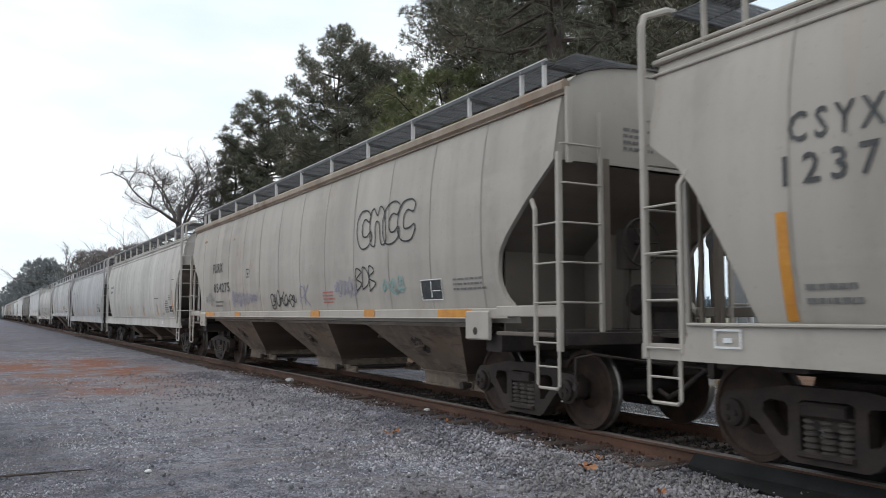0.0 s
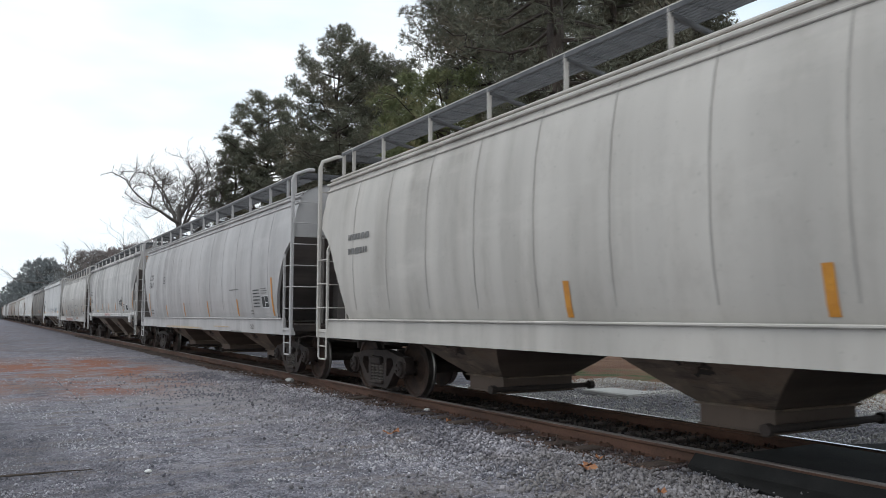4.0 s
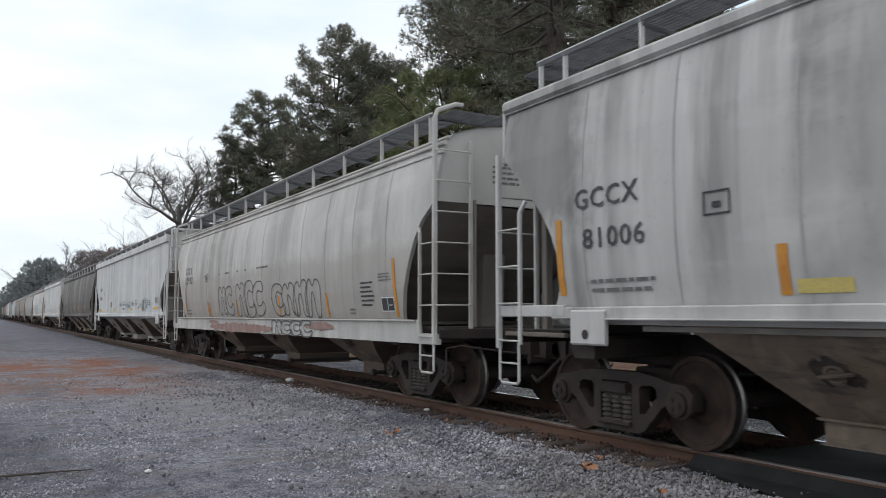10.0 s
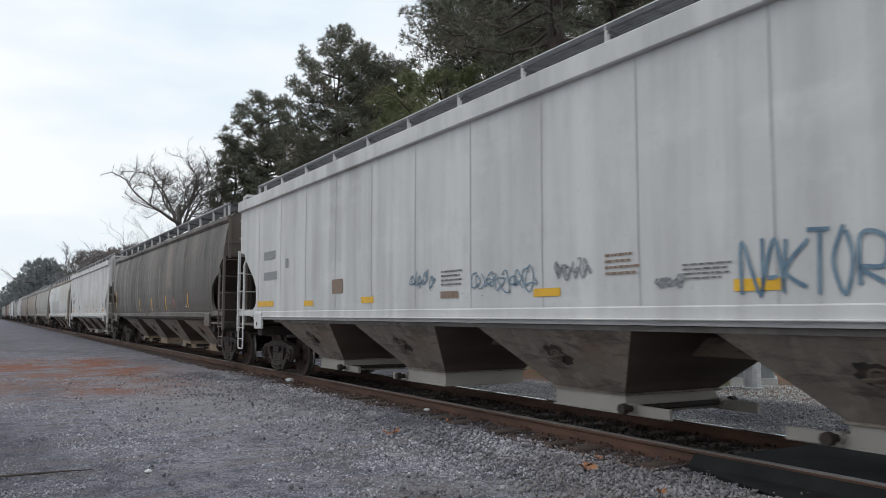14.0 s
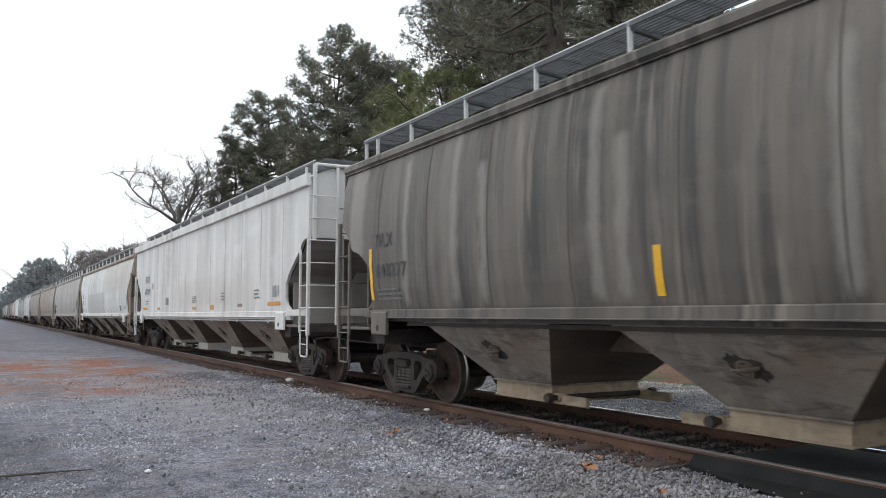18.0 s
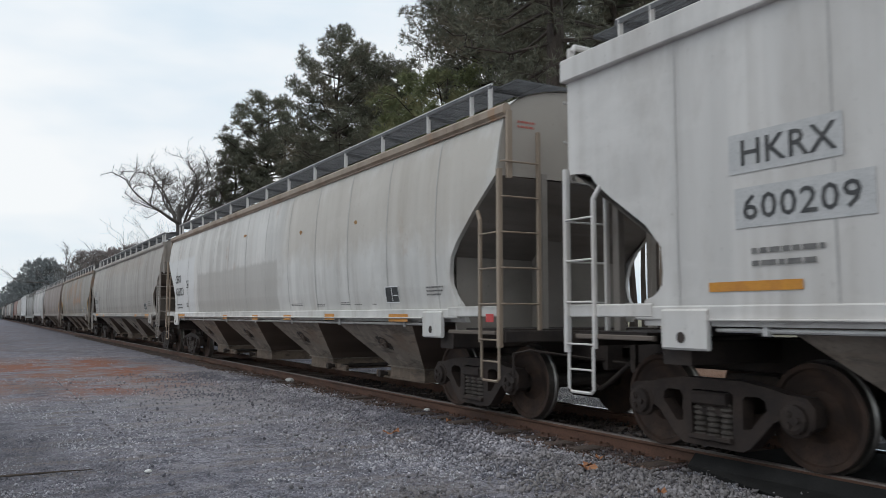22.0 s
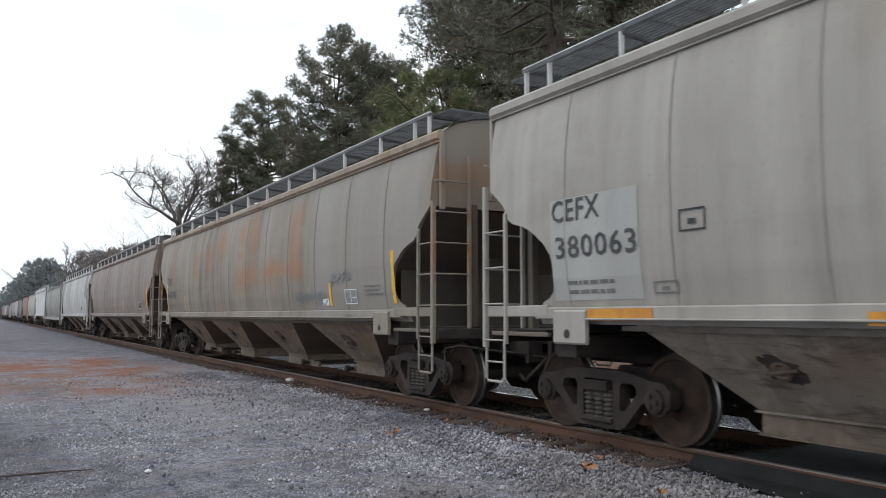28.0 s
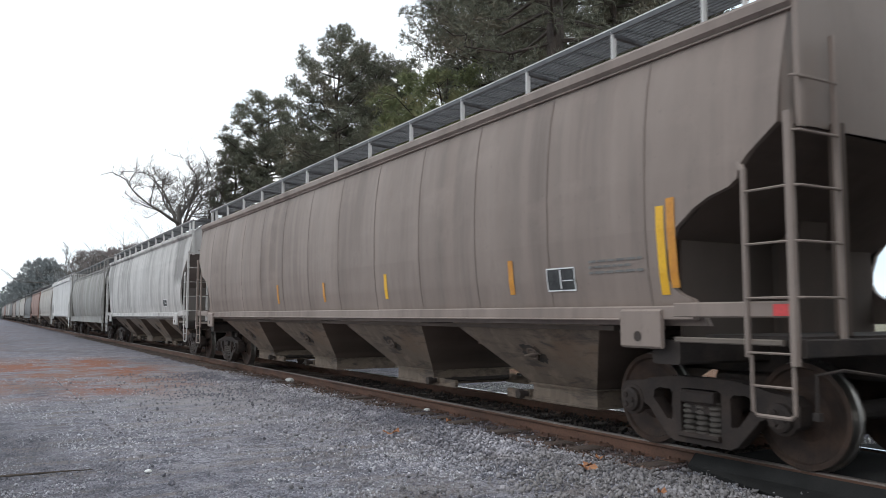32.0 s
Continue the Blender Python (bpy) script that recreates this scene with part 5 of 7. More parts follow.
    port = cached(("port", kind), lambda: Geo().lathe([(0.02, 0.10), (-0.03, 0.10), (-0.035, 0.07), (-0.02, 0.06), (-0.02, 0.0)], (0, 0, 0), 12).bar((-0.035, -0.17, 0.02), (-0.035, 0.15, -0.03), 0.03, 0.03, 0.006).mesh("inspection_port", M["belly"]))
    zt = geo[2]

    def sheet_x(z):
        q = [zt + (0.45 - zt) * i / 4 for i in range(5)]
        x = [xt + (xb - xt) * ((i / 4) ** 1.5 if kind == "deep" else i / 4) for i in range(5)]
        return along(list(zip(reversed(q), reversed(x))), z)

    def stain(seed):
        """A ragged patch of grease below and behind the port, on the yard side."""
        rng, g = random.Random(seed), Geo()
        for cy, cz, w, hh in ((0, 0, 0.20, 0.13), (-0.12, -0.05, 0.14, 0.08), (0.10, 0.06, 0.10, 0.06)):
            ring = [(0.86 + cz + hh * math.sin(6.2832 * i / 18) * rng.uniform(0.55, 1.15), 0.1 + cy + w * math.cos(6.2832 * i / 18) * rng.uniform(0.6, 1.15)) for i in range(18)]
            lift = 0.004 + 0.001 * len(g.f)
            g.add([(-sheet_x(z) - lift, y, z) for z, y in ring], [tuple(range(18))])
        return g.mesh("grease_stain", M["grease"])
    for i, y in enumerate(centres):
        hp = part("hopper", hm, car, (0, y, 0), "grey-brown dusty discharge hopper")
        part("outlet_gate", gt, hp)
        gr = cached((geo, "rail", gate_mat.name), lambda: gate_rail_mesh(geo[3]).mesh("gate_rail", gate_mat))
        ahead = i % 2 == 0 or bays == 3
        for s in (-1, 1) if kind != "deep" else ():
            part("gate_rail", gr, hp, (s * (xb - 0.06), 0, 0), turn=None if ahead else (0, 0, math.pi))
        part("gate_shaft", cached("shaft", lambda: Geo().tube([(-0.86, 0, 0.30), (0.86, 0, 0.30)], 0.035, 8).lathe([(-0.90, 0.0), (-0.90, 0.06), (-0.82, 0.06), (-0.82, 0.0)], (0, 0, 0.30), 8).lathe([(0.82, 0.0), (0.82, 0.06), (0.90, 0.06), (0.90, 0.0)], (0, 0, 0.30), 8).mesh("gate_shaft", M["steel_dark"])), hp, (0, (geo[3] / 2 + 0.10) * (-1 if ahead else 1), 0))
        if lod < 2:
            part("inspection_port", port, hp, (-sheet_x(0.86) + 0.01, 0.1, 0.86), turn=(0, -0.5, 0))
            part("inspection_port", port, hp, (sheet_x(0.86) - 0.01, 0.1, 0.86), turn=(0, math.pi + 0.5, 0))
            part("grease_stain", cached(("stain", geo, i % 4), lambda: stain(i * 7 + len(geo[0]))), hp, label="dark ragged grease stain")
    for e in (-1, 1):
        truck_at(car, e * (h - 1.42), lod)
        for s in (-1, 1):
            ladder_corner(car, e * h, e, s, spec, spec.get("ladder", trim), lod)
    return car


def hopper_sheet(name, base, dark, smear):
    """Dusty plate with sideways smears, run-down dust and a rusty tint."""
    m, n, l, b = nodes_of(name)
    col = blend(n, l, [v * 0.85 for v in base], [v * 1.3 for v in base], step_of(n, l, noise_at(n, l, 0.9, (1, 1, 1), 4.0), 0.40, 0.62))
    col = blend(n, l, col, (0.20, 0.115, 0.065), step_of(n, l, noise_at(n, l, 1.7, (1, 0.6, 1.6), 6.0, 0.65), 0.50, 0.66, 0.5))
    col = blend(n, l, col, [min(0.5, v * 1.7) for v in base], step_of(n, l, noise_at(n, l, 3.2, (1, 1, 0.25), 6.0, 0.65, warp=0.4), 0.54, 0.70, 0.5))
    col = blend(n, l, col, dark, step_of(n, l, noise_at(n, l, 2.4, (1, 0.5, 2.4), 7.0, 0.7, warp=0.6), 0.51, 0.64, smear))
    col = blend(n, l, col, dark, step_of(n, l, noise_at(n, l, 1.1, (1, 0.8, 0.9), 6.0, 0.7), 0.54, 0.66, 0.75))
    col = blend(n, l, col, dark, step_of(n, l, noise_at(n, l, 25.0, (1, 1, 1), 4.0, 0.7), 0.55, 0.75, 0.4))
    l.new(col, b.inputs["Base Color"])
    b.inputs["Roughness"].default_value = 0.85
    bump_of(n, l, noise_at(n, l, 5.0, (1, 1, 1), 5.0), 0.4, 0.02, b)
    return m


M["under"] = hopper_sheet("dusty_hopper_sheet", (0.190, 0.142, 0.107), (0.060, 0.048, 0.040), 0.75)
M["under_pale"] = hopper_sheet("pale_hopper_sheet", (0.260, 0.215, 0.178), (0.075, 0.060, 0.050), 0.75)
M["gate_tan"] = hopper_sheet("tan_gate_paint", (0.36, 0.265, 0.18), (0.16, 0.12, 0.09), 0.6)
M["grease"] = hopper_sheet("black_grease", (0.050, 0.040, 0.034), (0.022, 0.019, 0.017), 0.6)
# hopper end faces: shade and dirt are both put into this dark colour
M["belly"] = paint("shaded_dirty_belly_sheet", (0.150, 0.108, 0.084), (0.03, 0.026, 0.023), 0.5, 0.0, 0.5, 0.0, rough=0.85)
# base darkened for the shade under the ends as well as grime
M["slope"] = paint("shaded_grimy_slope_sheet", (0.148, 0.120, 0.100), (0.055, 0.046, 0.04), 0.5, 0.0, 0.5, 0.0, rough=0.85)


# ---- the train, front to back ----
RUST, SOOT = (0.30, 0.135, 0.055), (0.075, 0.065, 0.058)
P, COATS = {}, {
    "cream": ((0.400, 0.358, 0.312), (0.17, 0.14, 0.115), 0.22, 0.10, 0.15),
    "warm": ((0.50, 0.465, 0.425), (0.20, 0.17, 0.14), 0.30, 0.0, 0.22),
    "cool": ((0.43, 0.412, 0.405), (0.20, 0.175, 0.165), 0.30, 0.0, 0.22),
    "white_a": ((0.50, 0.475, 0.455), (0.10, 0.09, 0.08), 0.55, 0.0, 0.2),
    "tan": ((0.51, 0.48, 0.45), (0.17, 0.14, 0.12), 0.42, 0.0, 0.38),
    "white_b": ((0.585, 0.568, 0.552), (0.30, 0.275, 0.255), 0.34, 0.0, 0.18),
    "soot": ((0.134, 0.110, 0.091), (0.042, 0.036, 0.031), 1.1, 0.0, 0.5),
    "white_c": ((0.625, 0.598, 0.572), (0.28, 0.24, 0.205), 0.36, 0.0, 0.2),
    "white_d": ((0.60, 0.58, 0.55), (0.24, 0.20, 0.16), 0.28, 0.10, 0.2),
    "grey": ((0.350, 0.318, 0.285), (0.16, 0.135, 0.112), 0.28, 0.0, 0.18),
    "rusty": ((0.250, 0.212, 0.172), (0.10, 0.078, 0.062), 0.5, 0.35, 0.35),
    "rose": ((0.240, 0.186, 0.158), (0.11, 0.08, 0.068), 0.36, 0.0, 0.32),
    "dull": ((0.27, 0.255, 0.235), (0.09, 0.08, 0.07), 0.6, 0.1, 0.4),
    "oxide": ((0.24, 0.12, 0.085), (0.09, 0.06, 0.05), 0.4, 0.0, 0.4),
    "dark": ((0.10, 0.096, 0.092), (0.05, 0.045, 0.04), 0.4, 0.0, 0.4),
    "rust_trim": ((0.31, 0.24, 0.18), (0.16, 0.10, 0.06), 0.5, 0.5, 0.4),
}
# stains with a place of their own: from y to y along the car, from z to z up its side, tone, strength, fraying
STAINS = {
    "rusty": [(1.2, 1.75, 2.65, 3.4, RUST, 0.64, 0.40), (1.6, 2.3, 3.0, 3.2, RUST, 0.5, 0.15), (-0.75, 0.0, 2.92, 3.5, RUST, 0.59, 0.40), (-1.44, -1.05, 2.6, 3.6, RUST, 0.72, 0.44), (-0.6, 0.0, 2.62, 2.82, RUST, 0.6, 0.12), (-1.75, 0.2, 1.95, 2.42, RUST, 0.72, 0.44), (-3.3, -2.15, 1.95, 2.42, RUST, 0.68, 0.50), (-4.5, -3.7, 2.0, 3.5, RUST, 0.55, 0.35), (-4.6, -2.0, 2.1, 2.35, RUST, 0.6, 0.2), (4.1, 4.7, 2.3, 3.1, RUST, 0.6, 0.25), (2.5, 3.3, 2.5, 3.3, RUST, 0.45, 0.3), (7.2, 8.0, 2.3, 3.0, RUST, 0.35, 0.3), (-9.5, -4.9, 1.2, 3.9, (0.275, 0.250, 0.222), 0.7, 0.4)],
    "white_a": [(-8.3, -7.0, 2.4, 3.9, SOOT, 0.65, 0.35), (7.0, 8.4, 2.3, 3.9, SOOT, 0.6, 0.4), (-3.4, -2.9, 1.5, 3.9, (0.20, 0.18, 0.165), 0.5, 0.3), (2.0, 2.7, 1.6, 3.9, (0.20, 0.18, 0.165), 0.45, 0.3), (3.6, 4.0, 1.6, 3.9, (0.18, 0.16, 0.15), 0.4, 0.25)],
    "tan": [(-8.5, 8.5, 1.2, 2.35, (0.345, 0.305, 0.270), 0.6, 0.25)],
    "soot": [(-8.5, -3.6, 1.2, 2.95, (0.095, 0.080, 0.068), 0.7, 0.35), (-3.4, -2.7, 2.2, 3.6, (0.23, 0.165, 0.13), 0.5, 0.3), (9.2, 9.7, 1.3, 3.8, (0.28, 0.25, 0.22), 0.6, 0.2)] + [(yy, yy + 0.16, 1.5, zz, (0.25, 0.225, 0.195), 0.6, 0.12) for yy, zz in ((7.6, 3.6), (6.2, 3.8), (5.5, 3.2), (3.4, 3.7), (3.0, 3.1), (0.7, 3.4), (0.3, 3.8), (-1.5, 3.0))],
    "white_d": [(-1.6, 5.6, 1.40, 2.47, (0.40, 0.375, 0.345), 0.75, 0.10), (6.05, 9.9, 1.35, 3.05, (0.66, 0.655, 0.645), 0.85, 0.12), (-9.8, -2.0, 2.4, 3.8, (0.44, 0.385, 0.32), 0.55, 0.5)],
    "white_c": [(-6.5, 1.5, 1.42, 2.3, (0.46, 0.39, 0.33), 0.30, 0.5)],
    "grey": [(-6.0, 5.0, 3.2, 3.75, (0.30, 0.24, 0.19), 0.45, 0.35)],
}
for i, (key, (base, grime, streak, rust, blotch)) in enumerate(COATS.items()):
    P[key] = paint(key + "_car_paint", base, grime, streak, rust, blotch, i + 1, (0.34, 0.155, 0.055), patches=STAINS.get(key, ()))
    SEAM[P[key].name] = surface(key + "_weld_dirt", [v * 0.92 for v in base], [v * 0.62 for v in base], 1.3, 0.8)
    # slope sheets: coat cut to under half, for downward shade plus grime
    SLOPE[P[key].name] = paint(key + "_shaded_slope_paint", [v * (0.40 if key in ("rose", "rusty", "soot") else 0.48) * w for v, w in zip(base, (1.06, 0.98, 0.92))], (0.06, 0.05, 0.043), 0.5, 0.0, 0.5, i, rough=0.85)
SPECS = {
    "a": dict(front=-11.54, rear=5.46, kind="deep", cut="deep", bays=3, mat=P["cream"], label="cream-grey covered hopper car with a deep side sill"),
    "b": dict(front=6.74, rear=24.22, kind="round", cut="plain", bays=3, mat=P["cream"], edge=P["rust_trim"], brake=-1, label="cream-grey covered hopper car with graffiti on its side"),
    "c": dict(front=25.70, rear=42.68, kind="deep", cut="deep", bays=3, mat=P["warm"], brake=-1, label="warm white covered hopper car with a scuffed deep sill"),
    "d": dict(front=44.19, rear=61.32, kind="deep", cut="deep", bays=3, mat=P["cool"], label="cool grey covered hopper car with orange stripes"),
    "e": dict(front=62.68, rear=79.68, kind="round", cut="tall", bays=3, mat=P["white_a"], brake=-1, label="pale grey covered hopper car with dark vertical streaks"),
    "f": dict(front=81.25, rear=98.18, kind="deep", cut="deep", bays=3, mat=P["tan"], label="tan-stained white covered hopper car with outlined graffiti"),
    "g": dict(front=99.56, rear=119.14, kind="flat", cut="flat", under=M["under_pale"], mat=P["white_b"], gate=P["cream"], brake=-1, label="clean white flat-sided covered hopper car with blue graffiti"),
    "h": dict(front=120.55, rear=140.81, kind="round", cut="notch", mat=P["soot"], under=M["under_pale"], walk=P["white_b"], gate=M["gate_tan"], label="soot-streaked dark grey covered hopper car"),
    "i": dict(front=142.35, rear=162.18, kind="flat", cut="flat", under=M["under_pale"], mat=P["white_c"], gate=P["cream"], label="bright white flat-sided covered hopper car"),
    "j": dict(front=163.45, rear=183.29, kind="round", cut="plain", under=M["under_pale"], mat=P["white_d"], edge=P["rust_trim"], ladder=P["rust_trim"], end=P["cream"], walk=P["white_b"], brake=1, label="creamy white covered hopper car with a grey patched panel"),
    "k": dict(front=184.66, rear=204.33, kind="round", cut="notch", under=M["under_pale"], mat=P["grey"], brake=-1, label="warm grey covered hopper car with rounded sides"),
    "l": dict(front=205.65, rear=225.20, kind="round", cut="notch", mat=P["rusty"], edge=P["rust_trim"], label="grey covered hopper car blotched with orange rust"),
    "m": dict(front=226.51, rear=245.98, kind="round", cut="notch", mat=P["rose"], label="dusty pinkish-brown covered hopper car"),
    "n": dict(front=247.27, rear=265.4, kind="round", cut="tall", mat=P["white_a"], label="pale grey covered hopper car with dark vertical streaks"),
}
for key, spec in SPECS.items():
    spec["ob"] = hopper_car(spec)
y = 266.7
for i, (kind, colour, length) in enumerate((("deep", "dull", 17.0), ("flat", "white_b", 16.4), ("round", "grey", 17.2), ("round", "oxide", 16.0), ("deep", "dark", 16.6), ("round", "grey", 17.6), ("round", "dull", 17.6), ("deep", "rose", 17), ("round", "dark", 17.6), ("round", "grey", 18), ("flat", "dull", 18), ("round", "oxide", 18), ("round", "dull", 18), ("deep", "grey", 17), ("round", "dark", 18), ("round", "grey", 18))):
    hopper_car(dict(front=y, rear=y + length, kind=kind, cut={"deep": "deep", "flat": "flat", "round": "notch"}[kind], bays=3 if kind == "deep" else 4, mat=P[colour], lod=2 if i > 1 else 1,
                    label={"dull": "dull weathered grey", "white_b": "clean white", "grey": "warm grey", "oxide": "faded oxide-red", "dark": "dark grey", "rose": "dusty brown"}[colour] + " covered hopper car far down the train"))
    y += length + 1.4




# ---- lettering, stripes and graffiti on the sides that face the yard ----
M["violet"] = surface("violet_spray_paint", (0.25, 0.235, 0.33), (0.33, 0.31, 0.38), 6.0, 0.7)
M["teal"] = surface("teal_spray_paint", (0.22, 0.36, 0.34), (0.3, 0.42, 0.4), 6.0, 0.7)
M["blue"] = surface("blue_spray_paint", (0.10, 0.17, 0.24), (0.20, 0.28, 0.34), 6.0, 0.7)
M["slate"] = surface("grey_blue_spray_paint", (0.20, 0.21, 0.23), (0.28, 0.29, 0.30), 6.0, 0.7)
M["slate_ink"] = surface("charcoal_spray_paint", (0.07, 0.07, 0.07), (0.13, 0.13, 0.13), 6.0, 0.7)
M["tan_rub"] = surface("rubbed_tan_primer", (0.45, 0.33, 0.20), (0.50, 0.42, 0.32), 5.0, 0.7)
M["red_rub"] = surface("rubbed_red_primer", (0.25, 0.14, 0.115), (0.33, 0.22, 0.19), 5.0, 0.7)
M["grey_panel"] = surface("grey_data_panel", (0.20, 0.20, 0.20), (0.30, 0.30, 0.30), 20.0, 0.6)
M["pale_panel"] = surface("pale_grey_number_panel", (0.47, 0.465, 0.46), (0.53, 0.52, 0.515), 8.0, 0.6)
M["brown_panel"] = surface("brown_data_panel", (0.20, 0.13, 0.09), (0.28, 0.19, 0.14), 20.0, 0.6)
M["tan_panel"] = surface("tan_data_panel", (0.34, 0.28, 0.21), (0.40, 0.34, 0.27), 20.0, 0.6)
M["yellow_card"] = surface("pale_yellow_card", (0.60, 0.47, 0.14), (0.52, 0.40, 0.14), 20.0, 0.6)
M["pale_patch"] = paint("pale_patch_paint", (0.385, 0.37, 0.345), streak=0.1, blotch=0.1, shift=3)
M["rust"] = surface("rust_spot", (0.33, 0.17, 0.06), (0.38, 0.25, 0.12), 9.0, 0.9)


def skin(key, z, lift=0.006):
    """How far the yard side of a car stands out at height z."""
    kind = SPECS[key]["kind"]
    if kind == "deep" and z < 1.25:
        return 1.618 + lift
    if kind != "deep" and z < 1.402:
        return 1.598 + lift
    return along(PROFILE[kind], z) + lift


def sheet(g, key, y0, y1, z0, z1, lift=0.006):
    cuts = [z0] + [z for z, _ in PROFILE[SPECS[key]["kind"]] if z0 < z < z1] + [z1]
    g.grid([[(-skin(key, z, lift), y, z) for y in (y0, y1)] for z in cuts])


def put(name, g, key, mat, label="", kind=""):
    return part(name, g.mesh(name, M[mat]), SPECS[key]["ob"], label=label, kind=kind)


def mark(key, mat, y, z, w, h):
    g = Geo()
    sheet(g, key, y - w / 2, y + w / 2, z, z + h, 0.005 if "patch" in mat else 0.008)
    put("reflective_strip" if mat in ("orange", "yellow") else "painted_patch" if "patch" in mat else "data_panel", g, key, mat, {"orange": "orange reflective strip", "yellow": "yellow reflective strip"}.get(mat, ""))


def lines(key, mat, n, y, z, w, h):
    """Rows of lettering too small to read."""
    g, rng = Geo(), random.Random(int(y * 100) + n)
    pitch = h / n
    for i in range(n):
        a, zz = y + w / 2, z + h - (i + 0.82) * pitch
        end = y - w / 2 + rng.uniform(0, 0.25) * w
        while a > end + 0.02:
            k = min(rng.uniform(0.05, 0.20) * w, a - end)
            sheet(g, key, a - k, a, zz, zz + pitch * 0.42, 0.011)
            a -= k + 0.025 * w
    put("stencilled_lines", g, key, mat, "rows of small stencilled lettering", "stuff")


def frame_of(g, key, y, z, w, h, t=0.018):
    for a, b, c, d in ((y - w / 2, y + w / 2, z, z + t), (y - w / 2, y + w / 2, z + h - t, z + h), (y - w / 2, y - w / 2 + t, z + t, z + h - t), (y + w / 2 - t, y + w / 2, z + t, z + h - t)):
        sheet(g, key, a, b, c, d, 0.010)


def frame_mark(key, mat, y, z, w, h):
    g = Geo()
    frame_of(g, key, y, z, w, h)
    sheet(g, key, y - w * 0.16, y + w * 0.16, z + h * 0.3, z + h * 0.55, 0.010)
    put("stencilled_box", g, key, mat)


def placard(key, mat, y, z, w, h):
    g = Geo()
    sheet(g, key, y - w / 2, y + w / 2, z, z + h, 0.008)
    p = put("placard", g, key, "grey_panel" if mat == "white_ink" else "black", "dark service placard with a pale border")
    g = Geo()
    frame_of(g, key, y, z, w, h, 0.014)
    for a, b, c, d in ((-0.02, 0.02, 0.1, 0.9), (-0.42, -0.08, 0.42, 0.47)):
        sheet(g, key, y + a * w, y + b * w, z + c * h, z + d * h, 0.012)
    me = g.mesh("placard_border", M["white_ink"])
    part("placard_border", me, p)


def spot(key, mat, y, z, w, h):
    g, rng = Geo(), random.Random(int(y * 77))
    ring = [(y + w / 2 * math.cos(a) * rng.uniform(0.6, 1.1), z + h / 2 + h / 2 * math.sin(a) * rng.uniform(0.6, 1.1)) for a in [6.2832 * i / 14 for i in range(14)]]
    g.add([(-skin(key, zz), yy, zz) for yy, zz in ring], [tuple(range(14))])
    put("rust_spot", g, key, mat)


def scuff(key, mat, y, z, w, h):
    """Paint rubbed off the sill in a ragged band."""
    g, rng = Geo(), random.Random(int(y * 31))
    n = max(6, int(w / 0.10))
    rows = []
    for i in range(n + 1):
        f = i / n
        e = math.sin(math.pi * f) ** 0.4
        mid = z + h / 2 + rng.gauss(0, h * 0.03)
        k = h * (0.40 if mat == "red_rub" else 0.16) * e * rng.uniform(0.6, 1.1)
        rows.append([(-skin(key, mid + d * k, 0.009), y + w / 2 - w * f, mid + d * k) for d in (-1, 1)])
    g.grid(rows)
    put("paint_scuff", g, key, mat, "band of rubbed paint on the sill")


def ribbon(g, key, pts, width):
    rows = []
    for i, (y, z) in enumerate(pts):
        a, b = pts[max(0, i - 1)], pts[min(len(pts) - 1, i + 1)]
        d = Vector((b[0] - a[0], b[1] - a[1]))
        d = d.normalized() if d.length > 1e-6 else Vector((1, 0))
        rows.append([(-skin(key, z + s * d.x * width / 2, 0.013), y - s * d.y * width / 2, z + s * d.x * width / 2) for s in (-1, 1)])
    g.grid(rows)


GLYPH = {
    "N": "00 01 10 11", "A": "00 51 10|23 83", "K": "00 01|11 04 10", "T": "50 51|01 11", "R": "00 01 99 94 04 10", "W": "01 20 56 80 11",
    "E": "91 01 00 90|05 75", "P": "00 01 99 94 04", "B": "00 01 88 05 93 00", "D": "00 01 97 93 00", "C": "98 51 05 50 91", "U": "01 03 50 93 11",
    "L": "01 00 90", "I": "50 51", "S": "98 51 07 92 50 02", "O": "51 05 50 95 51", "M": "00 01 54 11 10",
}


def smooth(ctl, per=6):
    """A soft line through the points."""
    pts = []
    for k in range(len(ctl) - 1):
        p0, p1, p2, p3 = (ctl[max(0, min(len(ctl) - 1, k + q))] for q in (-1, 0, 1, 2))
        for s in range(per):
            t = s / per
            pts.append(tuple(0.5 * (2 * b + (c - a) * t + (2 * a - 5 * b + 4 * c - d) * t * t + (3 * b - a - 3 * c + d) * t ** 3) for a, b, c, d in zip(p0, p1, p2, p3)))
    return pts + [ctl[-1]]


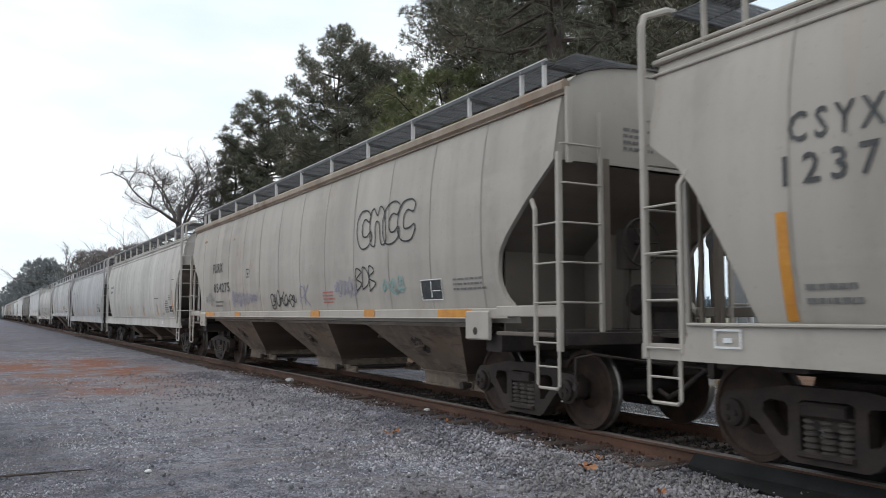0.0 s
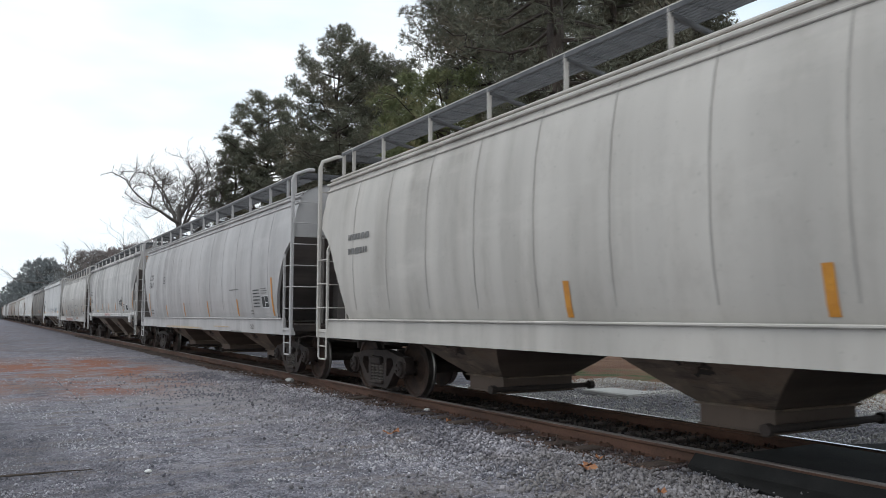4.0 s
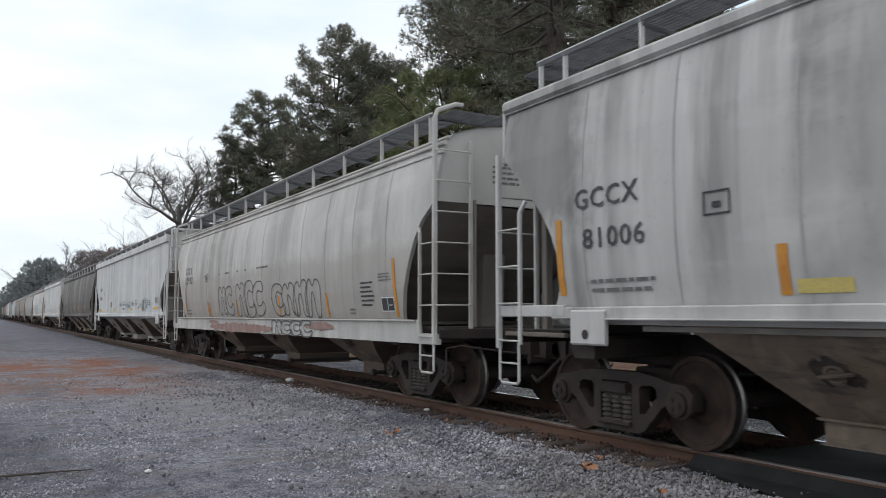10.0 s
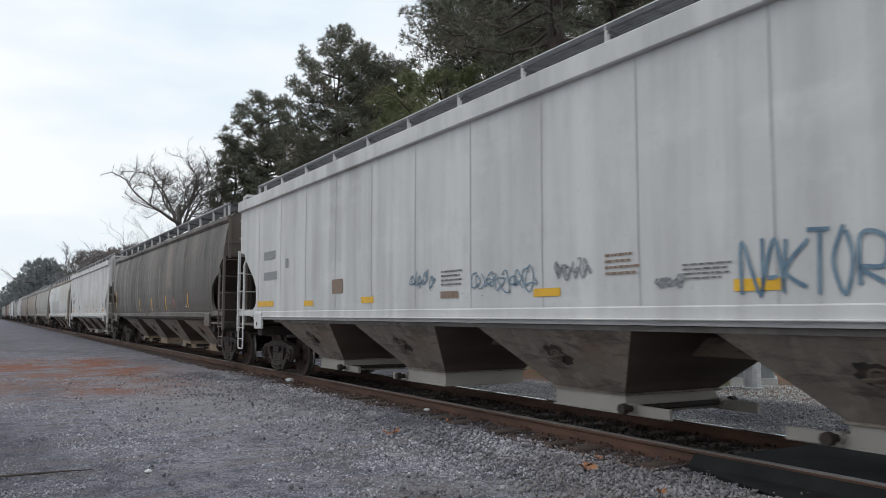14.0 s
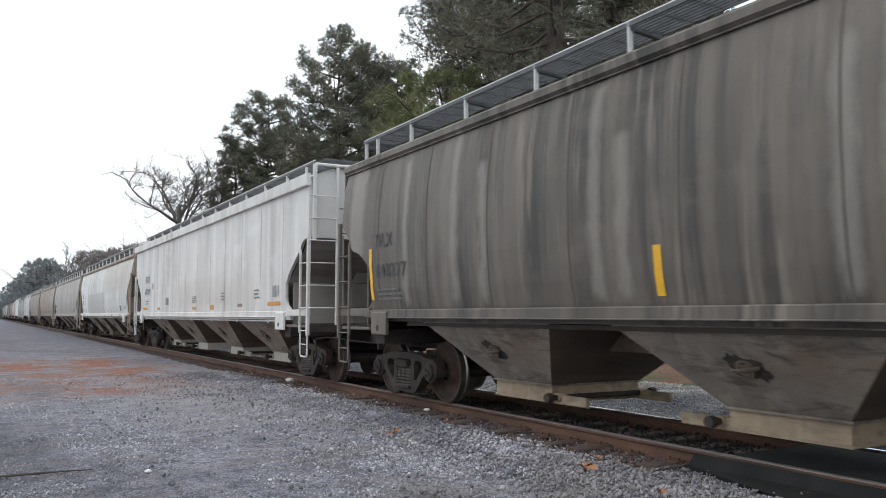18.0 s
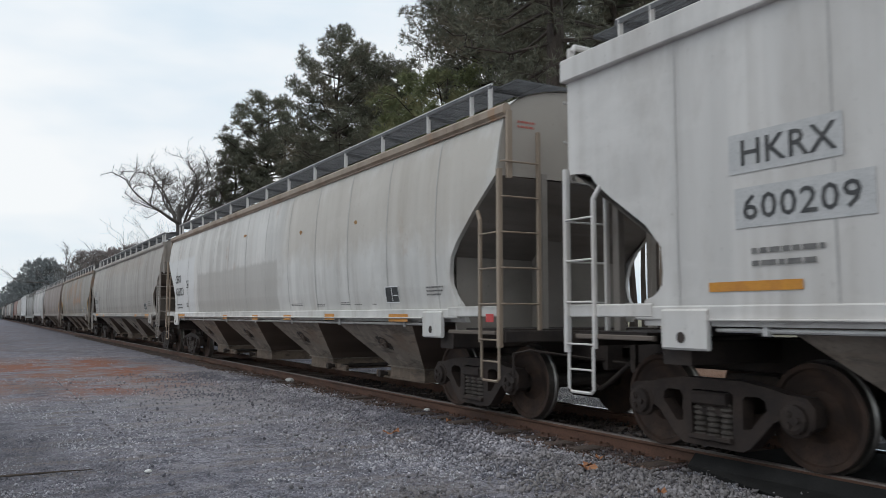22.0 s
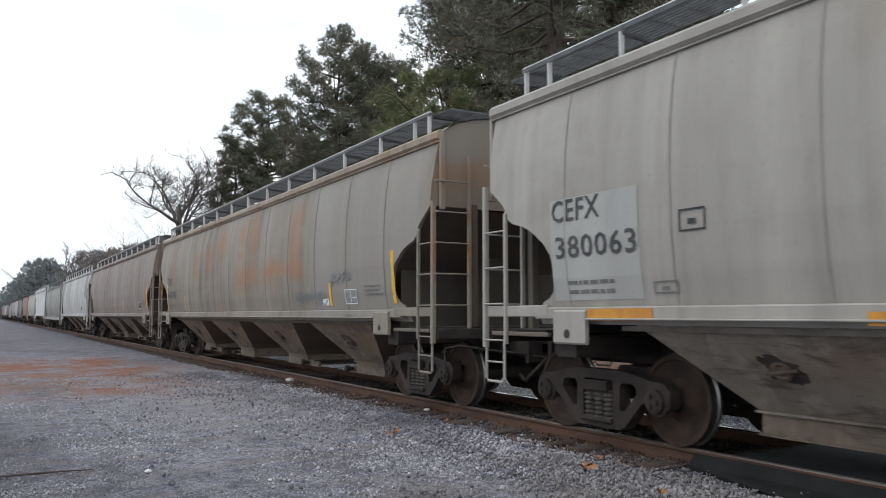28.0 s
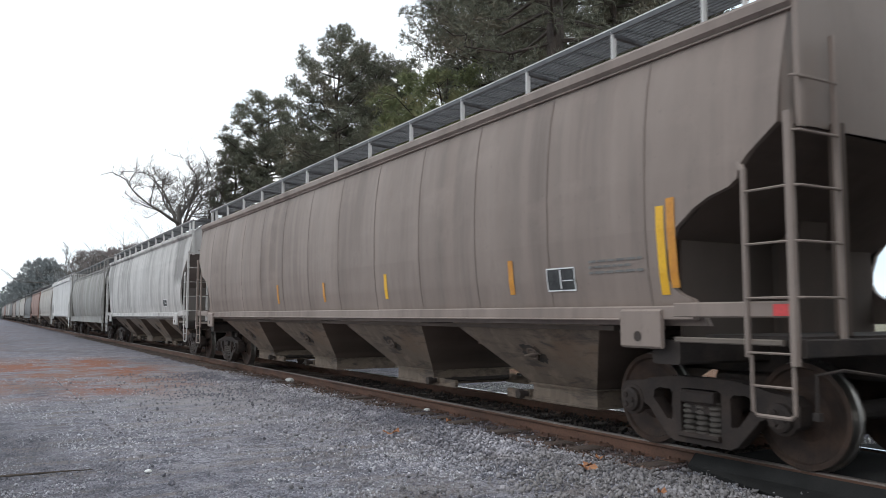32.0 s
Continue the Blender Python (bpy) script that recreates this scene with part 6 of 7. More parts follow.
def scrawl(key, style, mat, what, y, z, w, h):
    """Spray-can strokes: outlined round letters, or a quick tag of stroked letters."""
    n = what if isinstance(what, int) else len(what)
    g, rng = Geo(), random.Random(int(abs(y) * 53) + n)
    cell = w / n
    for i in range(n):
        cy, cz = y + w / 2 - cell * (i + 0.5), z + h / 2
        if style == "bubble":
            lean, tall = rng.uniform(-0.15, 0.15), rng.uniform(0.86, 1.08)
            u = lambda a, b: (cy - cell * 0.58 * (a + lean * b), cz + h * 0.5 * tall * b)
            hump = [(-0.95, -0.9), (-0.98, 0.2), (-0.80, 0.80), (-0.35, 1.0), (0.0, 0.62), (0.35, 1.0), (0.82, 0.85), (1.0, 0.2), (0.92, -0.85), (0.55, -1.0), (0.30, -0.75), (0.25, 0.0), (0.0, 0.30), (-0.22, 0.0), (-0.30, -0.8), (-0.62, -1.02), (-0.95, -0.9)]
            if rng.random() < 0.45:
                hump = [(0.9, 0.75), (0.45, 1.0), (-0.4, 0.95), (-0.95, 0.45), (-0.95, -0.4), (-0.5, -0.98), (0.4, -1.0), (0.95, -0.6), (0.8, -0.25), (0.3, -0.45), (-0.2, -0.35), (-0.3, 0.2), (0.1, 0.5), (0.7, 0.35), (0.9, 0.75)]
            ribbon(g, key, smooth([u(a + rng.uniform(-0.06, 0.06), b + rng.uniform(-0.05, 0.05)) for a, b in hump]), 0.026)
        elif isinstance(what, int):
            turn0, tall = rng.uniform(0, 6), rng.uniform(0.55, 1.0)
            loop = [(cy - cell * (0.55 * (k / 9 - 0.5) + rng.uniform(0.24, 0.42) * math.cos(k * 1.45 + turn0)), cz + 0.5 * h * tall * rng.uniform(0.25, 1.15) * math.sin(k * rng.uniform(1.3, 1.7) + turn0)) for k in range(10)]
            ribbon(g, key, smooth(loop, 5), 0.018 if h < 0.4 else 0.026)
        else:
            letter = what[i]
            slant, size = rng.uniform(0.0, 0.25), rng.uniform(0.85, 1.2)
            for stroke in GLYPH[letter].split("|"):
                ctl = []
                for mark_at in stroke.split():
                    a, b = (1.0 if mark_at[0] == "1" else int(mark_at[0]) / 10), (1.0 if mark_at[1] == "1" else int(mark_at[1]) / 10)
                    ctl.append((cy - (a - 0.5 + slant * (b - 0.5)) * cell * 0.92 + rng.gauss(0, 0.04) * cell, cz + (b - 0.5) * h * size + rng.gauss(0, 0.03) * h))
                ribbon(g, key, smooth(ctl), 0.024 if h < 0.4 else 0.034)
    put("graffiti", g, key, mat, {"bubble": "outlined spray-paint graffiti", "tag": "quick spray-paint scrawl"}[style], "stuff")


def spatter(key, mat, y, z, w, h, count):
    """Small splashes of dirt thrown up on the lower side."""
    g, rng = Geo(), random.Random(count + int(w * 10))
    for i in range(count):
        cy, cz = y + rng.choice((-0.3, -0.16, 0.02, 0.2)) * w + rng.gauss(0, 0.06) * w, z + abs(rng.gauss(0, 0.4)) * h
        a, b = rng.uniform(0.005, 0.03), rng.uniform(0.003, 0.008)
        ring = [(cy + a * math.cos(q) * rng.uniform(0.6, 1.1), cz + b * math.sin(q) * rng.uniform(0.6, 1.1)) for q in [6.2832 * k / 7 for k in range(7)]]
        g.add([(-skin(key, zz, 0.007), yy, zz) for yy, zz in ring], [tuple(range(7))])
    put("dirt_spatter", g, key, mat, "small splashes of brown dirt", "stuff")


def air_pipe(key, mat):
    """The thin pipe clipped along the bottom edge of the yard-side sill."""
    spec = SPECS[key]
    h = (spec["rear"] - spec["front"]) / 2
    pipe = part("air_pipe", Geo().tube([(-1.52, -h + 2.0, 1.19), (-1.50, -h / 2, 1.185), (-1.52, 0, 1.19), (-1.50, h / 2, 1.185), (-1.52, h - 1.9, 1.19)], 0.02, 7).mesh("air_pipe", mat), spec["ob"], label="thin pale air pipe under the sill")
    clip = Geo().bar((-1.535, -0.03, 1.20), (-1.535, 0.03, 1.20), 0.02, 0.11, 0.004).mesh("pipe_clip", mat)
    for i in range(7):
        part("pipe_clip", clip, pipe, (0, -h + 2.6 + (2 * h - 5.0) * i / 6, 0))


def stencil(key, words, y, z, w, h, ink="ink_letters"):
    """Lettering in the built-in font, fitted to w by h and laid on the curved side."""
    cu = bpy.data.curves.new("lettering", "FONT")
    cu.body, cu.size, cu.resolution_u, cu.offset = words, 1.0, 2, 0.012
    cu.space_character = 1.4 if SPECS[key]["kind"] == "deep" else 1.08
    ob = new("lettering", cu)
    me = bpy.data.meshes.new_from_object(ob.evaluated_get(bpy.context.evaluated_depsgraph_get()))
    bpy.data.objects.remove(ob)
    n = len(me.vertices)
    co = np.empty(n * 3)
    me.vertices.foreach_get("co", co)
    co = co.reshape(n, 3)
    lo, hi = co.min(0), co.max(0)
    u = (co[:, 0] - lo[0]) / (hi[0] - lo[0])
    v = (co[:, 1] - lo[1]) / (hi[1] - lo[1])
    out = np.zeros((n, 3))
    for i in range(n):
        zz = z + v[i] * h
        out[i] = (-skin(key, zz, 0.012), y + w / 2 - u[i] * w, zz)
    me.vertices.foreach_set("co", out.ravel())
    me.materials.clear()
    me.materials.append(M[ink])
    me.update()
    part("lettering", me, SPECS[key]["ob"], label="black stencilled lettering" if ink != "red_ink" else "red stencilled warning")


M["ink_letters"] = surface("worn_black_lettering", (0.045, 0.045, 0.047), (0.09, 0.088, 0.085), 9.0, 0.7)



def end_lines(key, mat, n, x, z, w, h):
    """Small lettering on the front bulkhead, too small to read."""
    spec, g, rng = SPECS[key], Geo(), random.Random(n + int(z * 100))
    y = -(spec["rear"] - spec["front"]) / 2 + 0.07 - 0.006
    pitch = h / n
    for i in range(n):
        a, zz = x, z + h - (i + 0.7) * pitch
        stop = x + w * rng.uniform(0.6, 1.0)
        while a < stop:
            k = min(rng.uniform(0.08, 0.22) * w, stop - a)
            g.add([(a, y, zz), (a + k, y, zz), (a + k, y, zz + pitch * 0.45), (a, y, zz + pitch * 0.45)], [(0, 1, 2, 3)])
            a += k + 0.03 * w
    put("stencilled_lines", g, key, mat, "small stencilled lettering on the end wall", "stuff")


air_pipe("i", P["white_b"])
air_pipe("j", P["white_a"])
end_lines("j", "grey_ink", 6, -0.45, 3.25, 0.8, 0.72)
end_lines("j", "red_ink", 2, -1.28, 3.62, 0.3, 0.12)
end_lines("e", "orange", 3, -1.28, 3.45, 0.16, 0.26)
for end_key in "bdfkl":
    end_lines(end_key, "grey_ink", 4, -0.6, 3.2, 0.6, 0.3)
stencil("b", "FURX", 5.60, 2.42, 0.98, 0.24)
stencil("b", "854275", 5.23, 1.90, 1.54, 0.24)
lines("b", "grey_ink", 2, 5.50, 1.52, 0.81, 0.20)
frame_mark("b", "black", 2.86, 2.19, 0.26, 0.20)
mark("b", "orange", 6.38, 1.26, 0.96, 0.13)
mark("b", "orange", 3.69, 1.28, 0.47, 0.10)
mark("b", "orange", -6.54, 1.28, 0.86, 0.11)
mark("b", "orange", -3.90, 1.29, 0.39, 0.11)
mark("b", "orange", -1.50, 1.28, 0.44, 0.12)
placard("b", "black", -5.88, 1.52, 0.59, 0.29)
lines("b", "grey_ink", 3, -6.87, 1.63, 0.79, 0.19)
scrawl("b", "bubble", "black", 4, -4.45, 2.41, 1.99, 0.59)
scrawl("b", "tag", "black", 4, 0.42, 1.38, 1.60, 0.50)
scrawl("b", "tag", "black", "BDB", -3.74, 1.71, 0.77, 0.38)
scrawl("b", "tag", "violet", 5, -2.87, 1.59, 0.98, 0.36)
scrawl("b", "tag", "violet", "PK", -0.87, 1.52, 0.5, 0.36)
scrawl("b", "tag", "teal", 3, -4.71, 1.56, 0.77, 0.40)
lines("b", "red_ink", 4, -2.11, 1.52, 0.56, 0.24)
scrawl("b", "tag", "violet", 7, 3.24, 1.51, 2.09, 0.42)
scrawl("b", "tag", "slate", 4, 6.45, 1.57, 0.94, 0.35)
spot("b", "rust", 7.18, 3.31, 0.35, 0.09)
spot("b", "rust", 4.20, 3.16, 0.23, 0.06)
stencil("a", "CSYX", 6.56, 2.63, 0.78, 0.24)
stencil("a", "1237", 6.61, 2.30, 0.78, 0.24)
mark("a", "orange", 7.03, 1.27, 0.10, 0.84)
lines("a", "grey_ink", 2, 6.62, 1.38, 0.52, 0.21)
frame_mark("a", "white_ink", 7.56, 1.04, 0.28, 0.16)
mark("c", "orange", -7.19, 1.32, 0.10, 0.82)
mark("c", "orange", -4.55, 1.30, 0.10, 0.40)
mark("c", "orange", -1.68, 1.30, 0.10, 0.40)
mark("c", "orange", 1.36, 1.29, 0.10, 0.39)
placard("c", "black", -6.91, 1.39, 0.49, 0.25)
lines("c", "black", 6, -6.25, 1.39, 0.55, 0.44)
lines("c", "grey_ink", 3, -6.83, 1.82, 0.41, 0.16)
lines("c", "grey_ink", 2, -5.57, 1.30, 0.28, 0.12)
lines("c", "black", 1, -7.26, 2.69, 0.25, 0.02)
lines("c", "black", 1, -7.33, 2.45, 0.41, 0.05)
lines("c", "grey_ink", 1, -4.53, 1.87, 0.92, 0.09)
lines("c", "grey_ink", 2, 6.66, 2.29, 0.94, 0.47)
frame_mark("c", "white_ink", -5.93, 1.02, 0.30, 0.09)
stencil("d", "CSYX", 6.67, 2.56, 0.70, 0.21)
stencil("d", "13017", 6.67, 2.28, 0.82, 0.21)
lines("d", "grey_ink", 2, 6.70, 1.34, 0.50, 0.21)
mark("d", "orange", -4.54, 1.29, 0.10, 0.41)
mark("d", "orange", -1.57, 1.27, 0.10, 0.42)
mark("d", "orange", 1.40, 1.27, 0.10, 0.41)
mark("d", "orange", 4.13, 1.26, 0.10, 0.39)
mark("d", "orange", -7.27, 1.30, 0.10, 0.82)
mark("d", "orange", 7.09, 1.27, 0.10, 0.84)
placard("d", "black", -6.77, 1.47, 0.46, 0.27)
lines("d", "black", 6, -6.17, 1.48, 0.53, 0.44)
lines("d", "grey_ink", 3, -6.73, 1.78, 0.46, 0.15)
lines("d", "grey_ink", 2, -5.72, 1.32, 0.24, 0.13)
scuff("d", "tan_rub", 1.25, 0.84, 5.15, 0.23)
scuff("d", "tan_rub", -3.32, 0.97, 1.82, 0.11)
lines("d", "grey_ink", 1, -4.37, 1.91, 0.95, 0.06)
frame_mark("d", "grey_ink", -6.00, 1.01, 0.26, 0.09)
lines("d", "grey_ink", 1, -4.78, 0.89, 1.07, 0.09)
frame_mark("d", "black", 4.39, 2.38, 0.30, 0.21)
stencil("e", "GCCX", 6.59, 2.40, 0.93, 0.21)
stencil("e", "81006", 6.50, 1.99, 0.89, 0.21)
frame_mark("e", "black", 5.21, 2.16, 0.29, 0.21)
mark("e", "orange", 4.61, 1.47, 0.10, 0.40)
mark("e", "orange", 7.34, 1.52, 0.10, 0.81)
mark("e", "yellow_card", 4.28, 1.48, 0.46, 0.11)
lines("e", "grey_ink", 2, 6.35, 1.53, 1.04, 0.18)
mark("e", "orange", -2.35, 1.47, 0.10, 0.41)
mark("e", "orange", -0.01, 1.48, 0.10, 0.40)
mark("e", "orange", 2.20, 1.49, 0.10, 0.40)
stencil("e", "DO NOT HAMMER ON SIDES OF CAR", -0.03, 1.27, 2.03, 0.13, "red_ink")
lines("e", "grey_ink", 3, -2.76, 1.50, 0.56, 0.11)
lines("e", "grey_ink", 2, -0.37, 1.51, 0.47, 0.06)
lines("e", "grey_ink", 2, 2.53, 1.51, 0.51, 0.12)
mark("e", "orange", -7.34, 1.51, 0.10, 0.80)
mark("e", "orange", -4.69, 1.49, 0.10, 0.40)
mark("e", "orange", -2.43, 1.51, 0.10, 0.35)
placard("e", "black", -5.78, 1.51, 0.39, 0.26)
scrawl("e", "tag", "black", 5, -4.04, 1.66, 1.04, 0.42)
lines("e", "grey_ink", 3, -5.06, 1.54, 0.41, 0.29)
lines("e", "grey_ink", 2, -6.78, 1.51, 0.69, 0.09)
mark("f", "orange", -7.19, 1.29, 0.10, 0.88)
mark("f", "orange", -4.42, 1.29, 0.10, 0.42)
mark("f", "orange", -1.74, 1.29, 0.10, 0.42)
mark("f", "orange", 1.47, 1.28, 0.10, 0.42)
mark("f", "orange", 4.16, 1.27, 0.10, 0.39)
placard("f", "black", -6.92, 1.37, 0.45, 0.22)
lines("f", "black", 6, -6.21, 1.45, 0.50, 0.43)
lines("f", "grey_ink", 3, -6.87, 1.84, 0.45, 0.14)
lines("f", "grey_ink", 2, -5.56, 1.32, 0.28, 0.13)
scrawl("f", "bubble", "slate_ink", 4, -2.74, 1.28, 2.71, 0.71)
scrawl("f", "bubble", "slate_ink", 3, 0.34, 1.30, 2.12, 0.77)
scrawl("f", "bubble", "slate_ink", 2, 2.42, 1.29, 1.33, 0.77)
scrawl("f", "bubble", "slate_ink", 4, -2.69, 0.92, 2.30, 0.29)
for yy, ww in ((4.46, 0.36), (3.0, 0.14), (2.25, 0.42), (1.29, 0.2), (0.6, 0.2), (-0.72, 0.9)):
    lines("f", "grey_ink", 1, yy, 2.34, ww, 0.09)
scuff("f", "red_rub", 1.13, 0.86, 5.35, 0.32)
scuff("f", "red_rub", -4.21, 1.02, 1.49, 0.19)
scuff("f", "red_rub", 3.47, 1.08, 0.99, 0.13)
stencil("f", "CSYX", 6.58, 2.51, 0.80, 0.21)
stencil("f", "12902", 6.53, 2.23, 0.91, 0.21)
mark("f", "orange", 7.02, 1.30, 0.10, 0.81)
mark("f", "orange", 4.33, 1.28, 0.10, 0.42)
lines("f", "grey_ink", 2, 6.62, 1.32, 0.55, 0.19)
frame_mark("f", "black", 4.38, 2.22, 0.25, 0.21)
frame_mark("f", "white_ink", 7.62, 1.05, 0.30, 0.13)
mark("g", "grey_panel", 7.47, 2.51, 0.79, 0.18)
mark("g", "grey_panel", 7.39, 2.07, 0.90, 0.17)
mark("g", "grey_panel", 6.32, 2.27, 0.18, 0.20)
mark("g", "brown_panel", 3.64, 1.69, 0.49, 0.25)
lines("g", "brown_panel", 4, -3.52, 1.70, 0.49, 0.24)
mark("g", "yellow", 7.73, 1.50, 1.13, 0.12)
mark("g", "yellow", 5.06, 1.49, 0.49, 0.10)
mark("g", "yellow", 2.39, 1.51, 0.48, 0.10)
mark("g", "yellow", -2.32, 1.52, 0.48, 0.09)
mark("g", "yellow", -5.07, 1.51, 0.48, 0.10)
mark("g", "brown_panel", -0.21, 1.54, 0.47, 0.09)
lines("g", "grey_ink", 4, -0.33, 1.70, 0.65, 0.23)
lines("g", "grey_ink", 4, -4.57, 1.62, 0.57, 0.16)
scrawl("g", "tag", "blue", 5, -1.47, 1.55, 1.36, 0.35)
scrawl("g", "tag", "blue", 4, 0.53, 1.66, 0.75, 0.29)
scrawl("g", "tag", "slate", 4, -2.76, 1.67, 0.60, 0.24)
scrawl("g", "tag", "blue", "NAKTOR", -5.52, 1.49, 1.21, 0.42)
scrawl("g", "tag", "slate", 3, -4.13, 1.54, 0.34, 0.14)
mark("g", "yellow", -7.70, 1.52, 0.92, 0.09)
mark("g", "grey_panel", -7.75, 1.74, 0.30, 0.20)
mark("g", "grey_panel", -8.10, 1.72, 0.06, 0.22)
lines("g", "grey_ink", 3, -6.45, 1.69, 0.62, 0.19)
mark("h", "yellow", -5.93, 1.54, 0.10, 0.42)
mark("h", "yellow", -2.56, 1.49, 0.10, 0.47)
mark("h", "yellow", 0.04, 1.48, 0.10, 0.46)
mark("h", "yellow", 2.63, 1.49, 0.10, 0.47)
lines("h", "red_ink", 4, -3.92, 1.56, 0.46, 0.32)
lines("h", "white_ink", 2, -5.66, 1.56, 0.21, 0.10)
stencil("h", "TILX", 8.39, 2.37, 0.68, 0.21)
stencil("h", "648277", 8.14, 1.90, 1.03, 0.21)
mark("h", "yellow", 8.84, 1.55, 0.10, 0.81)
lines("h", "grey_ink", 3, 8.21, 1.54, 0.84, 0.21)
stencil("i", "HKRX", 7.23, 2.53, 0.85, 0.21)
stencil("i", "600209", 7.14, 2.08, 1.02, 0.21)
mark("i", "tan_panel", 6.16, 2.25, 0.25, 0.21)
lines("i", "brown_panel", 4, 3.47, 1.66, 0.51, 0.24)
mark("i", "orange", 7.58, 1.51, 0.90, 0.08)
mark("i", "orange", 4.97, 1.50, 0.45, 0.08)
lines("i", "grey_ink", 2, 7.20, 1.69, 0.76, 0.20)
mark("i", "orange", -7.84, 1.52, 0.87, 0.08)
lines("i", "brown_panel", 3, -3.71, 1.69, 0.42, 0.23)
mark("i", "pale_panel", 7.27, 2.47, 1.02, 0.33)
mark("i", "pale_panel", 7.13, 2.02, 1.20, 0.33)
mark("i", "grey_panel", 3.48, 1.65, 0.46, 0.24)
lines("i", "grey_ink", 4, -0.45, 1.66, 0.60, 0.22)
mark("i", "orange", -0.47, 1.47, 0.44, 0.08)
mark("i", "orange", -2.56, 1.46, 0.41, 0.13)
mark("i", "brown_panel", -5.25, 1.51, 0.41, 0.08)
mark("i", "grey_panel", -7.87, 1.70, 0.28, 0.24)
mark("i", "grey_panel", -8.12, 1.72, 0.06, 0.22)
lines("i", "grey_ink", 3, -6.62, 1.68, 0.44, 0.24)
spatter("i", "tan_panel", -1.2, 1.62, 7.0, 0.62, 260)
spatter("i", "brown_panel", -2.6, 1.58, 5.0, 0.5, 160)
spatter("g", "grey_panel", 1.0, 1.52, 9.0, 0.35, 60)
stencil("j", "CEFX", 8.17, 2.31, 0.77, 0.24)
stencil("j", "635723", 7.94, 1.92, 1.06, 0.24)
frame_mark("j", "black", 6.86, 2.14, 0.30, 0.21)
lines("j", "grey_ink", 2, 8.02, 1.51, 0.81, 0.19)
frame_mark("j", "grey_ink", 6.98, 1.56, 0.25, 0.12)
mark("j", "orange", 7.61, 1.24, 0.88, 0.11)
lines("j", "grey_ink", 2, -2.77, 1.49, 0.76, 0.06)
lines("j", "grey_ink", 2, -4.04, 1.47, 0.50, 0.06)
lines("j", "grey_ink", 2, -5.14, 1.48, 0.40, 0.07)
lines("j", "grey_ink", 1, -5.70, 1.48, 0.35, 0.03)
lines("j", "grey_ink", 1, -6.32, 1.47, 0.19, 0.04)
placard("j", "black", -6.97, 1.50, 0.45, 0.25)
mark("j", "orange", -7.24, 1.22, 0.63, 0.11)
mark("j", "orange", -4.54, 1.23, 0.45, 0.11)
mark("j", "orange", -2.27, 1.22, 0.44, 0.10)
mark("j", "orange", -0.08, 1.21, 0.41, 0.11)
mark("j", "orange", 2.51, 1.21, 0.38, 0.11)
spot("j", "rust", -5.65, 2.82, 0.14, 0.08)
spot("j", "rust", -2.98, 2.88, 0.17, 0.09)
spot("j", "rust", 0.95, 3.17, 0.32, 0.07)
lines("j", "grey_ink", 3, -8.31, 1.58, 0.50, 0.15)
mark("j", "red_tag", -9.71, 1.23, 0.17, 0.10)
mark("k", "pale_patch", 7.86, 1.47, 1.34, 1.08)
stencil("k", "CEFX", 8.11, 2.30, 0.77, 0.24)
stencil("k", "380063", 7.83, 1.91, 1.22, 0.24)
lines("k", "grey_ink", 2, 7.86, 1.52, 0.84, 0.19)
frame_mark("k", "black", 6.53, 2.05, 0.30, 0.20)
frame_mark("k", "grey_ink", 6.90, 1.51, 0.30, 0.12)
mark("k", "orange", 7.49, 1.26, 0.91, 0.12)
mark("k", "orange", 4.78, 1.24, 0.39, 0.10)
placard("k", "black", -6.92, 1.50, 0.49, 0.27)
lines("k", "grey_ink", 3, -7.85, 1.63, 0.64, 0.22)
mark("k", "orange", -7.52, 1.23, 0.99, 0.12)
mark("k", "orange", -4.93, 1.23, 0.47, 0.11)
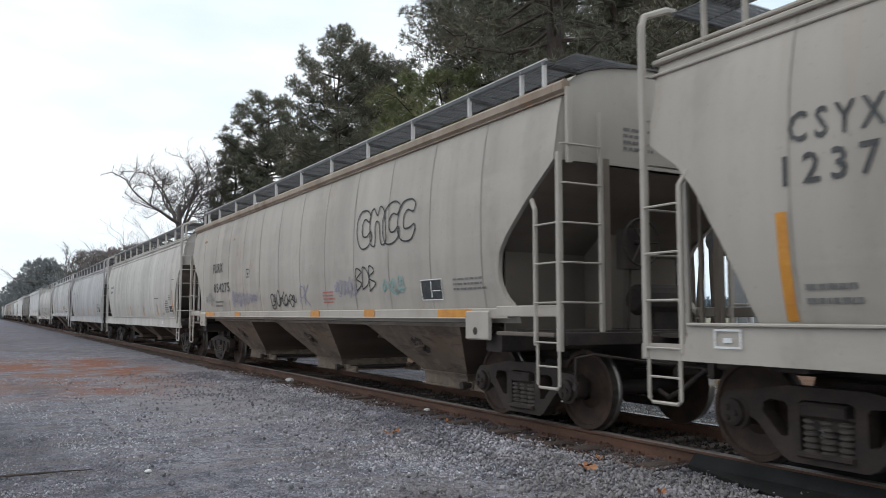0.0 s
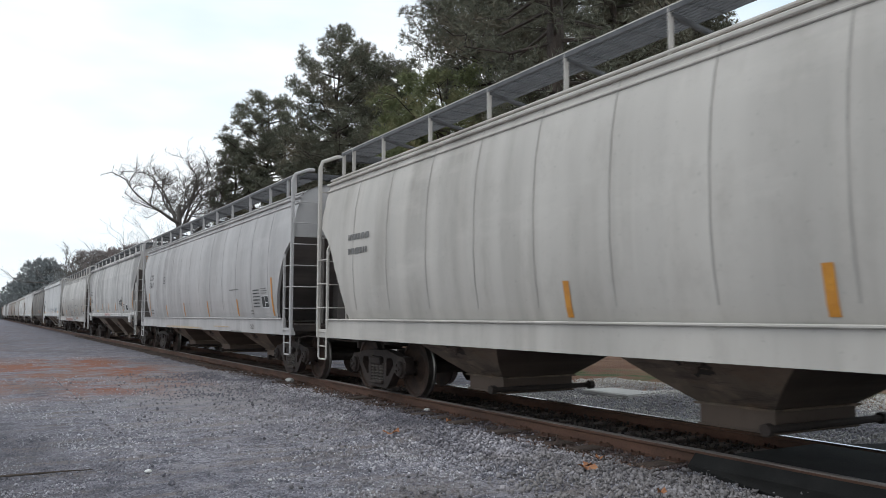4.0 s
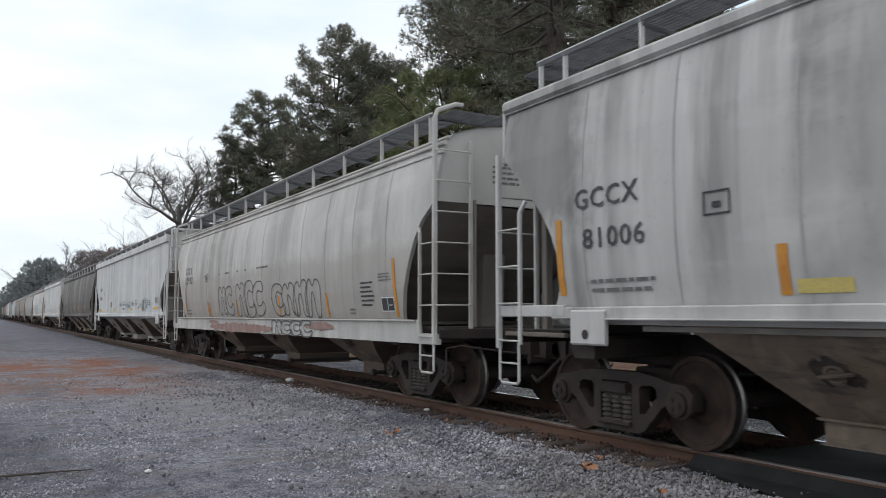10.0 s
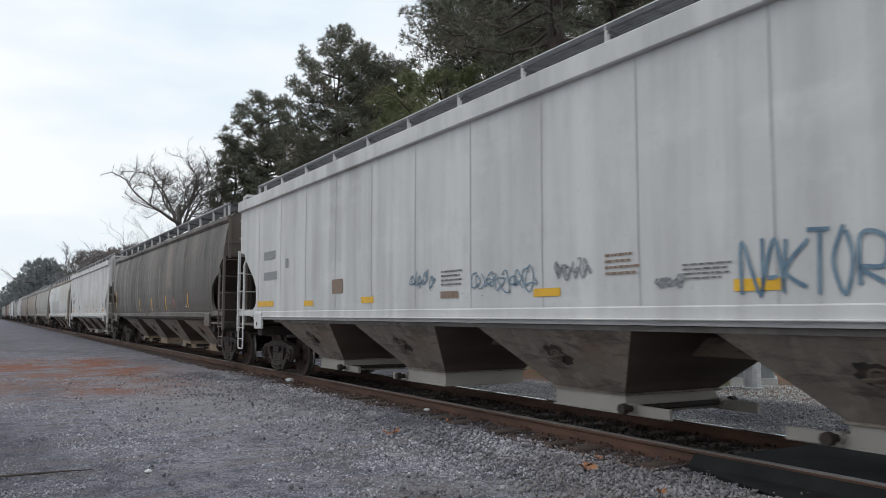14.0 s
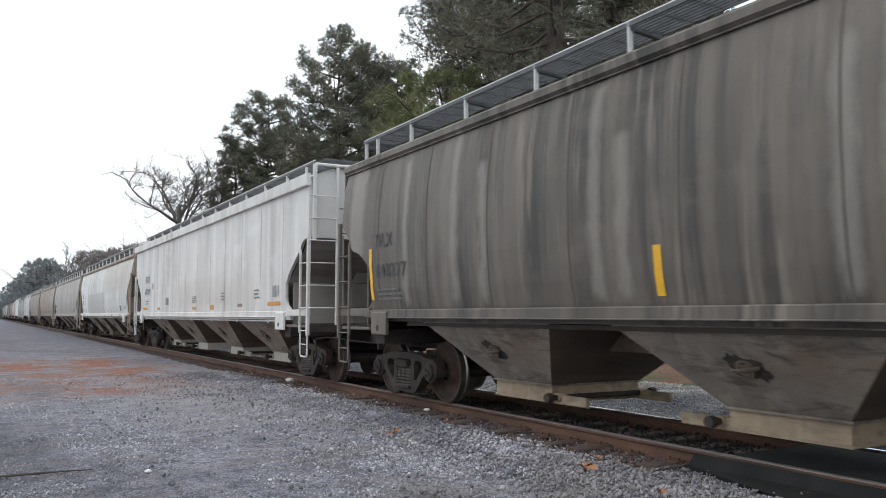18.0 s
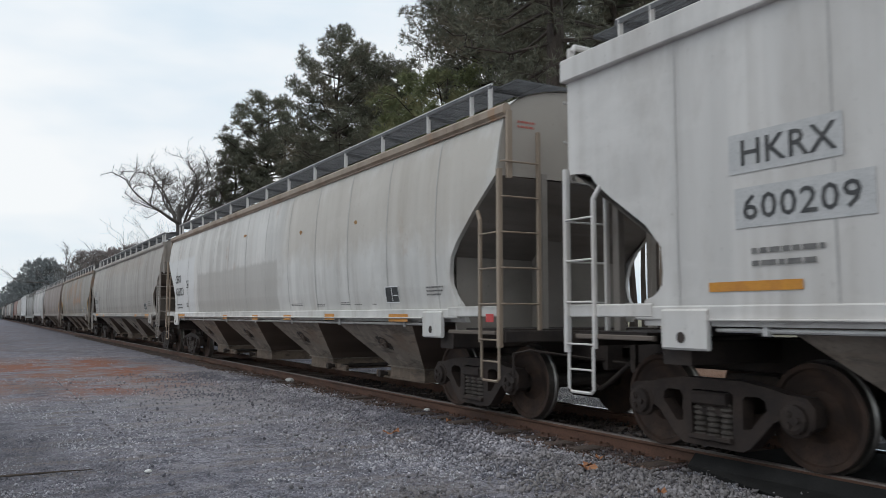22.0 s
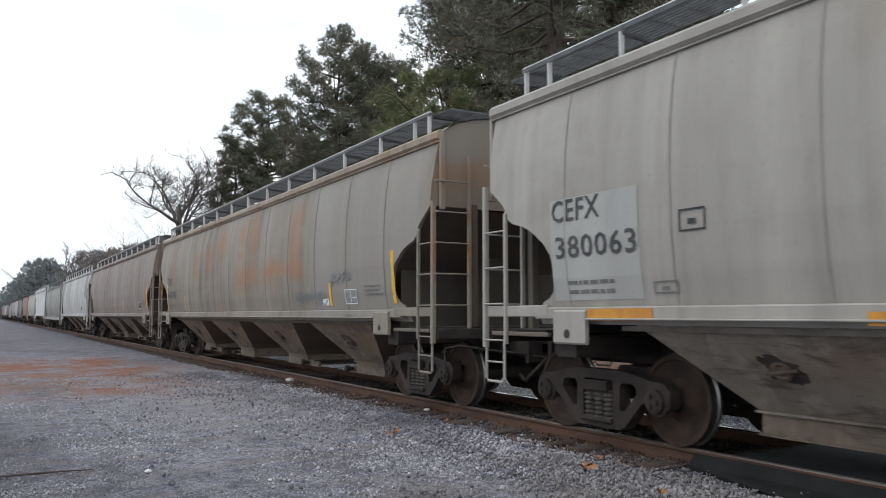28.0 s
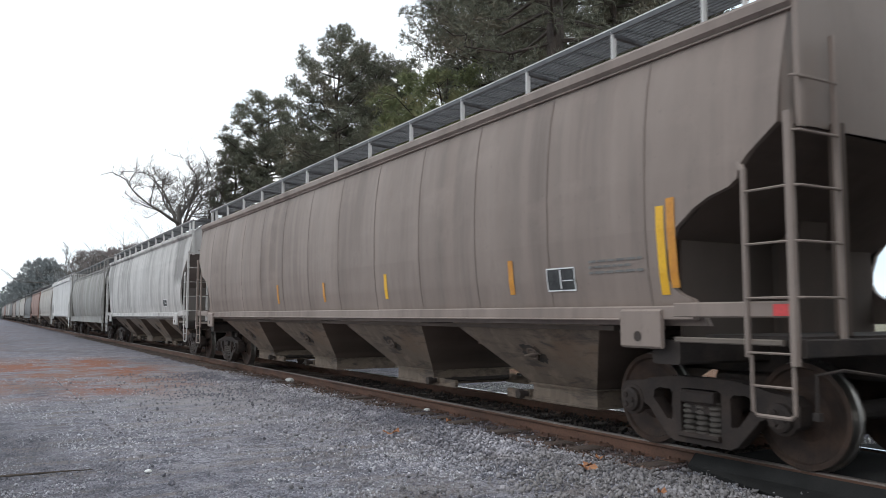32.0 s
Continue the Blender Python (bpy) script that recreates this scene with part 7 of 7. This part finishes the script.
mark("l", "yellow", -8.52, 1.49, 0.10, 0.80)
mark("l", "yellow", -5.98, 1.48, 0.10, 0.41)
placard("l", "white_ink", -6.89, 1.50, 0.49, 0.25)
lines("l", "grey_ink", 3, -7.82, 1.62, 0.70, 0.20)
scrawl("l", "tag", "slate", 4, -4.94, 1.44, 1.67, 0.44)
scrawl("l", "tag", "slate", 4, -6.47, 1.78, 0.98, 0.36)
mark("l", "white_ink", -5.72, 1.49, 0.30, 0.12)
frame_mark("l", "grey_ink", -6.88, 1.25, 0.23, 0.08)
stencil("l", "TILX", 7.95, 2.28, 0.73, 0.24)
stencil("l", "640710", 7.69, 1.84, 1.12, 0.24)
mark("l", "yellow", 8.41, 1.50, 0.10, 0.84)
mark("l", "yellow", 5.80, 1.46, 0.10, 0.44)
lines("l", "grey_ink", 2, 7.76, 1.51, 0.80, 0.18)
frame_mark("l", "grey_ink", 6.40, 2.04, 0.26, 0.20)
frame_mark("l", "grey_ink", 6.77, 1.49, 0.26, 0.12)
mark("m", "yellow", -8.38, 1.50, 0.10, 0.81)
mark("m", "orange", -8.51, 1.56, 0.10, 0.81)
mark("m", "orange", -5.97, 1.55, 0.10, 0.40)
mark("m", "yellow", -2.61, 1.56, 0.10, 0.38)
mark("m", "orange", -0.04, 1.55, 0.10, 0.35)
mark("m", "orange", 2.56, 1.55, 0.10, 0.39)
placard("m", "black", -6.89, 1.57, 0.48, 0.25)
lines("m", "grey_ink", 3, -7.76, 1.72, 0.80, 0.17)
mark("m", "red_tag", -9.63, 1.31, 0.16, 0.11)
placard("n", "black", -5.55, 1.60, 0.59, 0.24)


def motions():
    """The train rolls by at about 26 km/h, slowing a little; its wheels turn with it."""
    for car, y0 in TRAIN:
        walk(car, [(t, pose(XT, y0 - travel(t), ZR)) for t in range(0, 33)])
    turns = [(i / 15, math.degrees(travel(i / 15) / 0.457)) for i in range(481)]
    for w in WHEELS:
        x, y, z = w.location
        walk(w, [(t, pose(x, y, z, a)) for t, a in turns])


motions()
